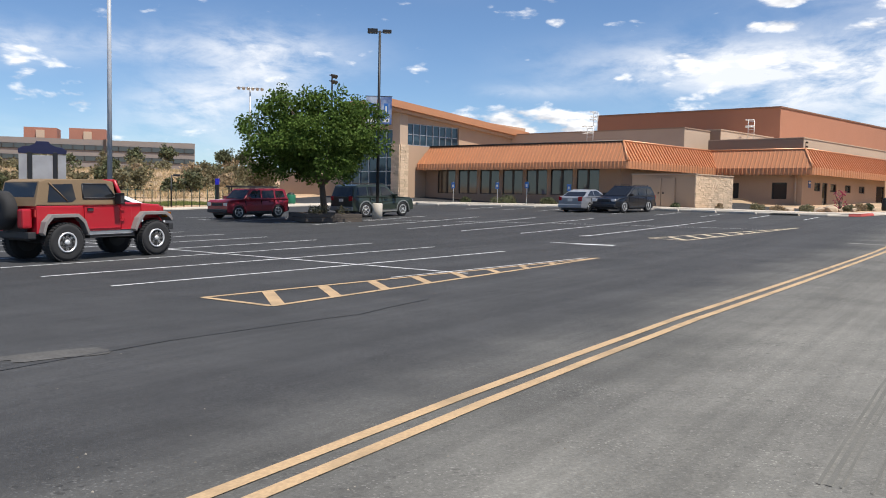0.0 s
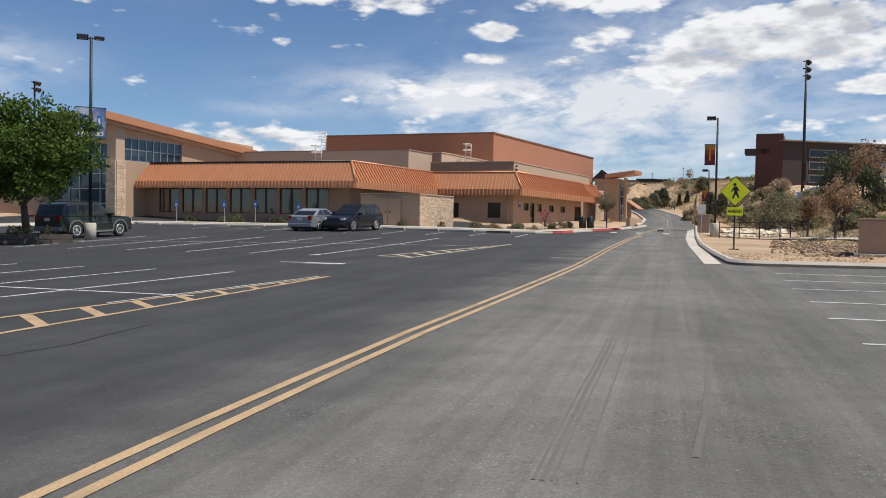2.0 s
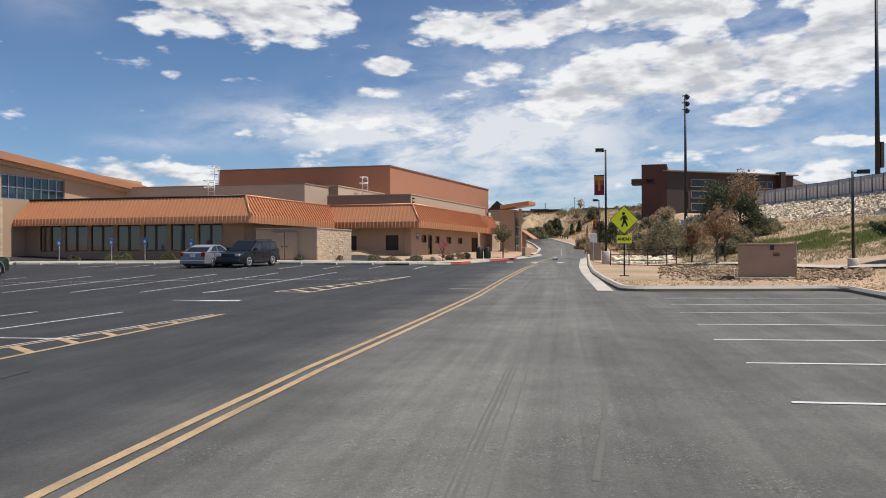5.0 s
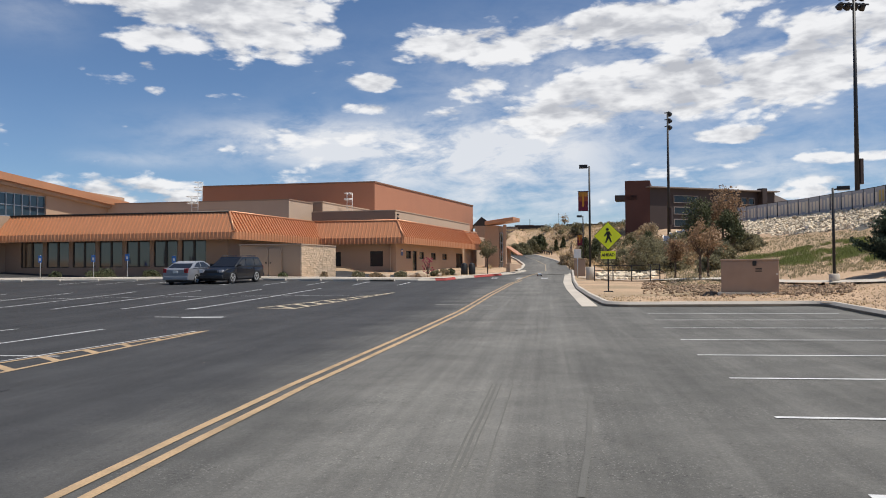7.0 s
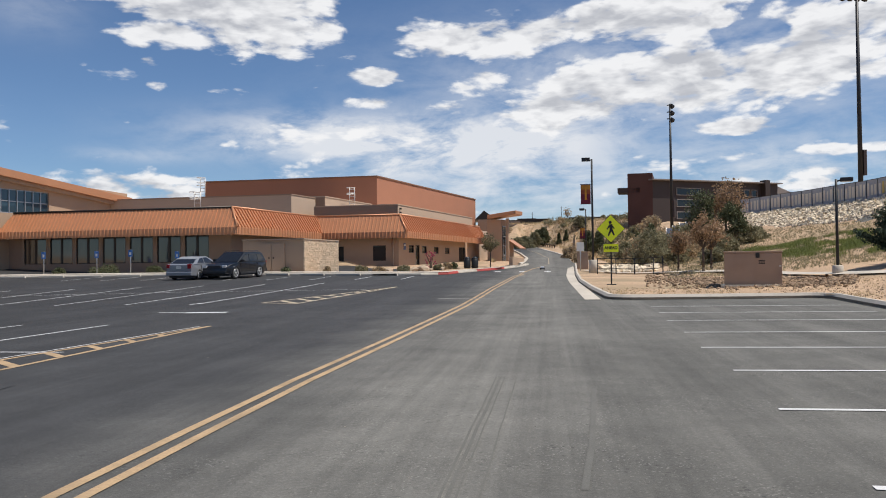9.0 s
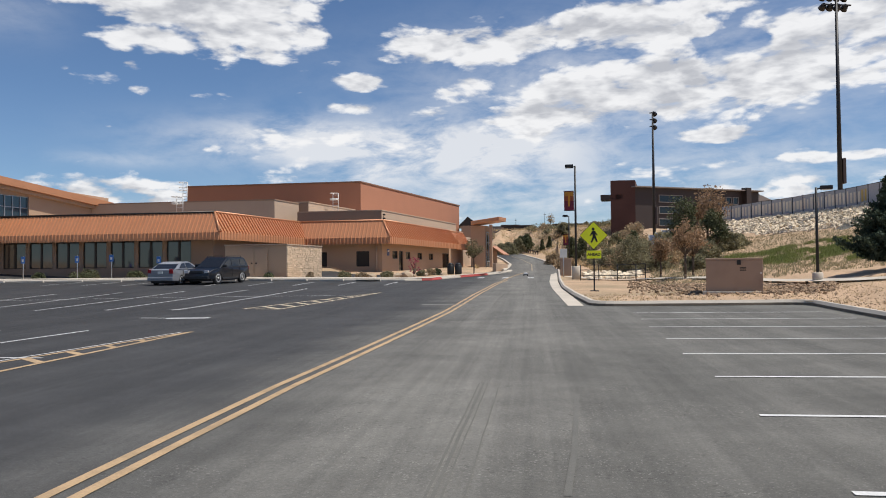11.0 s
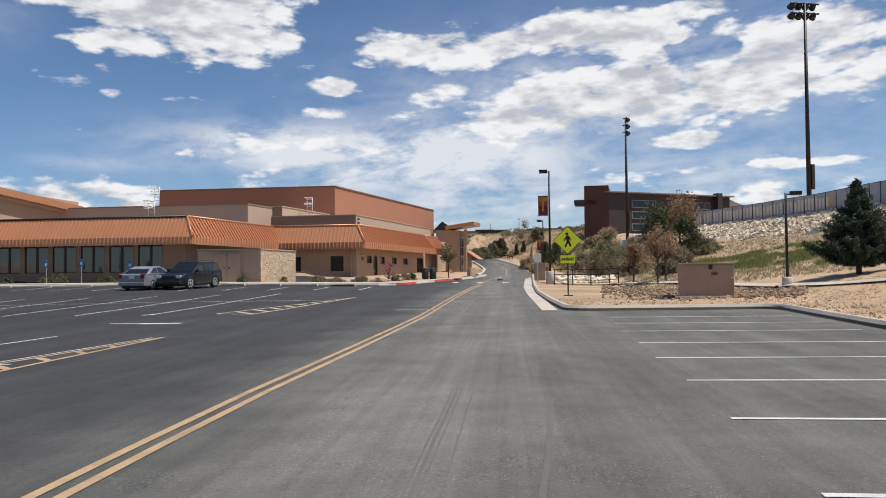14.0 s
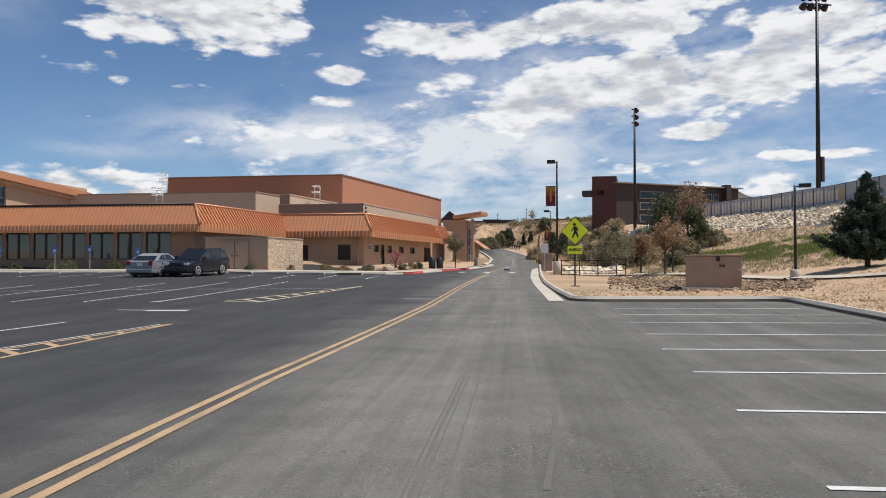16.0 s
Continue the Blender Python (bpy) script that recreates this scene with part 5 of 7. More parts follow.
car("suv", park(11.95, 54.1, 226), "shiny blue-black mid-size SUV parked nose out", dict(SUV, length=4.8, width=1.94, wheel=0.40, rear=-1.38, front=1.40, paint=BLACK_BLUE, belt=1.05,
    top=((-2.36, 0.5), (-2.36, 1.0), (-2.2, 1.07), (0.9, 1.05), (1.9, 0.96), (2.3, 0.80), (2.36, 0.5)), cabin=((-2.3, 1.02), (-1.9, 1.62), (-1.5, 1.70), (0.1, 1.70), (1.15, 1.02)),
    panes=(((-1.95, 1.16), (-1.72, 1.5), (-1.25, 1.56), (-1.25, 1.13)), ((-1.15, 1.13), (-1.15, 1.56), (-0.25, 1.58), (-0.25, 1.11)), ((-0.15, 1.11), (-0.15, 1.58), (0.1, 1.57), (0.86, 1.09))), spokes=5))
SILVER = car_paint("silver_paint", (0.29, 0.30, 0.325), 0.4)
SEDAN = dict(length=4.85, width=1.82, floor=0.24, wheel=0.33, rear=-1.38, front=1.38, belt=0.98, top=((-2.4, 0.5), (-2.4, 0.95), (-2.2, 1.03), (-1.5, 1.02), (0.9, 0.96), (1.9, 0.82), (2.32, 0.68), (2.4, 0.45)),
    cabin=((-2.05, 0.98), (-1.25, 1.34), (-0.7, 1.45), (0.05, 1.45), (0.55, 1.28), (1.25, 0.93)), panes=(((-1.5, 1.08), (-1.0, 1.34), (-0.62, 1.38), (-0.62, 1.04)), ((-0.52, 1.04), (-0.52, 1.38), (0.02, 1.38), (0.82, 1.0))),
    mirror=(0.75, 0.97), handles=(-1.0, -0.05), seams=(-1.15, -0.55, 0.8), lamp_z=0.66, tail_z=0.88, paint=SILVER, lean=0.22, plate=0.8, bumper=SILVER)
car("sedan", park(9.6, 54.9, 36), "silver four-door sedan seen from behind", SEDAN)
WHITE_PAINT = car_paint("white_car_paint", (0.70, 0.71, 0.72), 0.0)
car("sedan", park(-12.35, 28.75, 248), "white sedan parked behind the off-roader", dict(SEDAN, paint=WHITE_PAINT, bumper=WHITE_PAINT))
GREY_PAINT = car_paint("grey_car_paint", (0.22, 0.24, 0.27), 0.5)
car("sedan", park(-17.6, 28.6, 31), "grey sedan in the far stalls", dict(SEDAN, paint=GREY_PAINT, bumper=GREY_PAINT))


def off_roader(m):
    """A two-door off-roader with a soft top, flared arches and tall tyres."""
    red = car_paint("red_paint", (0.41, 0.009, 0.020), 0.0)
    cloth = material("tan_canvas", (0.20, 0.138, 0.08), 0.9, 0, 1.5, 0.10, 120, 0.12, 0.2)
    flare_grey = material("grey_flare_plastic", (0.22, 0.20, 0.19), 0.7, 0, 3, 0.1, 60, 0.08, 0.1)
    c = thing("off_road_vehicle", m, "bright red two-door off-roader with a tan soft top", "car", "parked vehicles")
    w, r, xr, xf = 0.72, 0.42, -1.185, 1.185
    bm = bmesh.new()
    tub = [(-1.78, 0.62), (-1.62, 0.62), (-1.56, 0.86), (-1.42, 1.0), (-0.9, 1.0), (-0.74, 0.86), (-0.62, 0.62), (0.62, 0.62), (0.62, 1.22), (-1.78, 1.22)]
    profile(bm, tub, -w, w, 0.03)
    body = part("body", bm, red, c)
    bm = bmesh.new()
    profile(bm, ((0.36, 0.70), (0.82, 0.70), (0.95, 0.92), (1.45, 0.95), (1.62, 0.86), (1.66, 1.16), (1.60, 1.22), (0.36, 1.30)), -0.5, 0.5, 0.05, 3)
    for v in bm.verts:
        v.co.y *= 1.22 - 0.22 * (v.co.x - 0.6)
    part("bonnet", bm, red, c)
    part("grille", new_box((1.63, -0.46, 0.80), (1.70, 0.46, 1.18), 0.02), red, c)
    for k in range(7):
        part("grille_slot", new_box((1.685, -0.255 + k * 0.08, 0.86), (1.712, -0.225 + k * 0.08, 1.10)), TRIM_BLACK, c)
    for side in (1, -1):
        # front wing shelves and flares
        bm = bmesh.new()
        arc = [(xf + dx, z) for dx, z in ((-0.62, 0.66), (-0.50, 0.92), (-0.34, 1.06), (0.30, 1.06), (0.44, 0.98), (0.50, 0.88))]
        for sgn, mat_, y0, y1, nm, cx in ((1, flare_grey, w - 0.22, w + 0.17, "front_flare", xf), (1, flare_grey, w - 0.02, w + 0.17, "rear_flare", xr)):
            fl = bmesh.new()
            pts = [(p[0] - xf + cx, p[1]) for p in arc] if nm == "front_flare" else [(cx - 0.56, 0.64), (cx - 0.50, 0.88), (cx - 0.34, 1.04), (cx + 0.30, 1.04), (cx + 0.46, 0.90), (cx + 0.56, 0.64)]
            top = [(x, z) for x, z in pts]
            inner = [(cx + (x - cx) * 0.92, z - 0.06) for x, z in pts]
            profile(fl, top + inner[::-1], side * y0, side * y1, 0.012)
            part(nm, fl, mat_, c, "grey plastic wheel-arch flare")
        part("cowl_side", new_box((0.30, side * (w - 0.3), 0.66), (0.86, side * (w - 0.004), 1.235), 0.03), red, c)
        part("wing_panel", new_box((0.62, side * (w - 0.28), 0.98), (1.5, side * (w - 0.03), 1.05), 0.02), red, c)
        part("side_step", new_box((-0.60, side * (w - 0.05), 0.50), (0.58, side * (w + 0.10), 0.55), 0.02), TRIM_BLACK, c)
        part("rocker_guard", new_box((-0.6, side * (w - 0.06), 0.56), (0.62, side * (w + 0.012), 0.64), 0.01), PALE_METAL, c)
        # doors
        dm = part("door", new_box((-0.66, side * (w - 0.04), 0.70), (0.28, side * (w + 0.016), 1.215), 0.015), red, c)
        part("door_handle", new_box((-0.58, side * (w + 0.01), 1.10), (-0.44, side * (w + 0.035), 1.16), 0.008), TRIM_BLACK, dm)
        for z in (0.85, 1.1):
            part("hinge", new_box((0.26, side * (w + 0.005), z), (0.38, side * (w + 0.03), z + 0.05), 0.006), red, dm)
        part("mirror", new_box((0.12, side * (w + 0.06), 1.26), (0.22, side * (w + 0.24), 1.48), 0.02), TRIM_BLACK, c)
        part("headlight", new_tube((1.62, side * 0.33, 1.0), (1.72, side * 0.33, 1.0), 0.09, n=14), LAMP_CLEAR, c)
        part("marker_lamp", new_box((1.54, side * (w - 0.06), 0.93), (1.66, side * (w + 0.10), 1.02), 0.02), LAMP_AMBER, c)
        part("tail_light", new_box((-1.82, side * (w - 0.16), 0.98), (-1.77, side * (w - 0.02), 1.16), 0.01), LAMP_RED, c)
        # vent louvre on the wing
        part("badge", new_box((0.78, side * (w - 0.11), 0.84), (0.98, side * (w - 0.07), 0.88)), WHITE_METAL, c)
    # soft top: side cloth, roof and clear panels
    bm = bmesh.new()
    top = ((-1.80, 1.215), (-1.66, 1.74), (-1.50, 1.80), (-0.14, 1.81), (0.16, 1.76), (0.22, 1.215))
    profile(bm, top, -1, 1, 0.05, 3)
    for v in bm.verts:
        k = (v.co.z - 1.2) / 0.66
        v.co.y *= w * (1.0 - 0.10 * k)
    soft = part("soft_top", bm, cloth, c, "tan canvas soft top")
    wy = lambda z: w * (1.0 - 0.10 * (z - 1.2) / 0.66)
    for side in (1, -1):
        for pts, nm in ((((-1.52, 1.30), (-1.44, 1.68), (-0.90, 1.70), (-0.84, 1.36), (-0.94, 1.30)), "rear_side_window"), (((-0.66, 1.38), (-0.66, 1.70), (-0.04, 1.70), (0.16, 1.42), (0.12, 1.38)), "door_window")):
            pane = bmesh.new()
            a = [pane.verts.new((x, side * (wy(z) - 0.02), z)) for x, z in pts]
            b = [pane.verts.new((x, side * (wy(z) + 0.008), z)) for x, z in pts]
            pane.faces.new(a)
            pane.faces.new(b[::-1])
            for i in range(len(pts)):
                pane.faces.new((a[i], b[i], b[(i + 1) % len(pts)], a[(i + 1) % len(pts)]))
            part(nm, pane, CAR_GLASS, soft)
            if nm == "door_window":
                edge = bmesh.new()
                for p, q in zip(pts, pts[1:] + pts[:1]):
                    tube(edge, (p[0], side * (wy(p[1]) + 0.008), p[1]), (q[0], side * (wy(q[1]) + 0.008), q[1]), 0.018, n=6)
                part("window_seal", edge, TRIM_BLACK, soft)
        bm = bmesh.new()
        tube(bm, (-1.46, side * (wy(1.72) + 0.015), 1.72), (-1.05, side * (wy(1.32) + 0.015), 1.32), 0.014, n=6)
        part("strap", bm, cloth, soft)
    part("rear_window", new_box((-1.80, -0.60, 1.28), (-1.765, 0.60, 1.735), 0.005, Matrix.Translation((-1.78, 0, 1.22)) @ Matrix.Rotation(radians(14), 4, "Y") @ Matrix.Translation((1.785, 0, -1.22))), CAR_GLASS, soft)
    # windscreen frame
    bm = bmesh.new()
    for side in (1, -1):
        tube(bm, (0.42, side * 0.69, 1.22), (0.20, side * 0.64, 1.79), 0.045, n=8)
    tube(bm, (0.20, -0.64, 1.77), (0.20, 0.64, 1.77), 0.045, n=8)
    part("windscreen_frame", bm, red, c)
    bm = bmesh.new()
    a = [bm.verts.new(p) for p in ((0.415, -0.66, 1.24), (0.415, 0.66, 1.24), (0.22, 0.62, 1.76), (0.22, -0.62, 1.76))]
    b = [bm.verts.new(Vector(v.co) + Vector((-0.015, 0, -0.005))) for v in a]
    bm.faces.new(a)
    bm.faces.new(b[::-1])
    for i in range(4):
        bm.faces.new((a[i], b[i], b[(i + 1) % 4], a[(i + 1) % 4]))
    part("windscreen", bm, CAR_GLASS, c)
    part("chassis", new_box((-1.75, -0.4, 0.46), (1.6, 0.4, 0.64), 0.02), TRIM_BLACK, c)
    for x in (xr, xf):
        part("axle", new_tube((x, -0.6, r), (x, 0.6, r), 0.05, n=8), TRIM_BLACK, c)
    part("front_bumper", new_box((1.74, -0.66, 0.60), (1.88, 0.66, 0.76), 0.02), TRIM_BLACK, c)
    bull = bmesh.new()
    for side in (1, -1):
        tube(bull, (1.84, side * 0.3, 0.74), (1.86, side * 0.26, 1.02), 0.03, n=8)
    tube(bull, (1.86, -0.26, 1.02), (1.86, 0.26, 1.02), 0.03, n=8)
    part("bull_bar", bull, TRIM_BLACK, c)
    part("rear_bumper", new_box((-1.98, -0.72, 0.52), (-1.80, 0.72, 0.66), 0.02), TRIM_BLACK, c)
    part("tyre_carrier", new_box((-1.93, -0.5, 0.6), (-1.86, 0.3, 0.95), 0.02), TRIM_BLACK, c)
    part("fuel_can", new_box((-2.06, -0.66, 0.74), (-1.84, -0.44, 1.16), 0.05), red, c, "red fuel can on the rear carrier")
    spare = bmesh.new()
    lathe(spare, ((r * 0.4, -0.13), (r * 0.8, -0.15), (r, -0.09), (r, 0.09), (r * 0.8, 0.15), (r * 0.4, 0.13)))
    spare.transform(Matrix.Translation((-2.07, 0.06, 1.12)) @ Matrix.Rotation(radians(90), 4, "Z"))
    part("spare_wheel", spare, TYRE, c)
    for x in (xr, xf):
        for side in (1, -1):
            wheel(c, x, side * (w + 0.02), r, 0.32, ALLOY, 8, 36, 0.53)
    return c


off_roader(park(-8.28, 19.33, 31.5))


def toy_truck(m):
    """A radio-controlled short-course truck, about 0.6 m long."""
    white = car_paint("toy_white_shell", (0.62, 0.63, 0.65), 0.1)
    orange = material("toy_orange", (0.62, 0.10, 0.02), 0.4)
    c = thing("toy_truck", m, "white and orange radio-controlled truck on the road", "toy car")
    bm = bmesh.new()
    profile(bm, ((-0.28, 0.12), (0.28, 0.10), (0.29, 0.15), (0.14, 0.19), (0.08, 0.19), (-0.02, 0.26), (-0.12, 0.26), (-0.15, 0.19), (-0.28, 0.19)), -0.13, 0.13, 0.012)
    part("shell", bm, white, c)
    for side in (1, -1):
        part("stripe", new_box((-0.26, side * 0.128, 0.13), (0.2, side * 0.134, 0.155)), orange, c)
        part("side_window", new_box((-0.11, side * 0.126, 0.195), (-0.01, side * 0.134, 0.245)), CAR_GLASS, c)
    part("chassis", new_box((-0.26, -0.07, 0.06), (0.26, 0.07, 0.11), 0.01), TRIM_BLACK, c)
    part("rear_bumper", new_box((-0.33, -0.12, 0.08), (-0.27, 0.12, 0.13), 0.01), TRIM_BLACK, c)
    part("front_bumper", new_box((0.28, -0.12, 0.08), (0.33, 0.12, 0.13), 0.01), TRIM_BLACK, c)
    for x in (-0.18, 0.19):
        for side in (1, -1):
            wheel(c, x, side * 0.14, 0.075, 0.075, orange, 6)
    return c


toy_truck(pose(35.4, 53.4, land(35.4, 53.4), 0, 0, 58))

# ---- trees, shrubs, grass and stones ----
BARK = material("bark", (0.10, 0.075, 0.055), 0.95, 0, 6, 0.25, 40, 0.25, 0.6, stretch=(1, 1, 0.2))


def leaf_material(name, colour, through_light=0.42):
    m = material(name, colour, 0.85, 0, 0.9, 0.16, 30, 0.08, 0.0, per_island=0.42)
    t = m.node_tree
    b = t.nodes["Principled BSDF"]
    b.inputs["Specular IOR Level"].default_value = 0.15
    tr = t.nodes.new("ShaderNodeBsdfTranslucent")
    t.links.new(b.inputs["Base Color"].links[0].from_socket, tr.inputs[0])
    mix = t.nodes.new("ShaderNodeMixShader")
    mix.inputs[0].default_value = through_light
    t.links.new(b.outputs[0], mix.inputs[1])
    t.links.new(tr.outputs[0], mix.inputs[2])
    t.links.new(mix.outputs[0], t.nodes["Material Output"].inputs[0])
    return m


LEAF = leaf_material("green_leaves", (0.080, 0.130, 0.026), 0.28)
OLIVE = leaf_material("olive_leaves", (0.20, 0.18, 0.105))
SAGE = leaf_material("sage_leaves", (0.255, 0.235, 0.145))
DRY_LEAF = leaf_material("dry_orange_leaves", (0.33, 0.225, 0.14))
TAN_LEAF = leaf_material("tan_twigs", (0.40, 0.31, 0.20))
NEEDLE = leaf_material("dark_needles", (0.062, 0.085, 0.058), 0.1)
JUNIPER = leaf_material("juniper_needles", (0.105, 0.115, 0.062), 0.1)
PINK_LEAF = leaf_material("pink_blossom", (0.42, 0.10, 0.15))
STRAW = leaf_material("straw", (0.50, 0.39, 0.23))
SLOPE_STRAW = leaf_material("grey_straw", (0.34, 0.305, 0.19))
GRASS = leaf_material("green_grass", (0.19, 0.225, 0.075))


def leaf_quads(centres, spread, per, size, rng, droop=0.0):
    """Many small folded leaves round each centre: verts and faces."""
    c = np.repeat(np.asarray(centres, float), per, axis=0)
    n = len(c)
    off = rng.normal(size=(n, 3))
    off /= np.linalg.norm(off, axis=1, keepdims=True) + 1e-9
    c = c + off * (rng.random((n, 1)) ** 0.5) * spread
    a = rng.normal(size=(n, 3))
    a[:, 2] -= droop
    a /= np.linalg.norm(a, axis=1, keepdims=True)
    b = np.cross(a, rng.normal(size=(n, 3)))
    b /= np.linalg.norm(b, axis=1, keepdims=True)
    s = size * (0.6 + 0.8 * rng.random((n, 1)))
    verts = np.stack([c - a * s * 0.6, c + b * s * 0.34, c + a * s * 0.6, c - b * s * 0.34], 1).reshape(-1, 3)
    faces = np.arange(4 * n).reshape(-1, 4)
    return verts.tolist(), faces.tolist()


def leaf_part(name, centres, spread, per, size, mat, parent, rng, label="", droop=0.0):
    v, f = leaf_quads(centres, spread, per, size, rng, droop)
    ob = new(name, raw_mesh(name, v, f, mat))
    ob.parent = parent
    return tagged(ob, label)


def limbs(bm, start, tips, r0, rng):
    """Bent tapering limbs from a point to each tip."""
    for tip in tips:
        p = Vector(start)
        q = Vector(tip)
        mid = p.lerp(q, 0.5) + Vector(rng.normal(size=3)) * (q - p).length * 0.08
        tube(bm, p, mid, r0, r0 * 0.6, 6)
        tube(bm, mid, q, r0 * 0.6, r0 * 0.18, 6)


def broad_tree(name, x, y, label, height, crown, trunk_r, clumps, per, leaf, mat, seed, spread=0.55, bark=BARK, group="", lean=(0, 0), droop=0.0, shell=0.45):
    """A tapered trunk, limbs, and a crown of leaf clumps with an uneven outline. crown: (radius across, radius up, centre height)."""
    rng = np.random.default_rng(seed)
    z = stand(x, y)
    t = thing(name, pose(x, y, z - 0.03), label, "tree", group)
    ra, rh, zc = crown
    pts = []
    while len(pts) < clumps:
        d = rng.normal(size=3)
        d /= np.linalg.norm(d)
        k = shell + (1 - shell) * rng.random() ** 0.5
        bump = 0.80 + 0.42 * noise.noise(Vector(d * 1.7) + Vector((seed, 0, 0))) + 0.16 * noise.noise(Vector(d * 4.5) + Vector((0, seed, 0)))
        p = d * np.array([ra, ra, rh]) * k * bump
        if d[2] < -0.2:
            p[2] *= 0.75
        pts.append(p + np.array([lean[0], lean[1], zc]))
    bm = bmesh.new()
    fork = max(0.6, zc - rh * 0.75)
    tube(bm, (0, 0, -0.1), (lean[0] * 0.15, lean[1] * 0.15, 0.25), trunk_r * 1.35, trunk_r * 1.05, 10)
    tube(bm, (lean[0] * 0.15, lean[1] * 0.15, 0.25), (lean[0] * 0.4, lean[1] * 0.4, fork), trunk_r * 1.05, trunk_r * 0.8, 10)
    picks = [pts[i] for i in rng.choice(len(pts), min(16, len(pts)), replace=False)]
    limbs(bm, (lean[0] * 0.4, lean[1] * 0.4, fork - 0.05), [np.array(p) * 0.93 + np.array([lean[0], lean[1], zc]) * 0.07 for p in picks], trunk_r * 0.5, rng)
    part("trunk", bm, bark, t, "", True)
    leaf_part("crown", pts, spread, per, leaf, mat, t, rng, "", droop)
    return t


def shrub(name, x, y, label, ra, h, clumps, per, leaf, mat, seed, group="shrubs", category="shrub", cone=False, spread=None):
    """A low bush of leaf clumps on short stems; cone for upright evergreens."""
    rng = np.random.default_rng(seed)
    t = thing(name, pose(x, y, stand(x, y) - 0.05), label, category, group)
    pts = []
    for _ in range(clumps):
        a, k = rng.random() * 2 * math.pi, rng.random()
        u = rng.random()
        r = ra * math.sqrt(k) * ((1 - 0.9 * u) if cone else math.sqrt(max(0.05, 1 - u * u * 0.9)))
        r *= 0.75 + 0.5 * noise.noise((a * 1.1, seed, u * 2))+ 0.15
        pts.append((r * math.cos(a), r * math.sin(a), 0.12 * h + 0.84 * h * u))
    bm = bmesh.new()
    tube(bm, (0, 0, -0.1), (0, 0, h * (0.85 if cone else 0.35)), 0.04 + 0.02 * h, 0.02, 6)
    limbs(bm, (0, 0, 0.1), pts[:10], 0.03 + 0.006 * h, rng)
    part("stem", bm, BARK, t)
    leaf_part("foliage", pts, spread or ra * 0.22 + 0.05, per, leaf, mat, t, rng)
    return t


# timber planter with the leafy tree
island = thing("planter", frame2((-6.5, 38.71), Vector((3.15, 1.35)), land(-6, 39.5)) @ Matrix.Diagonal((0.82, 0.92, 1, 1)), "low raised bed edged with weathered dark timbers", "planter")
TIMBER = material("weathered_timber", (0.085, 0.068, 0.055), 0.9, 0, 3, 0.2, 50, 0.2, 0.4, stretch=(0.2, 1, 1))
for row in range(2):
    z0 = 0.01 + row * 0.21
    for x0, x1 in ((0.0, 1.72), (1.74, 3.45)):
        part("timber", new_box((x0, 0, z0), (x1, 0.2, z0 + 0.2), 0.02), TIMBER, island)
        part("timber", new_box((x0, 3.6, z0), (x1, 3.8, z0 + 0.2), 0.02), TIMBER, island)
    for x in (0.0, 3.25):
        part("timber", new_box((x, 0.21, z0), (x + 0.2, 3.59, z0 + 0.2), 0.02), TIMBER, island)
part("soil", new_box((0.2, 0.2, -0.1), (3.25, 3.6, 0.36)), DIRT, island)
broad_tree("tree", -5.75, 40.6, "leafy green broad-crowned tree in a timber planter", 6.6, (4.4, 2.9, 3.98), 0.17, 400, 92, 0.135, LEAF, 14, 0.52, lean=(-0.6, 0.1), shell=0.35)
rng = np.random.default_rng(8)
weeds = [(-6.6 + rng.random() * 2.0, 39.2 + rng.random() * 1.6) for _ in range(9)]
v, f = leaf_quads([(x, y, land(x, y) + 0.55) for x, y in weeds], 0.28, 40, 0.11, rng)
tagged(new("weeds", raw_mesh("weeds", v, f, OLIVE)), "yellow-green weeds growing in the planter", "weeds", kind="stuff")

# trees and shrubs on the left field
p = bearing(-12.6, 76)
broad_tree("tree", p.x, p.y, "pale olive bushy tree behind the pavement", 4, (2.2, 1.5, 2.2), 0.10, 130, 40, 0.17, OLIVE, 11, 0.5)
rng = random.Random(4)
for i in range(64):
    turn, d = rng.uniform(-33, -12.2), rng.choice((rng.uniform(78, 110), rng.uniform(95, 170)))
    p = bearing(turn, d)
    k = d / 100
    shrub("shrub", p.x, p.y, rng.choice(("grey-green desert shrub on the dry field", "dry brown brush on the field")), rng.uniform(1.0, 2.0) * (0.6 + 0.5 * k), rng.uniform(1.0, 2.4) * (0.5 + 0.6 * k), 34, 16, 0.20 + 0.10 * k, rng.choice((SAGE, SAGE, OLIVE, JUNIPER, TAN_LEAF)), 100 + i)
for i, (turn, d, h) in enumerate(((-18.5, 170, 5.5), (-14.9, 150, 4.5), (-13.6, 150, 4.2), (-20.6, 150, 4.0), (-22.0, 120, 2.8))):
    p = bearing(turn, d)
    broad_tree("tree", p.x, p.y, "dull olive pinyon on the dry hill", h, (h * 0.36, h * 0.36, h * 0.6), 0.15, 60, 26, 0.34, JUNIPER, 40 + i, 0.6, group="hill trees")

# right-hand slope
p = bearing(56.45, 36.8)
cz = stand(p.x, p.y)
conifer = thing("conifer", pose(p.x, p.y, cz - 0.03), "dark green pyramidal conifer with ragged layered branches", "tree")
rng = np.random.default_rng(21)
bm = bmesh.new()
tube(bm, (0, 0, -0.1), (0, 0, 3.6), 0.12, 0.015, 10)
pts = []
TIERS = 58
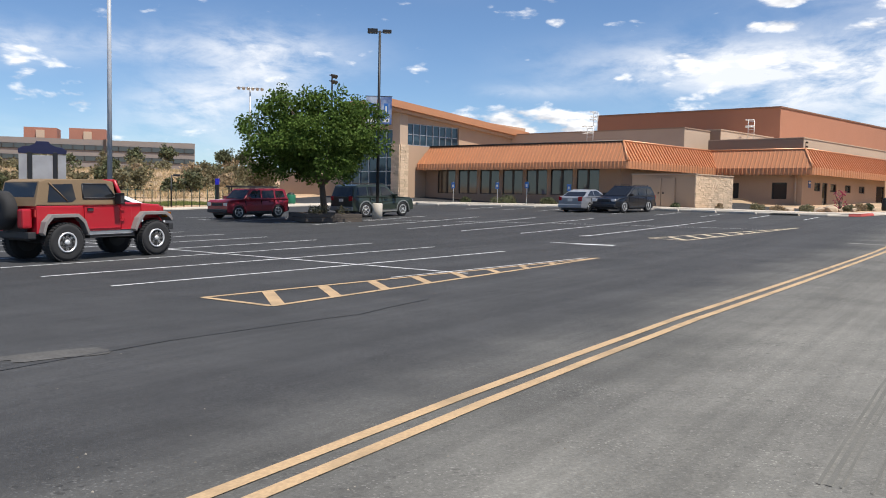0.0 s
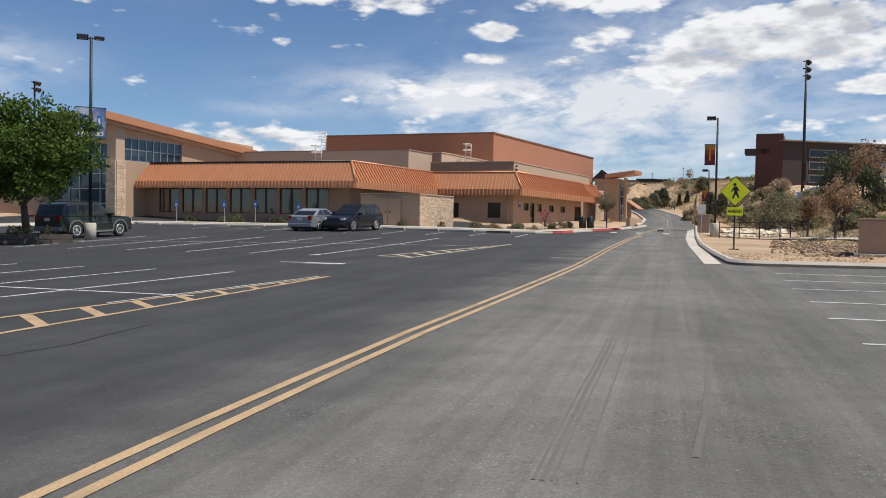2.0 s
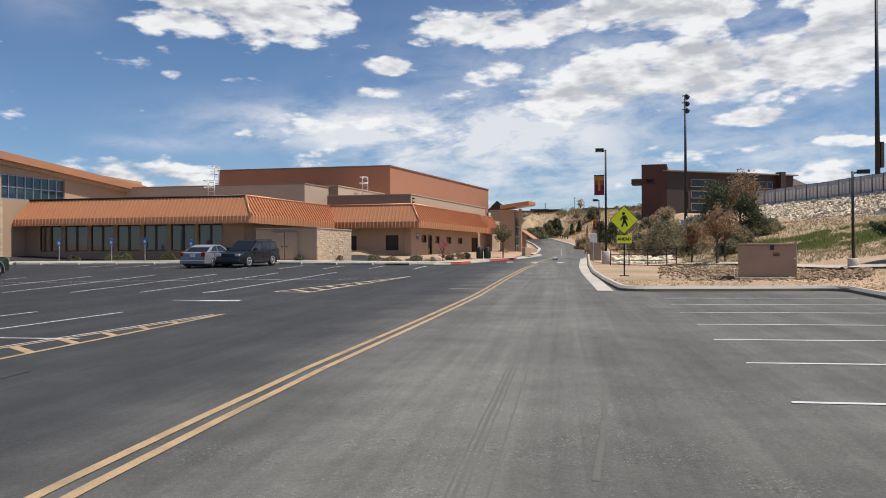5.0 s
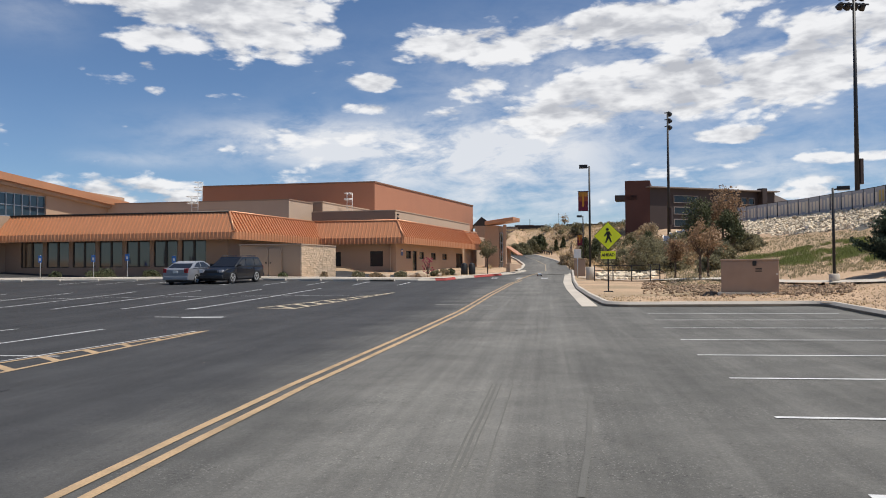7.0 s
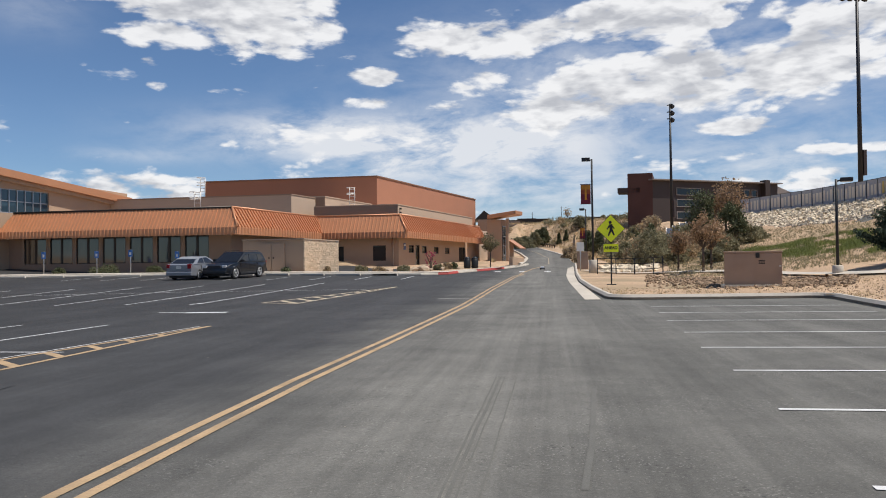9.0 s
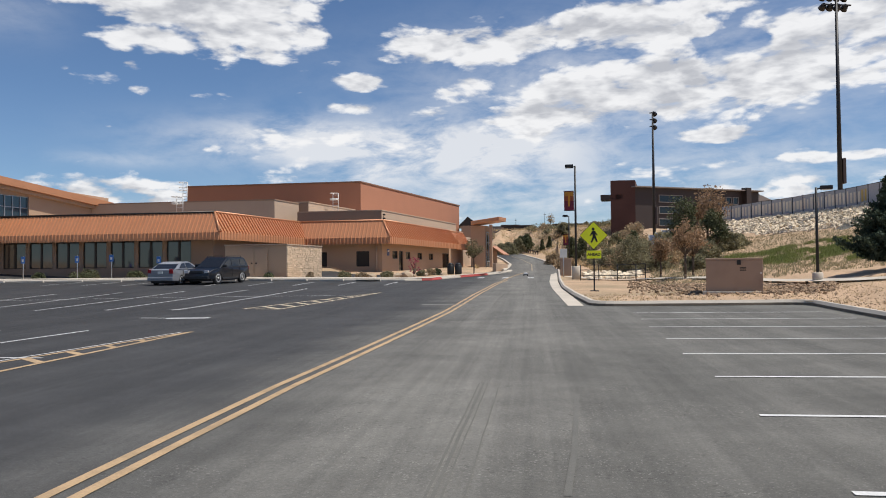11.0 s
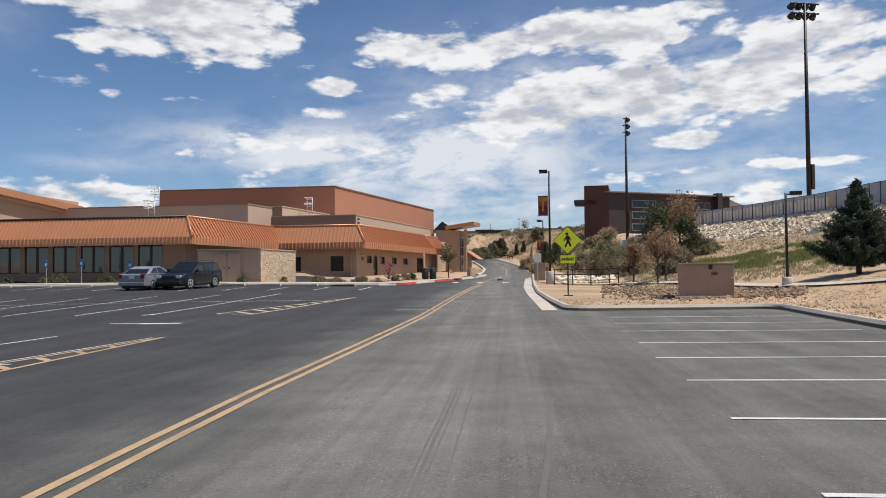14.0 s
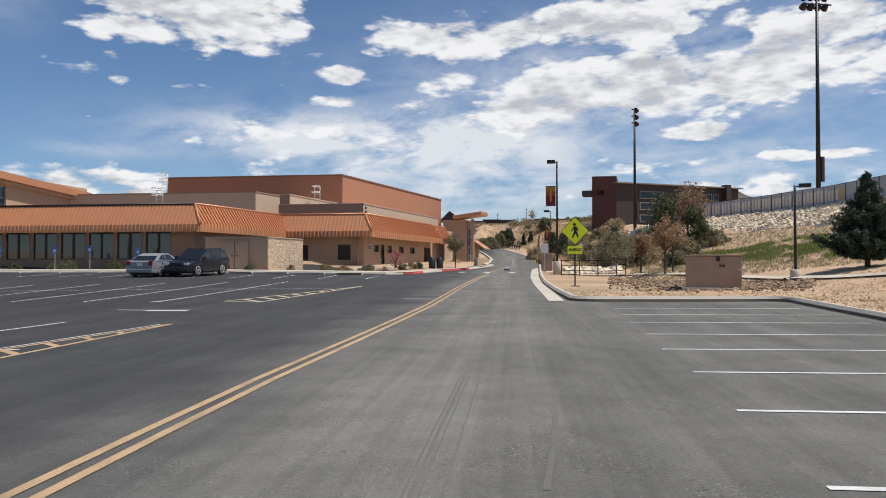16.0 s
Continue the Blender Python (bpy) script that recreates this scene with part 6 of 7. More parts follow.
for i in range(TIERS):
    u = i / (TIERS - 1)
    h = 0.40 + 3.25 * u
    reach = 1.95 * (1 - u) ** 0.92 * min(1.0, 0.72 + 2.2 * u) + 0.05
    for k in range(max(3, round(8 * (1 - u) + 2))):
        a = i * 2.4 + k * 6.283 / max(3, round(8 * (1 - u) + 2)) + rng.random() * 0.6
        lobe = 0.90 + 0.55 * noise.noise((math.cos(a) * 1.4, math.sin(a) * 1.4, h * 1.3))
        r = reach * lobe * (0.5 + 0.62 * rng.random())
        dip = -0.12 * r + 0.22 * r * r
        tip = (r * math.cos(a), r * math.sin(a), h + dip + 0.10 * rng.random())
        if k % 2 == 0:
            tube(bm, (0, 0, h), tip, 0.02, 0.005, 5)
        steps = max(2, int(r / 0.17))
        for q in range(steps):
            w = 0.25 + 0.75 * (q + 1) / steps
            pts.append((tip[0] * w, tip[1] * w, h + (tip[2] - h) * w * w))
part("trunk", bm, BARK, conifer)
leaf_part("needles", pts, 0.13, 26, 0.085, NEEDLE, conifer, rng, "", -0.5)


def dry_tree(turn, d, h, ra, label, seed, mat=DRY_LEAF, per=26):
    p = bearing(turn, d)
    return broad_tree("tree", p.x, p.y, label, h, (ra, h * 0.36, h * 0.66), 0.03 + 0.010 * h, 64, per, 0.10, mat, seed, 0.26, group="slope trees", droop=0.8, shell=0.25)


dry_tree(44.25, 44, 3.3, 0.95, "young tree with drooping dry orange leaves", 51)
dry_tree(44.75, 45.5, 2.9, 0.9, "young tree with drooping dry orange leaves", 52)
dry_tree(42.65, 48, 2.4, 0.55, "small dry orange sapling", 53)
broad_tree("tree", *bearing(45.7, 72), "bare tan spring tree before a brick building", 5.2, (1.7, 1.9, 3.6), 0.11, 90, 26, 0.16, DRY_LEAF, 54, 0.5, group="slope trees")
broad_tree("tree", *bearing(44.15, 70), "dark cedar on the slope", 5.5, (1.35, 2.4, 3.0), 0.12, 110, 36, 0.15, JUNIPER, 55, 0.5, group="slope trees")
broad_tree("tree", *bearing(46.2, 66), "dark green cedar on the slope", 3.6, (1.15, 1.6, 2.0), 0.10, 90, 36, 0.15, JUNIPER, 56, 0.45, group="slope trees")
for i, (turn, d, ra, h, mat, lab) in enumerate((
        (40.9, 62, 1.7, 2.7, SAGE, "grey-brown willow brush by the wash"), (41.6, 66, 1.6, 2.4, SAGE, "grey-brown willow brush by the wash"), (40.2, 68, 1.4, 2.3, TAN_LEAF, "bare tan brush by the wash"),
        (42.4, 60, 1.2, 1.9, SAGE, "grey-brown willow brush by the wash"), (43.2, 64, 1.3, 2.0, TAN_LEAF, "bare tan brush by the wash"), (39.4, 74, 1.2, 2.0, SAGE, "grey-brown willow brush by the wash"), (41.0, 80, 1.6, 4.2, TAN_LEAF, "bare tan brush by the wash"),
        (40.05, 84, 1.0, 2.9, JUNIPER, "dark juniper bush on the hill"), (40.9, 78, 1.1, 3.4, JUNIPER, "dark juniper bush on the hill"), (43.0, 74, 1.5, 2.6, SAGE, "grey-brown willow brush by the wash"), (47.0, 70, 1.3, 1.4, SAGE, "low sage bush under the rocks"), (47.7, 74, 0.9, 1.0, SAGE, "low sage bush under the rocks"),
        (45.6, 58, 1.2, 1.5, SAGE, "low sage bush on the slope"), (44.9, 52, 0.9, 0.9, SAGE, "low sage bush on the slope"), (36.7, 120, 1.6, 3.4, JUNIPER, "dark juniper bush on the hill"), (37.4, 115, 1.5, 3.3, JUNIPER, "dark juniper bush on the hill"), (35.2, 165, 0.6, 2.4, JUNIPER, "small upright dark evergreen tree"), (34.7, 165, 0.55, 2.4, JUNIPER, "small upright dark evergreen tree"),
        (33.6, 172, 1.9, 3.9, JUNIPER, "grey scrubby trees beside the road"), (33.0, 170, 1.7, 3.2, SAGE, "grey scrubby trees beside the road"), (33.3, 176, 1.6, 3.6, JUNIPER, "grey scrubby trees beside the road"), (32.4, 168, 2.2, 2.4, SAGE, "grey scrubby trees beside the road"), (31.9, 166, 2.0, 2.2, SAGE, "grey scrubby trees beside the road"), (36.2, 172, 1.6, 2.4, SAGE, "grey scrubby trees beside the road"), (35.6, 110, 1.5, 1.5, TAN_LEAF, "dry tan scrub beside the road"), (36.3, 90, 1.2, 1.2, TAN_LEAF, "dry tan scrub beside the road"))):
    p = bearing(turn, d)
    shrub("shrub", p.x, p.y, lab, ra, h, 70, 46, 0.075 + 0.0010 * d, mat, 200 + i, cone=mat is JUNIPER and (h > 2.8 or "upright" in lab) and "scrubby" not in lab)

# planting before the building
for i, (turn, d, ra, h, mat) in enumerate(((18.6, 60, 0.3, 0.45, TAN_LEAF), (20.9, 58.8, 0.55, 0.5, SAGE), (15.8, 60.4, 0.4, 0.35, JUNIPER), (26.3, 60, 0.4, 0.4, SAGE), (26.9, 61, 0.4, 0.5, TAN_LEAF), (27.4, 61.5, 0.35, 0.45, JUNIPER), (4.3, 66.5, 1.3, 0.6, JUNIPER), (7.2, 65.5, 0.8, 0.55, JUNIPER), (9.2, 64.5, 1.2, 0.6, JUNIPER), (1.6, 67.5, 0.5, 0.5, JUNIPER), (22.2, 59, 0.5, 0.4, TAN_LEAF), (23.9, 60, 0.6, 0.45, SAGE))):
    p = bearing(turn, d)
    shrub("shrub", p.x, p.y, "low clipped shrub in the planting strip", ra, h, 44, 60, 0.085, mat, 300 + i)
rng = random.Random(404)
for i in range(110):
    turn, d = rng.uniform(30.5, 41.5), rng.uniform(92, 204)
    p = bearing(turn, d)
    if road_gap(p.x, p.y) > 6.5:
        shrub("shrub", p.x, p.y, rng.choice(("dry tan brush on the hillside", "grey-green brush on the hillside")), rng.uniform(1.0, 2.4), rng.uniform(0.6, 1.5), 26, 14, 0.26, rng.choice((TAN_LEAF, SAGE, SAGE, OLIVE)), 500 + i, group="hillside brush")
p = bearing(25.8, 65)
shrub("shrub", p.x, p.y, "sparse pink-leaved shrub against the wall", 0.62, 1.6, 24, 12, 0.10, PINK_LEAF, 330, spread=0.12)
p = bearing(29.95, 70)
broad_tree("tree", p.x, p.y, "young yellow-green tree by the porch", 3, (0.9, 0.9, 2.1), 0.05, 40, 30, 0.12, OLIVE, 331, 0.3)

# stones
ROCK = material("pale_riprap", (0.66, 0.56, 0.415), 0.95, 0, 3, 0.25, 25, 0.2, 0.5, per_piece=0.35)
ROCK_STUFF = material("pale_riprap_small", (0.62, 0.525, 0.39), 0.95, 0, 3, 0.25, 25, 0.2, 0.5, per_island=0.4)
RUBBLE = material("brown_rubble", (0.26, 0.18, 0.115), 0.95, 0, 3, 0.25, 25, 0.2, 0.5, per_island=0.45)


def stone_mesh(rng, mat):
    bm = bmesh.new()
    bmesh.ops.create_icosphere(bm, subdivisions=1, radius=0.5)
    for v in bm.verts:
        v.co *= rng.uniform(0.7, 1.25)
        v.co.z *= 0.72
    me = bpy.data.meshes.new("rock")
    bm.to_mesh(me)
    bm.free()
    me.materials.append(mat)
    return me


def stone_scatter(name, places, mat, label, seed):
    """Many small stones as one sheet of real geometry. places: (x, y, size)."""
    rng = random.Random(seed)
    shapes = []
    for _ in range(6):
        me = stone_mesh(rng, mat)
        shapes.append(([v.co.copy() for v in me.vertices], [tuple(p.vertices) for p in me.polygons]))
        bpy.data.meshes.remove(me)
    verts, faces = [], []
    for x, y, s in places:
        vs, fs = rng.choice(shapes)
        m = pose(x, y, stand(x, y) + s * 0.12, rng.uniform(-40, 40), rng.uniform(-40, 40), rng.uniform(0, 360)) @ Matrix.Scale(s, 4)
        o = len(verts)
        verts += [tuple(m @ v) for v in vs]
        faces += [tuple(i + o for i in f) for f in fs]
    return tagged(new(name, raw_mesh(name, verts, faces, mat)), label, "stones", kind="stuff")


rng = random.Random(12)
slope = thing("rock_bank", pose(0, 0, 0), "bank of pale loose rocks below a fence", "rocks")
shapes = [stone_mesh(rng, ROCK) for _ in range(8)]
for i in range(300):
    turn = rng.uniform(46.9, 55.2)
    e = rng.uniform(0.93, 0.995)
    p = bearing(turn, crest(turn) * e)
    s = rng.uniform(0.32, 0.78)
    piece("rock", rng.choice(shapes), slope, pose(p.x, p.y, stand(p.x, p.y) + 0.12 * s, rng.uniform(-50, 50), rng.uniform(-50, 50), rng.uniform(0, 360)) @ Matrix.Diagonal((s, s * 0.8, s * 0.7, 1)))
places = []
for i in range(4600):
    turn = rng.uniform(46.6, 66)
    p = bearing(turn, crest(turn) * (0.925 + 0.073 * rng.random()))
    places.append((p.x, p.y, rng.uniform(0.2, 0.52)))
stone_scatter("loose_rocks", places, ROCK_STUFF, "pale loose rocks filling the bank", 1)
places = []
for i in range(3000):
    turn = min(53.5, max(40.5, rng.gauss(47.0, 3.6)))
    if turn in (53.5, 40.5):
        continue
    mid = 34.2 + 4.0 * max(0.0, (46.5 - turn) / 5) * 1.5 - 1.2 * smooth(48, 52, turn)
    p = bearing(turn, mid + rng.gauss(0, 1.0 + 0.35 * max(0.0, 47 - turn)))
    places.append((p.x, p.y, rng.uniform(0.06, 0.20)))
stone_scatter("rubble", places, RUBBLE, "brown rubble in the drainage swale", 2)
places = []
for i in range(260):
    turn, d = rng.uniform(37.6, 41.3), rng.uniform(52, 66)
    p = bearing(turn, d)
    places.append((p.x, p.y, rng.uniform(0.25, 0.6)))
stone_scatter("wash_stones", places, ROCK_STUFF, "pale stones lining the wash", 3)
places = []
for i in range(2600):
    turn, d = (rng.uniform(37.2, 60), rng.uniform(27, 33)) if rng.random() < 0.16 else (rng.uniform(49, 62), rng.uniform(20, 34))
    if d > lerp_table(turn, EDGE) + 0.4:
        p = bearing(turn, d)
        places.append((p.x, p.y, rng.uniform(0.018, 0.065)))
stone_scatter("gravel", places, material("tan_gravel", (0.37, 0.27, 0.175), 0.95, 0, 3, 0.25, 25, 0.2, 0.4, per_island=0.45), "scattered gravel on bare dirt", 4)
boulder_mat = material("tan_boulder", (0.40, 0.31, 0.22), 0.95, 0, 2, 0.2, 25, 0.2, 0.5)
for turn, d, s in ((22.9, 59.2, 0.9), (24.6, 58.6, 0.8), (25.3, 58.8, 0.95), (25.8, 59.4, 0.5), (26.6, 59.6, 0.6), (27.7, 61, 0.4)):
    p = bearing(turn, d)
    b = new("boulder", stone_mesh(rng, boulder_mat))
    b.matrix_basis = pose(p.x, p.y, stand(p.x, p.y) + 0.15 * s, 0, 0, rng.uniform(0, 180)) @ Matrix.Diagonal((s, s * 0.8, s * 0.8, 1))
    tagged(b, "tan boulder in the planting strip", "boulder", "boulders")


def tufts(name, places, h, mat, label, seed, per=7):
    """Grass tufts of thin upright blades."""
    rng = np.random.default_rng(seed)
    verts, faces = [], []
    for x, y in places:
        z = stand(x, y)
        for _ in range(per):
            a, hh = rng.random() * 6.283, h * (0.5 + 0.8 * rng.random())
            bx, by = x + rng.normal() * h * 0.4, y + rng.normal() * h * 0.4
            w = h * 0.10
            o = len(verts)
            verts += [(bx - w * math.cos(a), by - w * math.sin(a), z - 0.03), (bx + w * math.cos(a), by + w * math.sin(a), z - 0.03), (bx + rng.normal() * hh * 0.35, by + rng.normal() * hh * 0.35, z + hh)]
            faces.append((o, o + 1, o + 2))
    return tagged(new(name, raw_mesh(name, verts, faces, mat)), label, "grass", kind="stuff")


rng = random.Random(31)
places = []
while len(places) < 4200:
    turn, d = rng.uniform(46, 58), rng.uniform(46, 66)
    if 1.6 * noise.noise((turn * 0.55, d * 0.22, 7.0)) + 0.16 + 0.9 * noise.noise((turn * 2.0, d * 0.8, 2.0)) - abs(d - 55) * 0.03 > 0:
        p = bearing(turn, d)
        places.append((p.x, p.y))
tufts("green_grass", places, 0.22, GRASS, "patchy green grass on the slope", 5)
places = []
while len(places) < 9000:
    turn, d = rng.uniform(42, 59), rng.uniform(34, 92)
    if 39.5 < d < crest(turn) * 0.92:
        p = bearing(turn, d)
        places.append((p.x, p.y))
tufts("dry_grass", places, 0.14, SLOPE_STRAW, "dry straw grass on the slope", 6, 6)
places = [tuple(bearing(rng.uniform(30, 41), rng.uniform(70, 205))) for _ in range(10500)]
places = [p for p in places if road_gap(*p) > 6]
places += [tuple(bearing(rng.uniform(-33, -11.5), rng.uniform(76, 180))) for _ in range(7000)]
tufts("field_grass", places, 0.42, STRAW, "tall dry straw grass on the fields", 7, 5)
places = []
while len(places) < 800:
    turn, d = rng.uniform(37.5, 60), rng.uniform(22, 34)
    if d > lerp_table(turn, EDGE) + 0.5 and noise.noise((turn * 0.5, d * 0.5, 1.0)) > -0.05:
        places.append(tuple(bearing(turn, d)))
tufts("verge_weeds", places, 0.075, STRAW, "sparse dry weeds on the bare verge", 9, 6)
places = [tuple(bearing(rng.uniform(-22.5, -13.2), rng.uniform(63, 71))) for _ in range(3000)]
tufts("lawn", places, 0.16, GRASS, "strip of watered green lawn", 8, 6)

# ---- lamps, signs, fences and far buildings ----
SIGN_YELLOW = material("sign_yellow", (0.88, 0.94, 0.02), 0.45, 0, 2, 0.05, 40, 0.04, 0.0)
SIGN_BLACK = material("sign_black", (0.012, 0.012, 0.012), 0.5)
BLUE_SIGN = material("sign_blue", (0.03, 0.14, 0.42), 0.45, 0, 2, 0.05, 40, 0.04, 0.0)
BLUE_CLOTH = material("blue_banner", (0.06, 0.12, 0.30), 0.8, 0, 1.6, 0.5, 20, 0.2, 0.1, (0.40, 0.46, 0.56), 1.5, 0.9)
PALE_CLOTH = material("pale_blue_banner", (0.42, 0.47, 0.56), 0.8, 0, 1.6, 0.3, 20, 0.2, 0.1, (0.10, 0.16, 0.34), 1.5, 0.8)
RED_CLOTH = material("maroon_banner", (0.16, 0.02, 0.04), 0.8, 0, 1.6, 0.3, 20, 0.1, 0.1)
GOLD = material("gold_print", (0.60, 0.26, 0.03), 0.8, 0, 1.6, 0.2, 20, 0.1, 0.1)
ORANGE_PRINT = material("orange_print", (0.50, 0.22, 0.03), 0.8, 0, 1.6, 0.2, 20, 0.1, 0.1)
RUST_PRINT = material("rust_print", (0.32, 0.08, 0.03), 0.8, 0, 1.6, 0.2, 20, 0.1, 0.1)
BOX_TAN = material("tan_cabinet_paint", (0.35, 0.24, 0.17), 0.6, 0, 1.2, 0.08, 60, 0.06, 0.05, (0.22, 0.14, 0.10), 0.8, 0.5)
BRICK_DARK = material("dark_brick", (0.090, 0.040, 0.032), 0.9, 0, 0.4, 0.10, 6, 0.14, 0.2)
PANEL_DARK = material("dark_grey_panel", (0.050, 0.035, 0.031), 0.6, 0.2, 0.4, 0.10, 6, 0.10, 0.05)
PANEL_GREY = material("grey_concrete_band", (0.23, 0.20, 0.185), 0.8, 0, 0.2, 0.08, 3, 0.06, 0.1)
RED_BLOCK = material("red_block", (0.34, 0.15, 0.105), 0.9, 0, 0.3, 0.08, 3, 0.06, 0.1)
LIGHT_LENS = material("lamp_lens", (0.55, 0.55, 0.52), 0.3)


def lamp_post(x, y, height, label, arms, base_h=0.8, base_r=0.28, thick=0.065, banners=(), pole_mat=None):
    """A pole on a concrete foot with flat lamp heads. arms: compass turns; banners: (turn, z low, z high, width, material)."""
    z = stand(x, y)
    t = thing("street_lamp", pose(x, y, z - 0.02), label, "street lamp", "street lamps")
    if base_h:
        bm = bmesh.new()
        lathe(bm, ((base_r, -0.1), (base_r, base_h - 0.04), (base_r - 0.04, base_h)), 20)
        bm.transform(Matrix.Rotation(radians(90), 4, "X"))
        part("concrete_foot", bm, CONCRETE, t, "round concrete foot")
    part("pole", new_tube((0, 0, base_h - 0.02), (0, 0, height), thick, thick * 0.75, 12), pole_mat or DARK_METAL, t)
    for a in arms:
        d = bearing(a, 1)
        part("arm", new_tube((0, 0, height - 0.08), (d.x * 0.2, d.y * 0.2, height - 0.04), 0.03, n=8), DARK_METAL, t)
        m = frame2(d * 0.14, d)
        head = part("lamp_head", new_box((0, -0.16, height - 0.10), (0.46, 0.16, height + 0.05), 0.03, m), DARK_METAL, t)
        part("lens", new_box((0.08, -0.12, height - 0.112), (0.40, 0.12, height - 0.101), 0, m), LIGHT_LENS, head)
    for a, z0, z1, w, mat in banners:
        d = bearing(a, 1)
        m = frame2(d * 0.09, d)
        cloth = part("banner", new_box((0, -0.008, z0), (w, 0.008, z1), 0, m), mat, t, "printed cloth banner with plain shapes")
        for zz in (z0, z1):
            part("banner_rod", new_tube((0, 0, zz), (d.x * (w + 0.12), d.y * (w + 0.12), zz), 0.018, n=6), DARK_METAL, t)
        red_prints = ((0.05, 0.95, 0.74, 0.96, ORANGE_PRINT), (0.05, 0.95, 0.50, 0.74, RUST_PRINT), (0.40, 0.60, 0.22, 0.88, GOLD))
        blue_prints = ((0.2, 0.8, 0.08, 0.2, WHITE_METAL), (0.3, 0.7, 0.3, 0.75, BLUE_SIGN), (0.42, 0.58, 0.4, 0.65, WHITE_METAL))
        for k, (s0, s1, q0, q1, pm) in enumerate(red_prints if mat is RED_CLOTH else blue_prints):
            part("print", new_box((w * s0, -0.010 - 0.002 * k, z0 + (z1 - z0) * q0), (w * s1, 0.010 + 0.002 * k, z0 + (z1 - z0) * q1), 0, m), pm, cloth)
    return t


zb = land(-3.43, 43.0)
lamp_post(-3.43, 43.0, 9.75, "tall dark lamp post with blue banners", (85.5, -94.5), 0.85, 0.27, 0.085, ((85.5, 4.95, 6.4, 0.58, BLUE_CLOTH), (-94.5, 4.95, 6.4, 0.58, PALE_CLOTH)))
lamp_post(31.77, 42.14, 7.25, "dark lamp post with a maroon and gold banner", (-53,), 0.85, 0.27, 0.075, ((-53, 4.4, 5.65, 0.62, RED_CLOTH),))
lamp_post(*bearing(52.33, 35.2), 3.75, "short dark lamp post beside the footpath", (142,), 0.42, 0.2, 0.06)
lamp_post(*bearing(36.55, 85), 5.6, "distant lamp post by the road", (-53,), 0.4, 0.25, 0.07, ((-53, 2.6, 3.7, 0.5, RED_CLOTH),))
p = bearing(-22.05, 36)
lamp_post(p.x, p.y, 11.5, "tall grey lamp post in the car park", (60, -120), 0.8, 0.27, 0.10, pole_mat=material("grey_pole_paint", (0.40, 0.42, 0.45), 0.5, 0.0))
lamp_post(*bearing(-18.3, 62), 2.3, "low dark path lamp", (70,), 0.0, 0.1, 0.06)


def flood_mast(turn, d, top, label, rows, wide, face, mat=DARK_METAL, lamp=1.0):
    """A tall sports mast with a rack of floodlights."""
    p = bearing(turn, d)
    z = stand(p.x, p.y)
    t = thing("floodlight_mast", pose(p.x, p.y, z - 0.1), label, "floodlight", "floodlights")
    h = top - z
    part("mast", new_tube((0, 0, 0), (0, 0, h), 0.24, 0.12, 12), mat, t)
    m = frame2((0, 0), bearing(face + 90, 1))
    for r in range(rows):
        zz = h - 0.1 - r * 0.95
        bar = part("cross_bar", new_box((-wide / 2, -0.08, zz - 0.06), (wide / 2, 0.08, zz + 0.06), 0, m), mat, t)
        n = max(1, round(wide / 0.85))
        for i in range(n):
            x = -wide / 2 + wide * (i + 0.5) / n
            bm = bmesh.new()
            tube(bm, (x, 0.12, zz + 0.05), (x, 0.62, zz - 0.22), 0.20 * lamp, 0.36 * lamp, 12)
            bm.transform(m)
            part("floodlight", bm, mat, bar)
    part("control_box", new_box((0.22, -0.2, h * 0.12), (0.55, 0.25, h * 0.12 + 2.4), 0.03, m), PANEL_DARK, t)
    return t


flood_mast(42.27, 118, 23.6, "tall sports floodlight mast seen edge on", 3, 0.9, 75)
flood_mast(53.72, 86, 27.6, "tall sports floodlight mast with a wide rack", 2, 3.0, 20)
flood_mast(-13.26, 150, 20.4, "distant pale sports floodlight mast", 1, 4.8, 160, PALE_METAL, 0.8)
flood_mast(-7.79, 140, 21.8, "distant sports floodlight mast", 2, 1.4, 120)


def letters(name, text, size, mat, parent, m):
    """Raised lettering as a mesh."""
    cu = bpy.data.curves.new(name, "FONT")
    cu.body, cu.size, cu.extrude, cu.align_x, cu.align_y = text, size, 0.002, "CENTER", "CENTER"
    cu.offset = size * 0.045
    tmp = bpy.data.objects.new(name, cu)
    scene.collection.objects.link(tmp)
    me = bpy.data.meshes.new_from_object(tmp.evaluated_get(bpy.context.evaluated_depsgraph_get()))
    bpy.data.objects.remove(tmp)
    me.materials.clear()
    me.materials.append(mat)
    ob = new(name, me)
    ob.parent = parent
    ob.matrix_basis = m
    return ob


# crossing sign
sx0, sy0 = 22.08, 28.03
sz0 = stand(sx0, sy0)
face = -Vector((sx0, sy0)).normalized()
cross_sign = thing("road_sign", frame2((sx0, sy0), Vector((-face.y, face.x)), sz0 - 0.02), "yellow-green diamond crossing sign over a small plate", "road sign")
part("post", new_box((-0.03, -0.03, -0.1), (0.03, 0.03, 3.0)), DARK_METAL, cross_sign)
part("foot_plate", new_box((-0.2, -0.12, 0.0), (0.2, 0.12, 0.05), 0.01), DARK_METAL, cross_sign)
zc = 1.44 + 35.7 * math.tan(radians(2.38)) - sz0 + 0.02
half = 0.60
bm = bmesh.new()
for s, y0, y1 in ((half, -0.045, -0.038),):
    profile(bm, ((0, zc - s), (s, zc), (0, zc + s), (-s, zc)), y0, y1)
plate = part("sign_plate", bm, SIGN_BLACK, cross_sign)
bm = bmesh.new()
s = half - 0.02
profile(bm, ((0, zc - s), (s, zc), (0, zc + s), (-s, zc)), -0.050, -0.046)
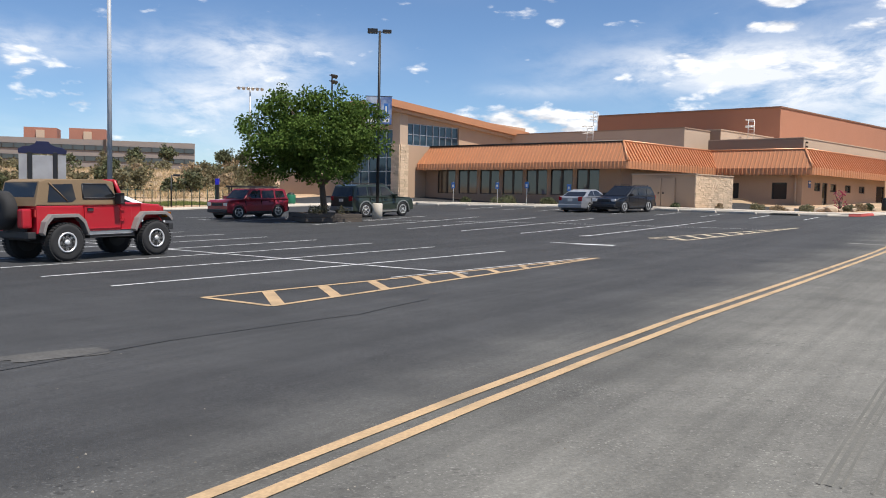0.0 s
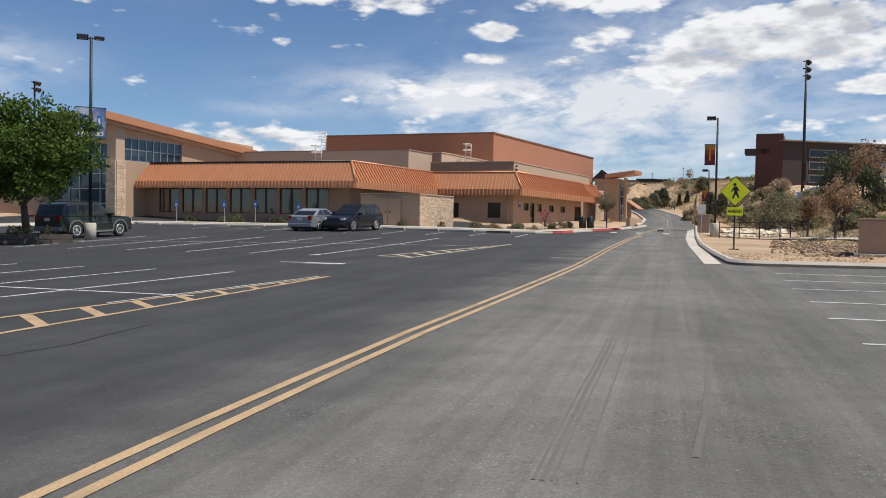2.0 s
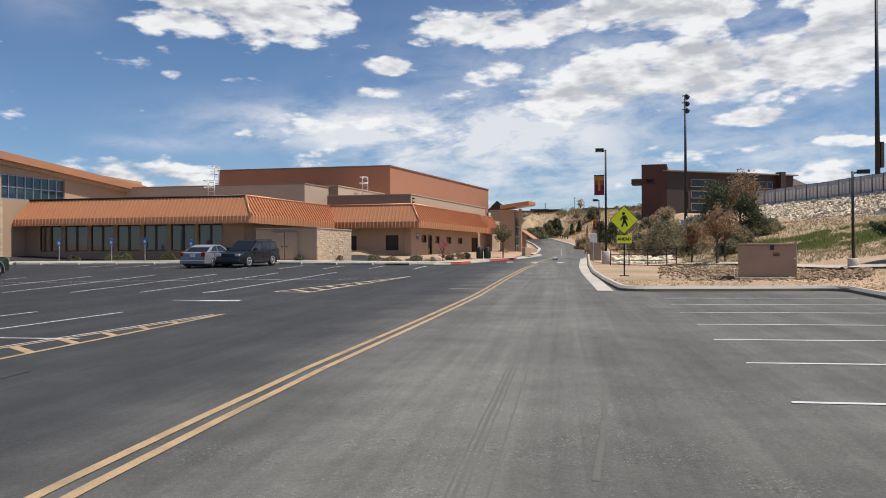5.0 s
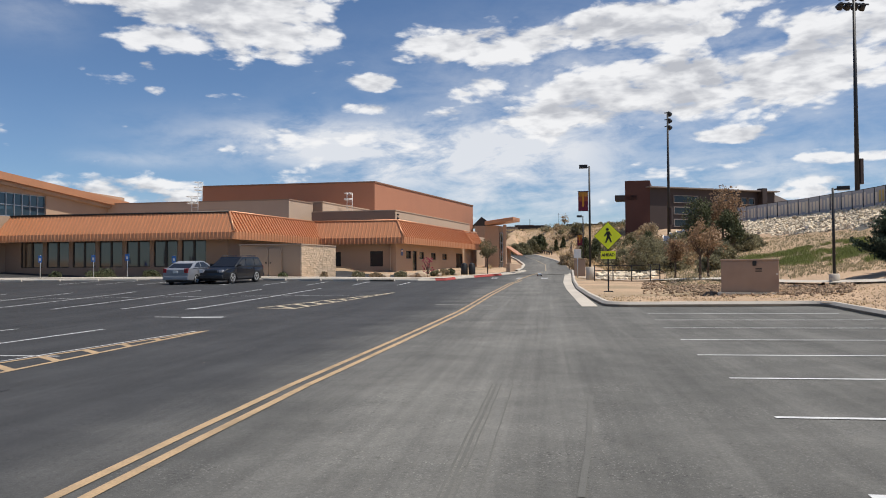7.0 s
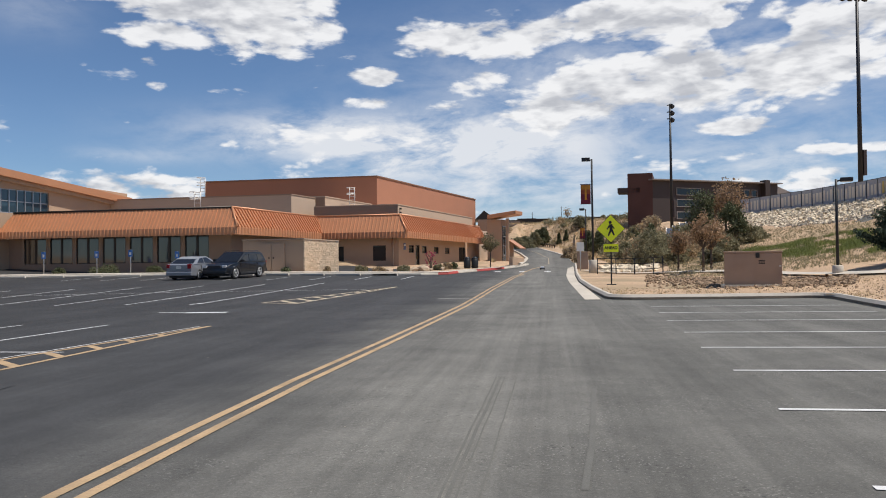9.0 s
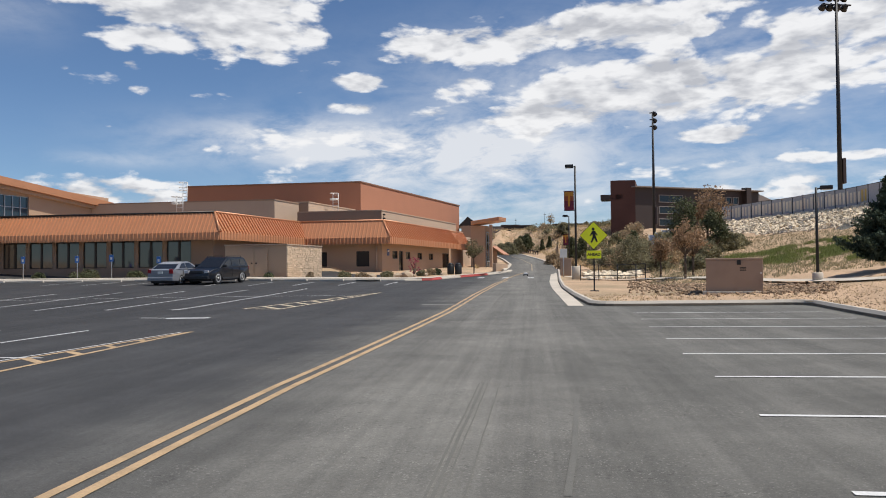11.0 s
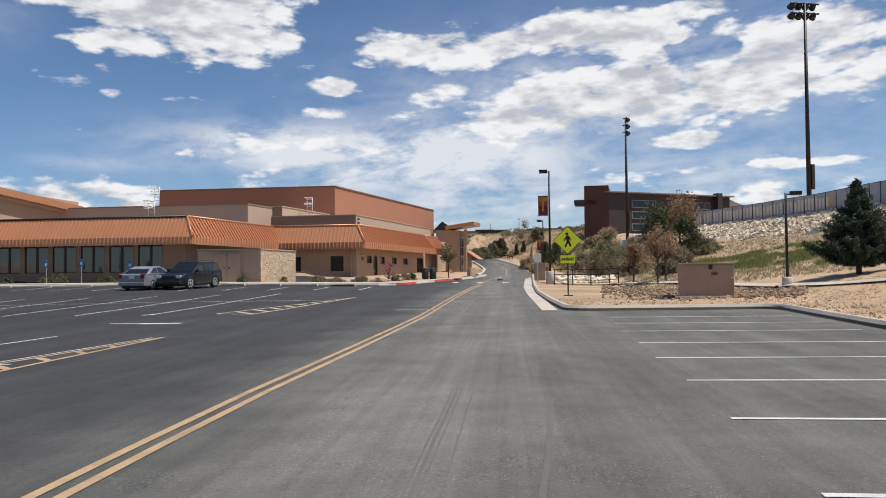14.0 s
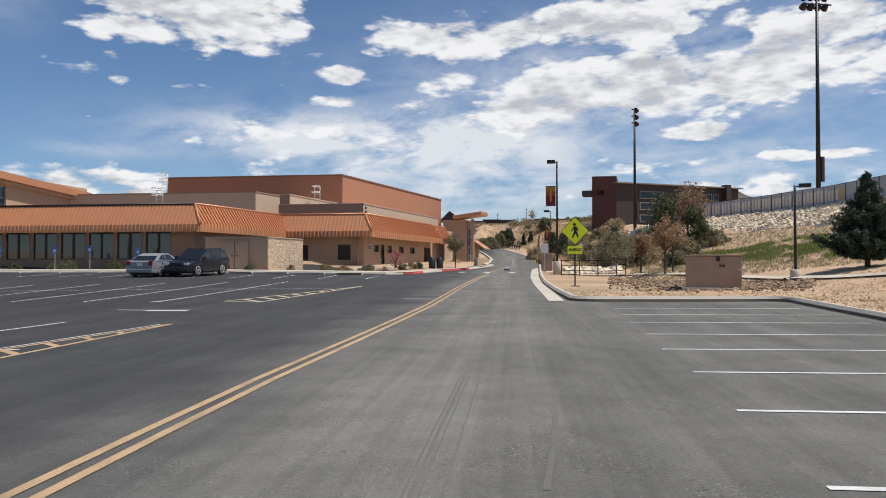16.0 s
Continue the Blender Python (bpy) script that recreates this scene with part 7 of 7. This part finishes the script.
part("sign_face", bm, SIGN_YELLOW, plate)
shape = bmesh.new()
tube(shape, (-0.02, -0.051, zc + 0.27), (-0.02, -0.056, zc + 0.27), 0.065, n=14)
for a, b, w0, w1 in (((0.0, 0.19), (0.02, -0.03), 0.075, 0.06), ((0.02, -0.02), (-0.10, -0.30), 0.05, 0.03), ((0.03, -0.02), (0.14, -0.28), 0.05, 0.03), ((-0.03, 0.16), (-0.15, -0.02), 0.03, 0.025), ((0.04, 0.16), (0.15, 0.0), 0.03, 0.025)):
    a, b = Vector(a), Vector(b)
    d = (b - a).normalized()
    n = Vector((-d.y, d.x))
    pts = [a + n * w0, a - n * w0, b - n * w1, b + n * w1]
    profile(shape, [(q.x, zc + q.y) for q in pts], -0.055, -0.051)
part("symbol", shape, SIGN_BLACK, plate, "plain black walking symbol")
zp = 1.44 + 35.7 * math.tan(radians(1.1)) - sz0
ahead = part("name_plate", new_box((-0.31, -0.045, zp - 0.17), (0.31, -0.038, zp + 0.17), 0.003), SIGN_YELLOW, cross_sign, "small yellow-green plate with black lettering")
letters("lettering", "AHEAD", 0.165, SIGN_BLACK, ahead, Matrix.Translation((0, -0.048, zp)) @ Matrix.Rotation(radians(90), 4, "X"))

# electrical cabinet
ex, ey = bearing(45.55, 32.4), bearing(49.1, 32.4)
ez = stand(24, 22)
cab = thing("utility_cabinet", frame2(ex, ey - ex, ez - 0.02), "large tan steel utility cabinet on a concrete pad", "utility cabinet")
cw = (ey - ex).length
part("pad", new_box((-0.12, -0.15, -0.25), (cw + 0.15, 1.75, 0.09), 0.02), CONCRETE, cab)
part("body", new_box((0, 0, 0.09), (cw, 1.6, 1.26), 0.03), BOX_TAN, cab)
part("lid", new_box((-0.02, -0.02, 1.262), (cw + 0.02, 1.62, 1.33), 0.02), BOX_TAN, cab)
part("padlock_box", new_box((cw * 0.55, -0.05, 1.08), (cw * 0.62, 0.0, 1.26), 0.01), SIGN_BLACK, cab)
for k in range(3):
    part("label_bar", new_box((cw * 0.60, -0.006, 0.86 + 0.05 * k), (cw * 0.71, 0.004, 0.89 + 0.05 * k)), FRAME_DARK, cab)
part("latch", new_box((cw * 0.95, -0.02, 0.75), (cw * 0.985, 0.0, 0.79)), WHITE_METAL, cab)

# footpath on the slope
path_pts = [bearing(a, d) for a, d in ((36.4, 56), (38.5, 51), (41, 48.8), (44, 44.6), (46.4, 41.3), (50, 36.9), (55.2, 33.2), (60, 31.0), (66, 29.0))]
v, f = ribbon(path_pts, 0.65, KERB + 0.05, step=1.0)
tagged(new("footpath", raw_mesh("footpath", v, f, CONCRETE)), "pale concrete footpath across the slope", "footpath", kind="structure")

# guard rails at the bend
for first, last, off in ((9, 11, -4.6), (10, 12, 5.2)):
    guard = thing("guard_rail", pose(0, 0, 0), "low dark guard rail beside the climbing road", "guard rail", "guard rails")
    row = []
    for a, b in zip(beside_road(first, last, off), beside_road(first, last, off)[1:]):
        n = max(2, int((b - a).length / 2.5))
        row += [a.lerp(b, k / n) for k in range(n)]
    for i, q in enumerate(row):
        z = stand(q.x, q.y)
        part("post", new_box((q.x - 0.07, q.y - 0.07, z - 0.2), (q.x + 0.07, q.y + 0.07, z + 0.7)), FRAME_DARK, guard)
        if i:
            o = row[i - 1]
            part("rail", new_tube((o.x, o.y, stand(o.x, o.y) + 0.6), (q.x, q.y, z + 0.6), 0.13, n=6), FRAME_DARK, guard)

# rail fence at the wash
rail = thing("rail_fence", pose(0, 0, 0), "low dark metal rail fence along the wash", "fence")
fence_pts = [bearing(37.3 + 0.62 * i, 50.6 - 0.35 * i) for i in range(8)]
for i, q in enumerate(fence_pts):
    z = stand(q.x, q.y)
    if i % 2 == 0 or i == 7:
        part("post", new_tube((q.x, q.y, z - 0.1), (q.x, q.y, z + 0.95), 0.03, n=8), DARK_METAL, rail)
    if i:
        o = fence_pts[i - 1]
        for h in (0.3, 0.62, 0.92):
            part("rail", new_tube((o.x, o.y, stand(o.x, o.y) + h), (q.x, q.y, z + h), 0.025, n=6), DARK_METAL, rail)

# fence on the rock bank, with a printed screen
FENCE_SCREEN = material("grey_fence_screen", (0.40, 0.41, 0.44), 0.8, 0, 0.6, 0.12, 60, 0.3, 0.1)
PALE_PRINT = material("faded_print", (0.74, 0.67, 0.55), 0.8, 0, 0.8, 0.15, 30, 0.15, 0.0)
GOLD_PRINT = material("faded_gold_print", (0.60, 0.43, 0.14), 0.8, 0, 0.8, 0.15, 30, 0.15, 0.0)
bank_fence = thing("chain_fence", pose(0, 0, 0), "tall grey screened fence with faded pale print", "fence")
turns = [46.6 + 0.62 * i for i in range(24)]
pts = [bearing(a, crest(a) + 0.6) for a in turns]
rng = random.Random(3)
for i, q in enumerate(pts):
    z = stand(q.x, q.y)
    part("post", new_tube((q.x, q.y, z - 0.2), (q.x, q.y, z + 1.75), 0.045, n=8), DARK_METAL, bank_fence)
    if i:
        o = pts[i - 1]
        zo = stand(o.x, o.y)
        scr = bmesh.new()
        n = Vector((-(q - o).y, (q - o).x)).normalized() * 0.01
        a = [(o.x, o.y, zo - 0.1), (q.x, q.y, z - 0.1), (q.x, q.y, z + 1.7), (o.x, o.y, zo + 1.7)]
        lo = [scr.verts.new(c) for c in a]
        hi = [scr.verts.new((c[0] + n.x, c[1] + n.y, c[2])) for c in a]
        scr.faces.new(lo)
        scr.faces.new(hi[::-1])
        for k in range(4):
            scr.faces.new((lo[k], hi[k], hi[(k + 1) % 4], lo[(k + 1) % 4]))
        screen = part("screen", scr, FENCE_SCREEN, bank_fence)
        part("top_rail", new_tube((o.x, o.y, zo + 1.72), (q.x, q.y, z + 1.72), 0.03, n=6), DARK_METAL, bank_fence)
        if i < 15:
            for k in range(3):
                s0 = 0.06 + 0.31 * k
                u, w = o.lerp(q, s0), o.lerp(q, s0 + rng.uniform(0.13, 0.24))
                zz = zo + (z - zo) * s0
                side = -Vector((u.x, u.y)).normalized() * 0.06
                bar = bmesh.new()
                prism(bar, (u + side, w + side, w + side * 0.6, u + side * 0.6), zz + rng.uniform(0.22, 0.4), zz + rng.uniform(1.25, 1.45))
                part("print_bar", bar, GOLD_PRINT if i == 14 and k > 0 else PALE_PRINT, screen)

# accessible parking signs and wheel stops along the front
for turn, d, zt in ((0.7, 67.2, 1.14), (3.77, 65.4, 1.19), (5.8, 64.2, 1.27), (13.6, 61.0, 1.08), (8.7, 62.8, 1.15)):
    q = bearing(turn, d)
    z = stand(q.x, q.y)
    h = 1.44 + d * math.tan(radians(zt)) - z
    s = thing("parking_sign", frame2(q, U_DIR, z), "blue parking sign on a thin steel post", "road sign", "parking signs")
    part("post", new_tube((0, 0, -0.1), (0, 0, h + 0.02), 0.03, n=8), PALE_METAL, s)
    pl = part("sign_plate", new_box((-0.17, -0.05, h - 0.50), (0.17, -0.035, h), 0.005), BLUE_SIGN, s)
    part("symbol", new_box((-0.08, -0.056, h - 0.38), (0.08, -0.051, h - 0.18)), WHITE_METAL, pl)
front_line = [bearing(a, lerp_table(a, EDGE) - 0.9) for a in (-1.8, 7.7, 14.6, 20.4, 25.1)]
first_stop = None
for k in range(13):
    s = 1.0 + 2.7 * k
    acc = 0.0
    for a, b in zip(front_line, front_line[1:]):
        L = (b - a).length
        if s <= acc + L:
            q, d = a.lerp(b, (s - acc) / L), (b - a).normalized()
            break
        acc += L
    m = frame2(q, d, land(q.x, q.y))
    if first_stop is None:
        bm = bmesh.new()
        profile(bm, ((-0.9, 0.0), (0.9, 0.0), (0.86, 0.14), (-0.86, 0.14)), -0.08, 0.08, 0.02)
        first_stop = link_mesh("wheel_stop", bm, CONCRETE)
        first_stop.matrix_basis = m
        tagged(first_stop, "pale concrete wheel stop on the asphalt", "wheel stop", "wheel stops")
    else:
        copy_thing(first_stop, m)

# bins by the rear door
for turn in (28.33, 28.86):
    q = bearing(turn, 63.6)
    z = stand(q.x, q.y)
    b = thing("litter_bin", pose(q.x, q.y, z), "black litter bin with a dark domed lid", "bin", "bins")
    bm = bmesh.new()
    lathe(bm, ((0.24, 0.0), (0.27, 0.1), (0.27, 0.66), (0.24, 0.7)), 16)
    bm.transform(Matrix.Rotation(radians(90), 4, "X"))
    part("drum", bm, SIGN_BLACK, b)
    bm = bmesh.new()
    lathe(bm, ((0.25, 0.701), (0.22, 0.80), (0.12, 0.88), (0.03, 0.9)), 16)
    bm.transform(Matrix.Rotation(radians(90), 4, "X"))
    part("lid", bm, DARK_METAL, b)
q = bearing(-10.5, 66)
z = stand(q.x, q.y)
b = thing("litter_bin", pose(q.x, q.y, z), "round green litter bin on the pavement", "bin", "bins")
bm = bmesh.new()
lathe(bm, ((0.34, 0.0), (0.38, 0.1), (0.38, 0.72), (0.35, 0.78)), 18)
bm.transform(Matrix.Rotation(radians(90), 4, "X"))
part("drum", bm, material("bin_green", (0.01, 0.13, 0.07), 0.5), b)
bm = bmesh.new()
lathe(bm, ((0.30, 0.781), (0.26, 0.88), (0.1, 0.95)), 18)
bm.transform(Matrix.Rotation(radians(90), 4, "X"))
part("lid", bm, SIGN_BLACK, b)


def roof_ladder(turn, d, z0, z1, label):
    """A white caged roof ladder: stiles, rungs and safety hoops."""
    q = bearing(turn, d)
    t = thing("roof_ladder", frame2(q, U_DIR), label, "ladder", "roof ladders")
    for x in (-0.28, 0.28):
        part("stile", new_tube((x, 0, z0), (x, 0, z1), 0.035, n=6), WHITE_METAL, t)
    n = int((z1 - z0) / 0.33)
    for i in range(n):
        z = z0 + (i + 0.5) * (z1 - z0) / n
        part("rung", new_tube((-0.28, 0, z), (0.28, 0, z), 0.025, n=6), WHITE_METAL, t)
    for z in (z1 - 0.05, (z0 + z1 * 2) / 3, z1 - 0.62):
        bm = bmesh.new()
        ring = [(0.42 * math.cos(a), -0.45 + 0.45 * math.sin(a), z) for a in [math.pi * 2 * i / 10 for i in range(11)]]
        for a, c in zip(ring, ring[1:]):
            tube(bm, a, c, 0.028, n=6)
        part("hoop", bm, WHITE_METAL, t)
    return t


roof_ladder(10.0, 70.5, 6.3, 7.75, "white steel ladder up to the upper roof")
roof_ladder(10.35, 95.5, 8.8, 11.6, "white caged steel ladder on the rust hall")
roof_ladder(20.36, 83.5, 7.3, 9.45, "white caged steel ladder on the roof")

# message sign, call post, lawn fence
q = bearing(-25.95, 60)
z = stand(q.x, q.y)
BOARD_GREY = material("board_panel_grey", (0.36, 0.36, 0.37), 0.5, 0.2, 1.2, 0.2, 30, 0.1, 0.05, (0.24, 0.24, 0.25), 0.8, 0.6)
board = thing("message_board", frame2(q, bearing(64, 1), z + 0.75), "message board with blue crest and pale panels", "sign")
for x in (-0.76, 0.74):
    part("post", new_box((x - 0.14, -0.14, -1.0), (x + 0.14, 0.14, 2.95), 0.02), DARK_METAL, board)
part("panel", new_box((-0.615, -0.1, 0.9), (0.595, 0.1, 2.75), 0.02), BOARD_GREY, board, "pale blank message panel")
for x in (-1.16, 1.14):
    part("side_panel", new_box((x - 0.25, -0.08, 0.7), (x + 0.25, 0.08, 2.8), 0.02), BOARD_GREY, board)
bm = bmesh.new()
profile(bm, ((-1.42, 2.85), (1.40, 2.85), (1.44, 3.12), (1.15, 3.30), (0.78, 3.30), (0.44, 3.46), (0.36, 3.66), (-0.38, 3.66), (-0.46, 3.46), (-0.80, 3.30), (-1.17, 3.30), (-1.46, 3.12)), -0.12, 0.12, 0.02)
part("crest", bm, material("navy_crest", (0.009, 0.012, 0.05), 0.5), board, "navy blue shaped crest")
q = bearing(-15.37, 62)
call = thing("call_post", pose(q.x, q.y, stand(q.x, q.y)), "dark emergency call post with a blue top", "call post")
part("post", new_box((-0.13, -0.13, -0.1), (0.13, 0.13, 1.55), 0.02), SIGN_BLACK, call)
part("blue_lamp", new_box((-0.13, -0.13, 1.555), (0.13, 0.13, 2.0), 0.03), material("blue_lens", (0.02, 0.02, 0.45), 0.3), call)
lawn_fence = thing("metal_fence", pose(0, 0, 0), "dark green metal railing round the lawn", "fence")
GREEN_RAIL = material("green_railing", (0.012, 0.035, 0.022), 0.5, 0.2)
last = None
for i in range(18):
    q = bearing(-23 + 0.5 * i, 61.5)
    z = stand(q.x, q.y)
    part("post", new_tube((q.x, q.y, z - 0.1), (q.x, q.y, z + 1.25), 0.03, n=6), GREEN_RAIL, lawn_fence)
    if last is not None:
        for h in (0.15, 0.65, 1.2):
            part("rail", new_tube((last.x, last.y, stand(last.x, last.y) + h), (q.x, q.y, z + h), 0.018, n=6), GREEN_RAIL, lawn_fence)
    last = q
shelter = thing("bike_shelter", frame2(bearing(-14.6, 64), bearing(85, 1), stand(*bearing(-14.6, 64))), "low dark steel shelter beside the pavement", "shelter")
for x in (0, 1.6, 3.2):
    for y in (0, 1.2):
        part("post", new_box((x - 0.05, y - 0.05, -0.1), (x + 0.05, y + 0.05, 1.3)), DARK_METAL, shelter)
part("shelter_roof", new_box((-0.2, -0.2, 1.302), (3.4, 1.4, 1.42), 0.02), DARK_METAL, shelter)

# small road sign and meter by the bend
q = bearing(36.15, 57)
s = thing("road_sign", frame2(q, bearing(126, 1), stand(q.x, q.y)), "small white sign on a post", "road sign")
part("post", new_tube((0, 0, -0.1), (0, 0, 1.9), 0.035, n=6), PALE_METAL, s)
part("sign_plate", new_box((-0.25, -0.05, 1.35), (0.25, -0.037, 1.95), 0.01), WHITE_METAL, s)
q = bearing(36.3, 60)
s = thing("meter_box", frame2(q, bearing(126, 1), stand(q.x, q.y)), "tan metal meter box beside the road", "utility box")
part("body", new_box((-0.4, -0.25, 0), (0.4, 0.25, 1.2), 0.03), BOX_TAN, s)
part("lid", new_box((-0.43, -0.28, 1.201), (0.43, 0.28, 1.26), 0.02), BOX_TAN, s)

# ---- brick college building on the hill ----
college = thing("college_building", pose(0, 0, 0), "dark brick and grey panel college building", "building")
K = bearing(41.05, 152)
KD = bearing(95, 1)
KL = cross_at(39.4, K, bearing(128, 1))
KR = cross_at(48.9, K, KD)
top_k = 1.44 + 152 * math.tan(radians(5.6))
part("tower", new_prism((KL, K, K + bearing(43, 14), KL + bearing(43, 14)), 4, 1.44 + KL.length * math.tan(radians(6.1))), BRICK_DARK, college, "dark red brick stair tower")
part("canopy", new_prism((KL - bearing(128, 1.8), KL + bearing(128, 2.2), KL + bearing(128, 2.2) + bearing(42, 4), KL - bearing(128, 1.8) + bearing(42, 4)), 14.2, 15.1), PANEL_DARK, college)
part("wall", new_prism((K, KR, KR + bearing(50, 16), K + bearing(44, 16)), 4, top_k), PANEL_DARK, college)
mk = frame2(K, KR - K)
kl = (KR - K).length
part("roof_edge", new_box((-0.6, -0.9, top_k), (kl + 0.5, 5, top_k + 0.2), 0, mk), PANEL_GREY, college)
for row, zz in enumerate((9.5, 11.75, 13.85)):
    for a, b in ((span(K, KR, 42.6) / kl, span(K, KR, 44.1) / kl), (0.50, 0.66), (0.72, 0.76), (0.78, 0.82)):
        if row < 2 and a > 0.3:
            continue
        w = part("window", new_box((kl * a, -0.08, zz), (kl * b, 0.1, zz + 1.15), 0, mk), CAR_GLASS, college)
        for lo, hi in (((kl * a - 0.11, -0.2, zz - 0.11), (kl * b + 0.11, 0.05, zz)), ((kl * a - 0.11, -0.2, zz + 1.15), (kl * b + 0.11, 0.05, zz + 1.3)), ((kl * a - 0.11, -0.2, zz), (kl * a, 0.05, zz + 1.15)), ((kl * b, -0.2, zz), (kl * b + 0.11, 0.05, zz + 1.15))):
            part("window_frame", new_box(lo, hi, 0, mk), PANEL_GREY, w)
part("stair_block", new_box((kl * 0.86, -1.2, 4), (kl * 0.90, 0.2, top_k + 0.6), 0, mk), PANEL_DARK, college)
part("annex", new_prism((KR, KR + bearing(95, 7), KR + bearing(95, 7) + bearing(50, 10), KR + bearing(50, 10)), 4, (top_k - 0.4, top_k - 2.6, top_k - 2.6, top_k - 0.4)), PANEL_GREY, college)

# long low office block far left
OA, OB = bearing(-34, 285), bearing(-16.82, 275)
mo = frame2(OA, OB - OA)
ol = (OB - OA).length
office = thing("office_building", pose(0, 0, 0), "long grey office block with dark window bands", "building")
zt = 1.44 + 280 * math.tan(radians(3.26))
part("wall", new_box((0, 0, 3), (ol, 20, zt), 0, mo), PANEL_GREY, office)
for z0, z1 in ((zt - 3.3, zt - 1.75), (zt - 6.6, zt - 5.1)):
    band = part("window_band", new_box((0, -0.25, z0), (ol - 0.5, -0.01, z1), 0, mo), FRAME_DARK, office, "dark ribbon of windows")
    n = 26
    for i in range(n):
        part("pane", new_box((ol * i / n + 0.15, -0.30, z0 + 0.12), (ol * (i + 1) / n - 0.15, -0.251, z1 - 0.12), 0, mo), WINDOW, band)
part("joint", new_box((ol - 27, -0.4, 3), (ol - 26.2, 0, zt + 0.2), 0, mo), PANEL_DARK, office)
for t0, t1, h in ((-27.13, -25.24, 3.4), (-24.53, -22.35, 3.6)):
    a, b = (cross_at(t0, OA, OB - OA) - OA).length, (cross_at(t1, OA, OB - OA) - OA).length
    part("plant_room", new_box((a, 4, zt), (b, 14, zt + h), 0, mo), RED_BLOCK, office, "red block rooftop plant room")
    part("vent", new_box(((a + b) / 2 - 1.2, 3.4, zt + 0.2), ((a + b) / 2 + 1.2, 3.98, zt + 2.6), 0.1, mo), STUCCO_PALE, office)

# far sheds and a row of dark vehicles along the crest
for turn, d, w, h, mat, lab in ((36.2, 205, 5.5, 1.0, PANEL_DARK, "long dark shed on the crest"), (37.0, 205, 6, 1.0, PANEL_DARK, "long dark shed on the crest"), (33.4, 210, 4.4, 1.0, FRAME_DARK, "dark parked trailer on the crest"), (32.5, 210, 4.4, 1.2, FRAME_DARK, "dark parked trailer on the crest"), (31.6, 210, 4.0, 1.0, PANEL_GREY, "grey parked trailer on the crest")):
    q = bearing(turn, d)
    z = stand(q.x, q.y)
    s = thing("shed", frame2(q, bearing(turn + 90, 1), z), lab, "shed", "crest sheds")
    part("wall", new_box((-w / 2, 0, -0.4), (w / 2, 3, h), 0.05), mat, s)
    part("shed_roof", new_box((-w / 2 - 0.2, -0.2, h + 0.002), (w / 2 + 0.2, 3.2, h + 0.18), 0.03), PANEL_DARK, s)
# low retaining wall by the bend and rails
q0, q1 = bearing(31.5, 78), bearing(32.3, 92)
wl2 = (q1 - q0)
low = link_mesh("retaining_wall", new_box((0, 0, -0.5), (wl2.length, 0.35, 0.9), 0.03, frame2(q0, wl2, stand(q0.x, q0.y))), STUCCO)
tagged(low, "low tan retaining wall by the bend", "wall")

# thin poles and a bare tree on the crest, blue screen fence beside the college
for turn, d, h in ((34.9, 210, 4.2), (32.9, 215, 3.0)):
    q = bearing(turn, d)
    s = thing("utility_pole", pose(q.x, q.y, stand(q.x, q.y)), "thin grey utility pole on the crest", "pole", "crest poles")
    part("pole", new_tube((0, 0, -0.3), (0, 0, h), 0.07, 0.05, 8), DARK_METAL, s)
    part("cross_arm", new_box((-0.3, -0.04, h - 0.5), (0.3, 0.04, h - 0.42)), DARK_METAL, s)
broad_tree("tree", *bearing(35.3, 205), "small bare tree on the crest", 4, (1.1, 1.6, 2.6), 0.08, 26, 14, 0.22, TAN_LEAF, 71, 0.5, group="crest trees")
blue_fence = thing("screen_fence", pose(0, 0, 0), "pale blue screened fence on the hill", "fence")
BLUE_SCREEN = material("blue_screen", (0.30, 0.38, 0.50), 0.8, 0, 0.6, 0.12, 60, 0.2, 0.0)
row = [bearing(41.9 + 0.42 * i, 100) for i in range(6)]
for i, q in enumerate(row):
    z = stand(q.x, q.y)
    part("post", new_tube((q.x, q.y, z - 0.2), (q.x, q.y, z + 2.3), 0.05, n=6), PALE_METAL, blue_fence)
    if i:
        o = row[i - 1]
        zo = min(z, stand(o.x, o.y))
        part("screen", new_prism((o, q, q + bearing(42, 0.03), o + bearing(42, 0.03)), zo, zo + 2.2), BLUE_SCREEN, blue_fence)
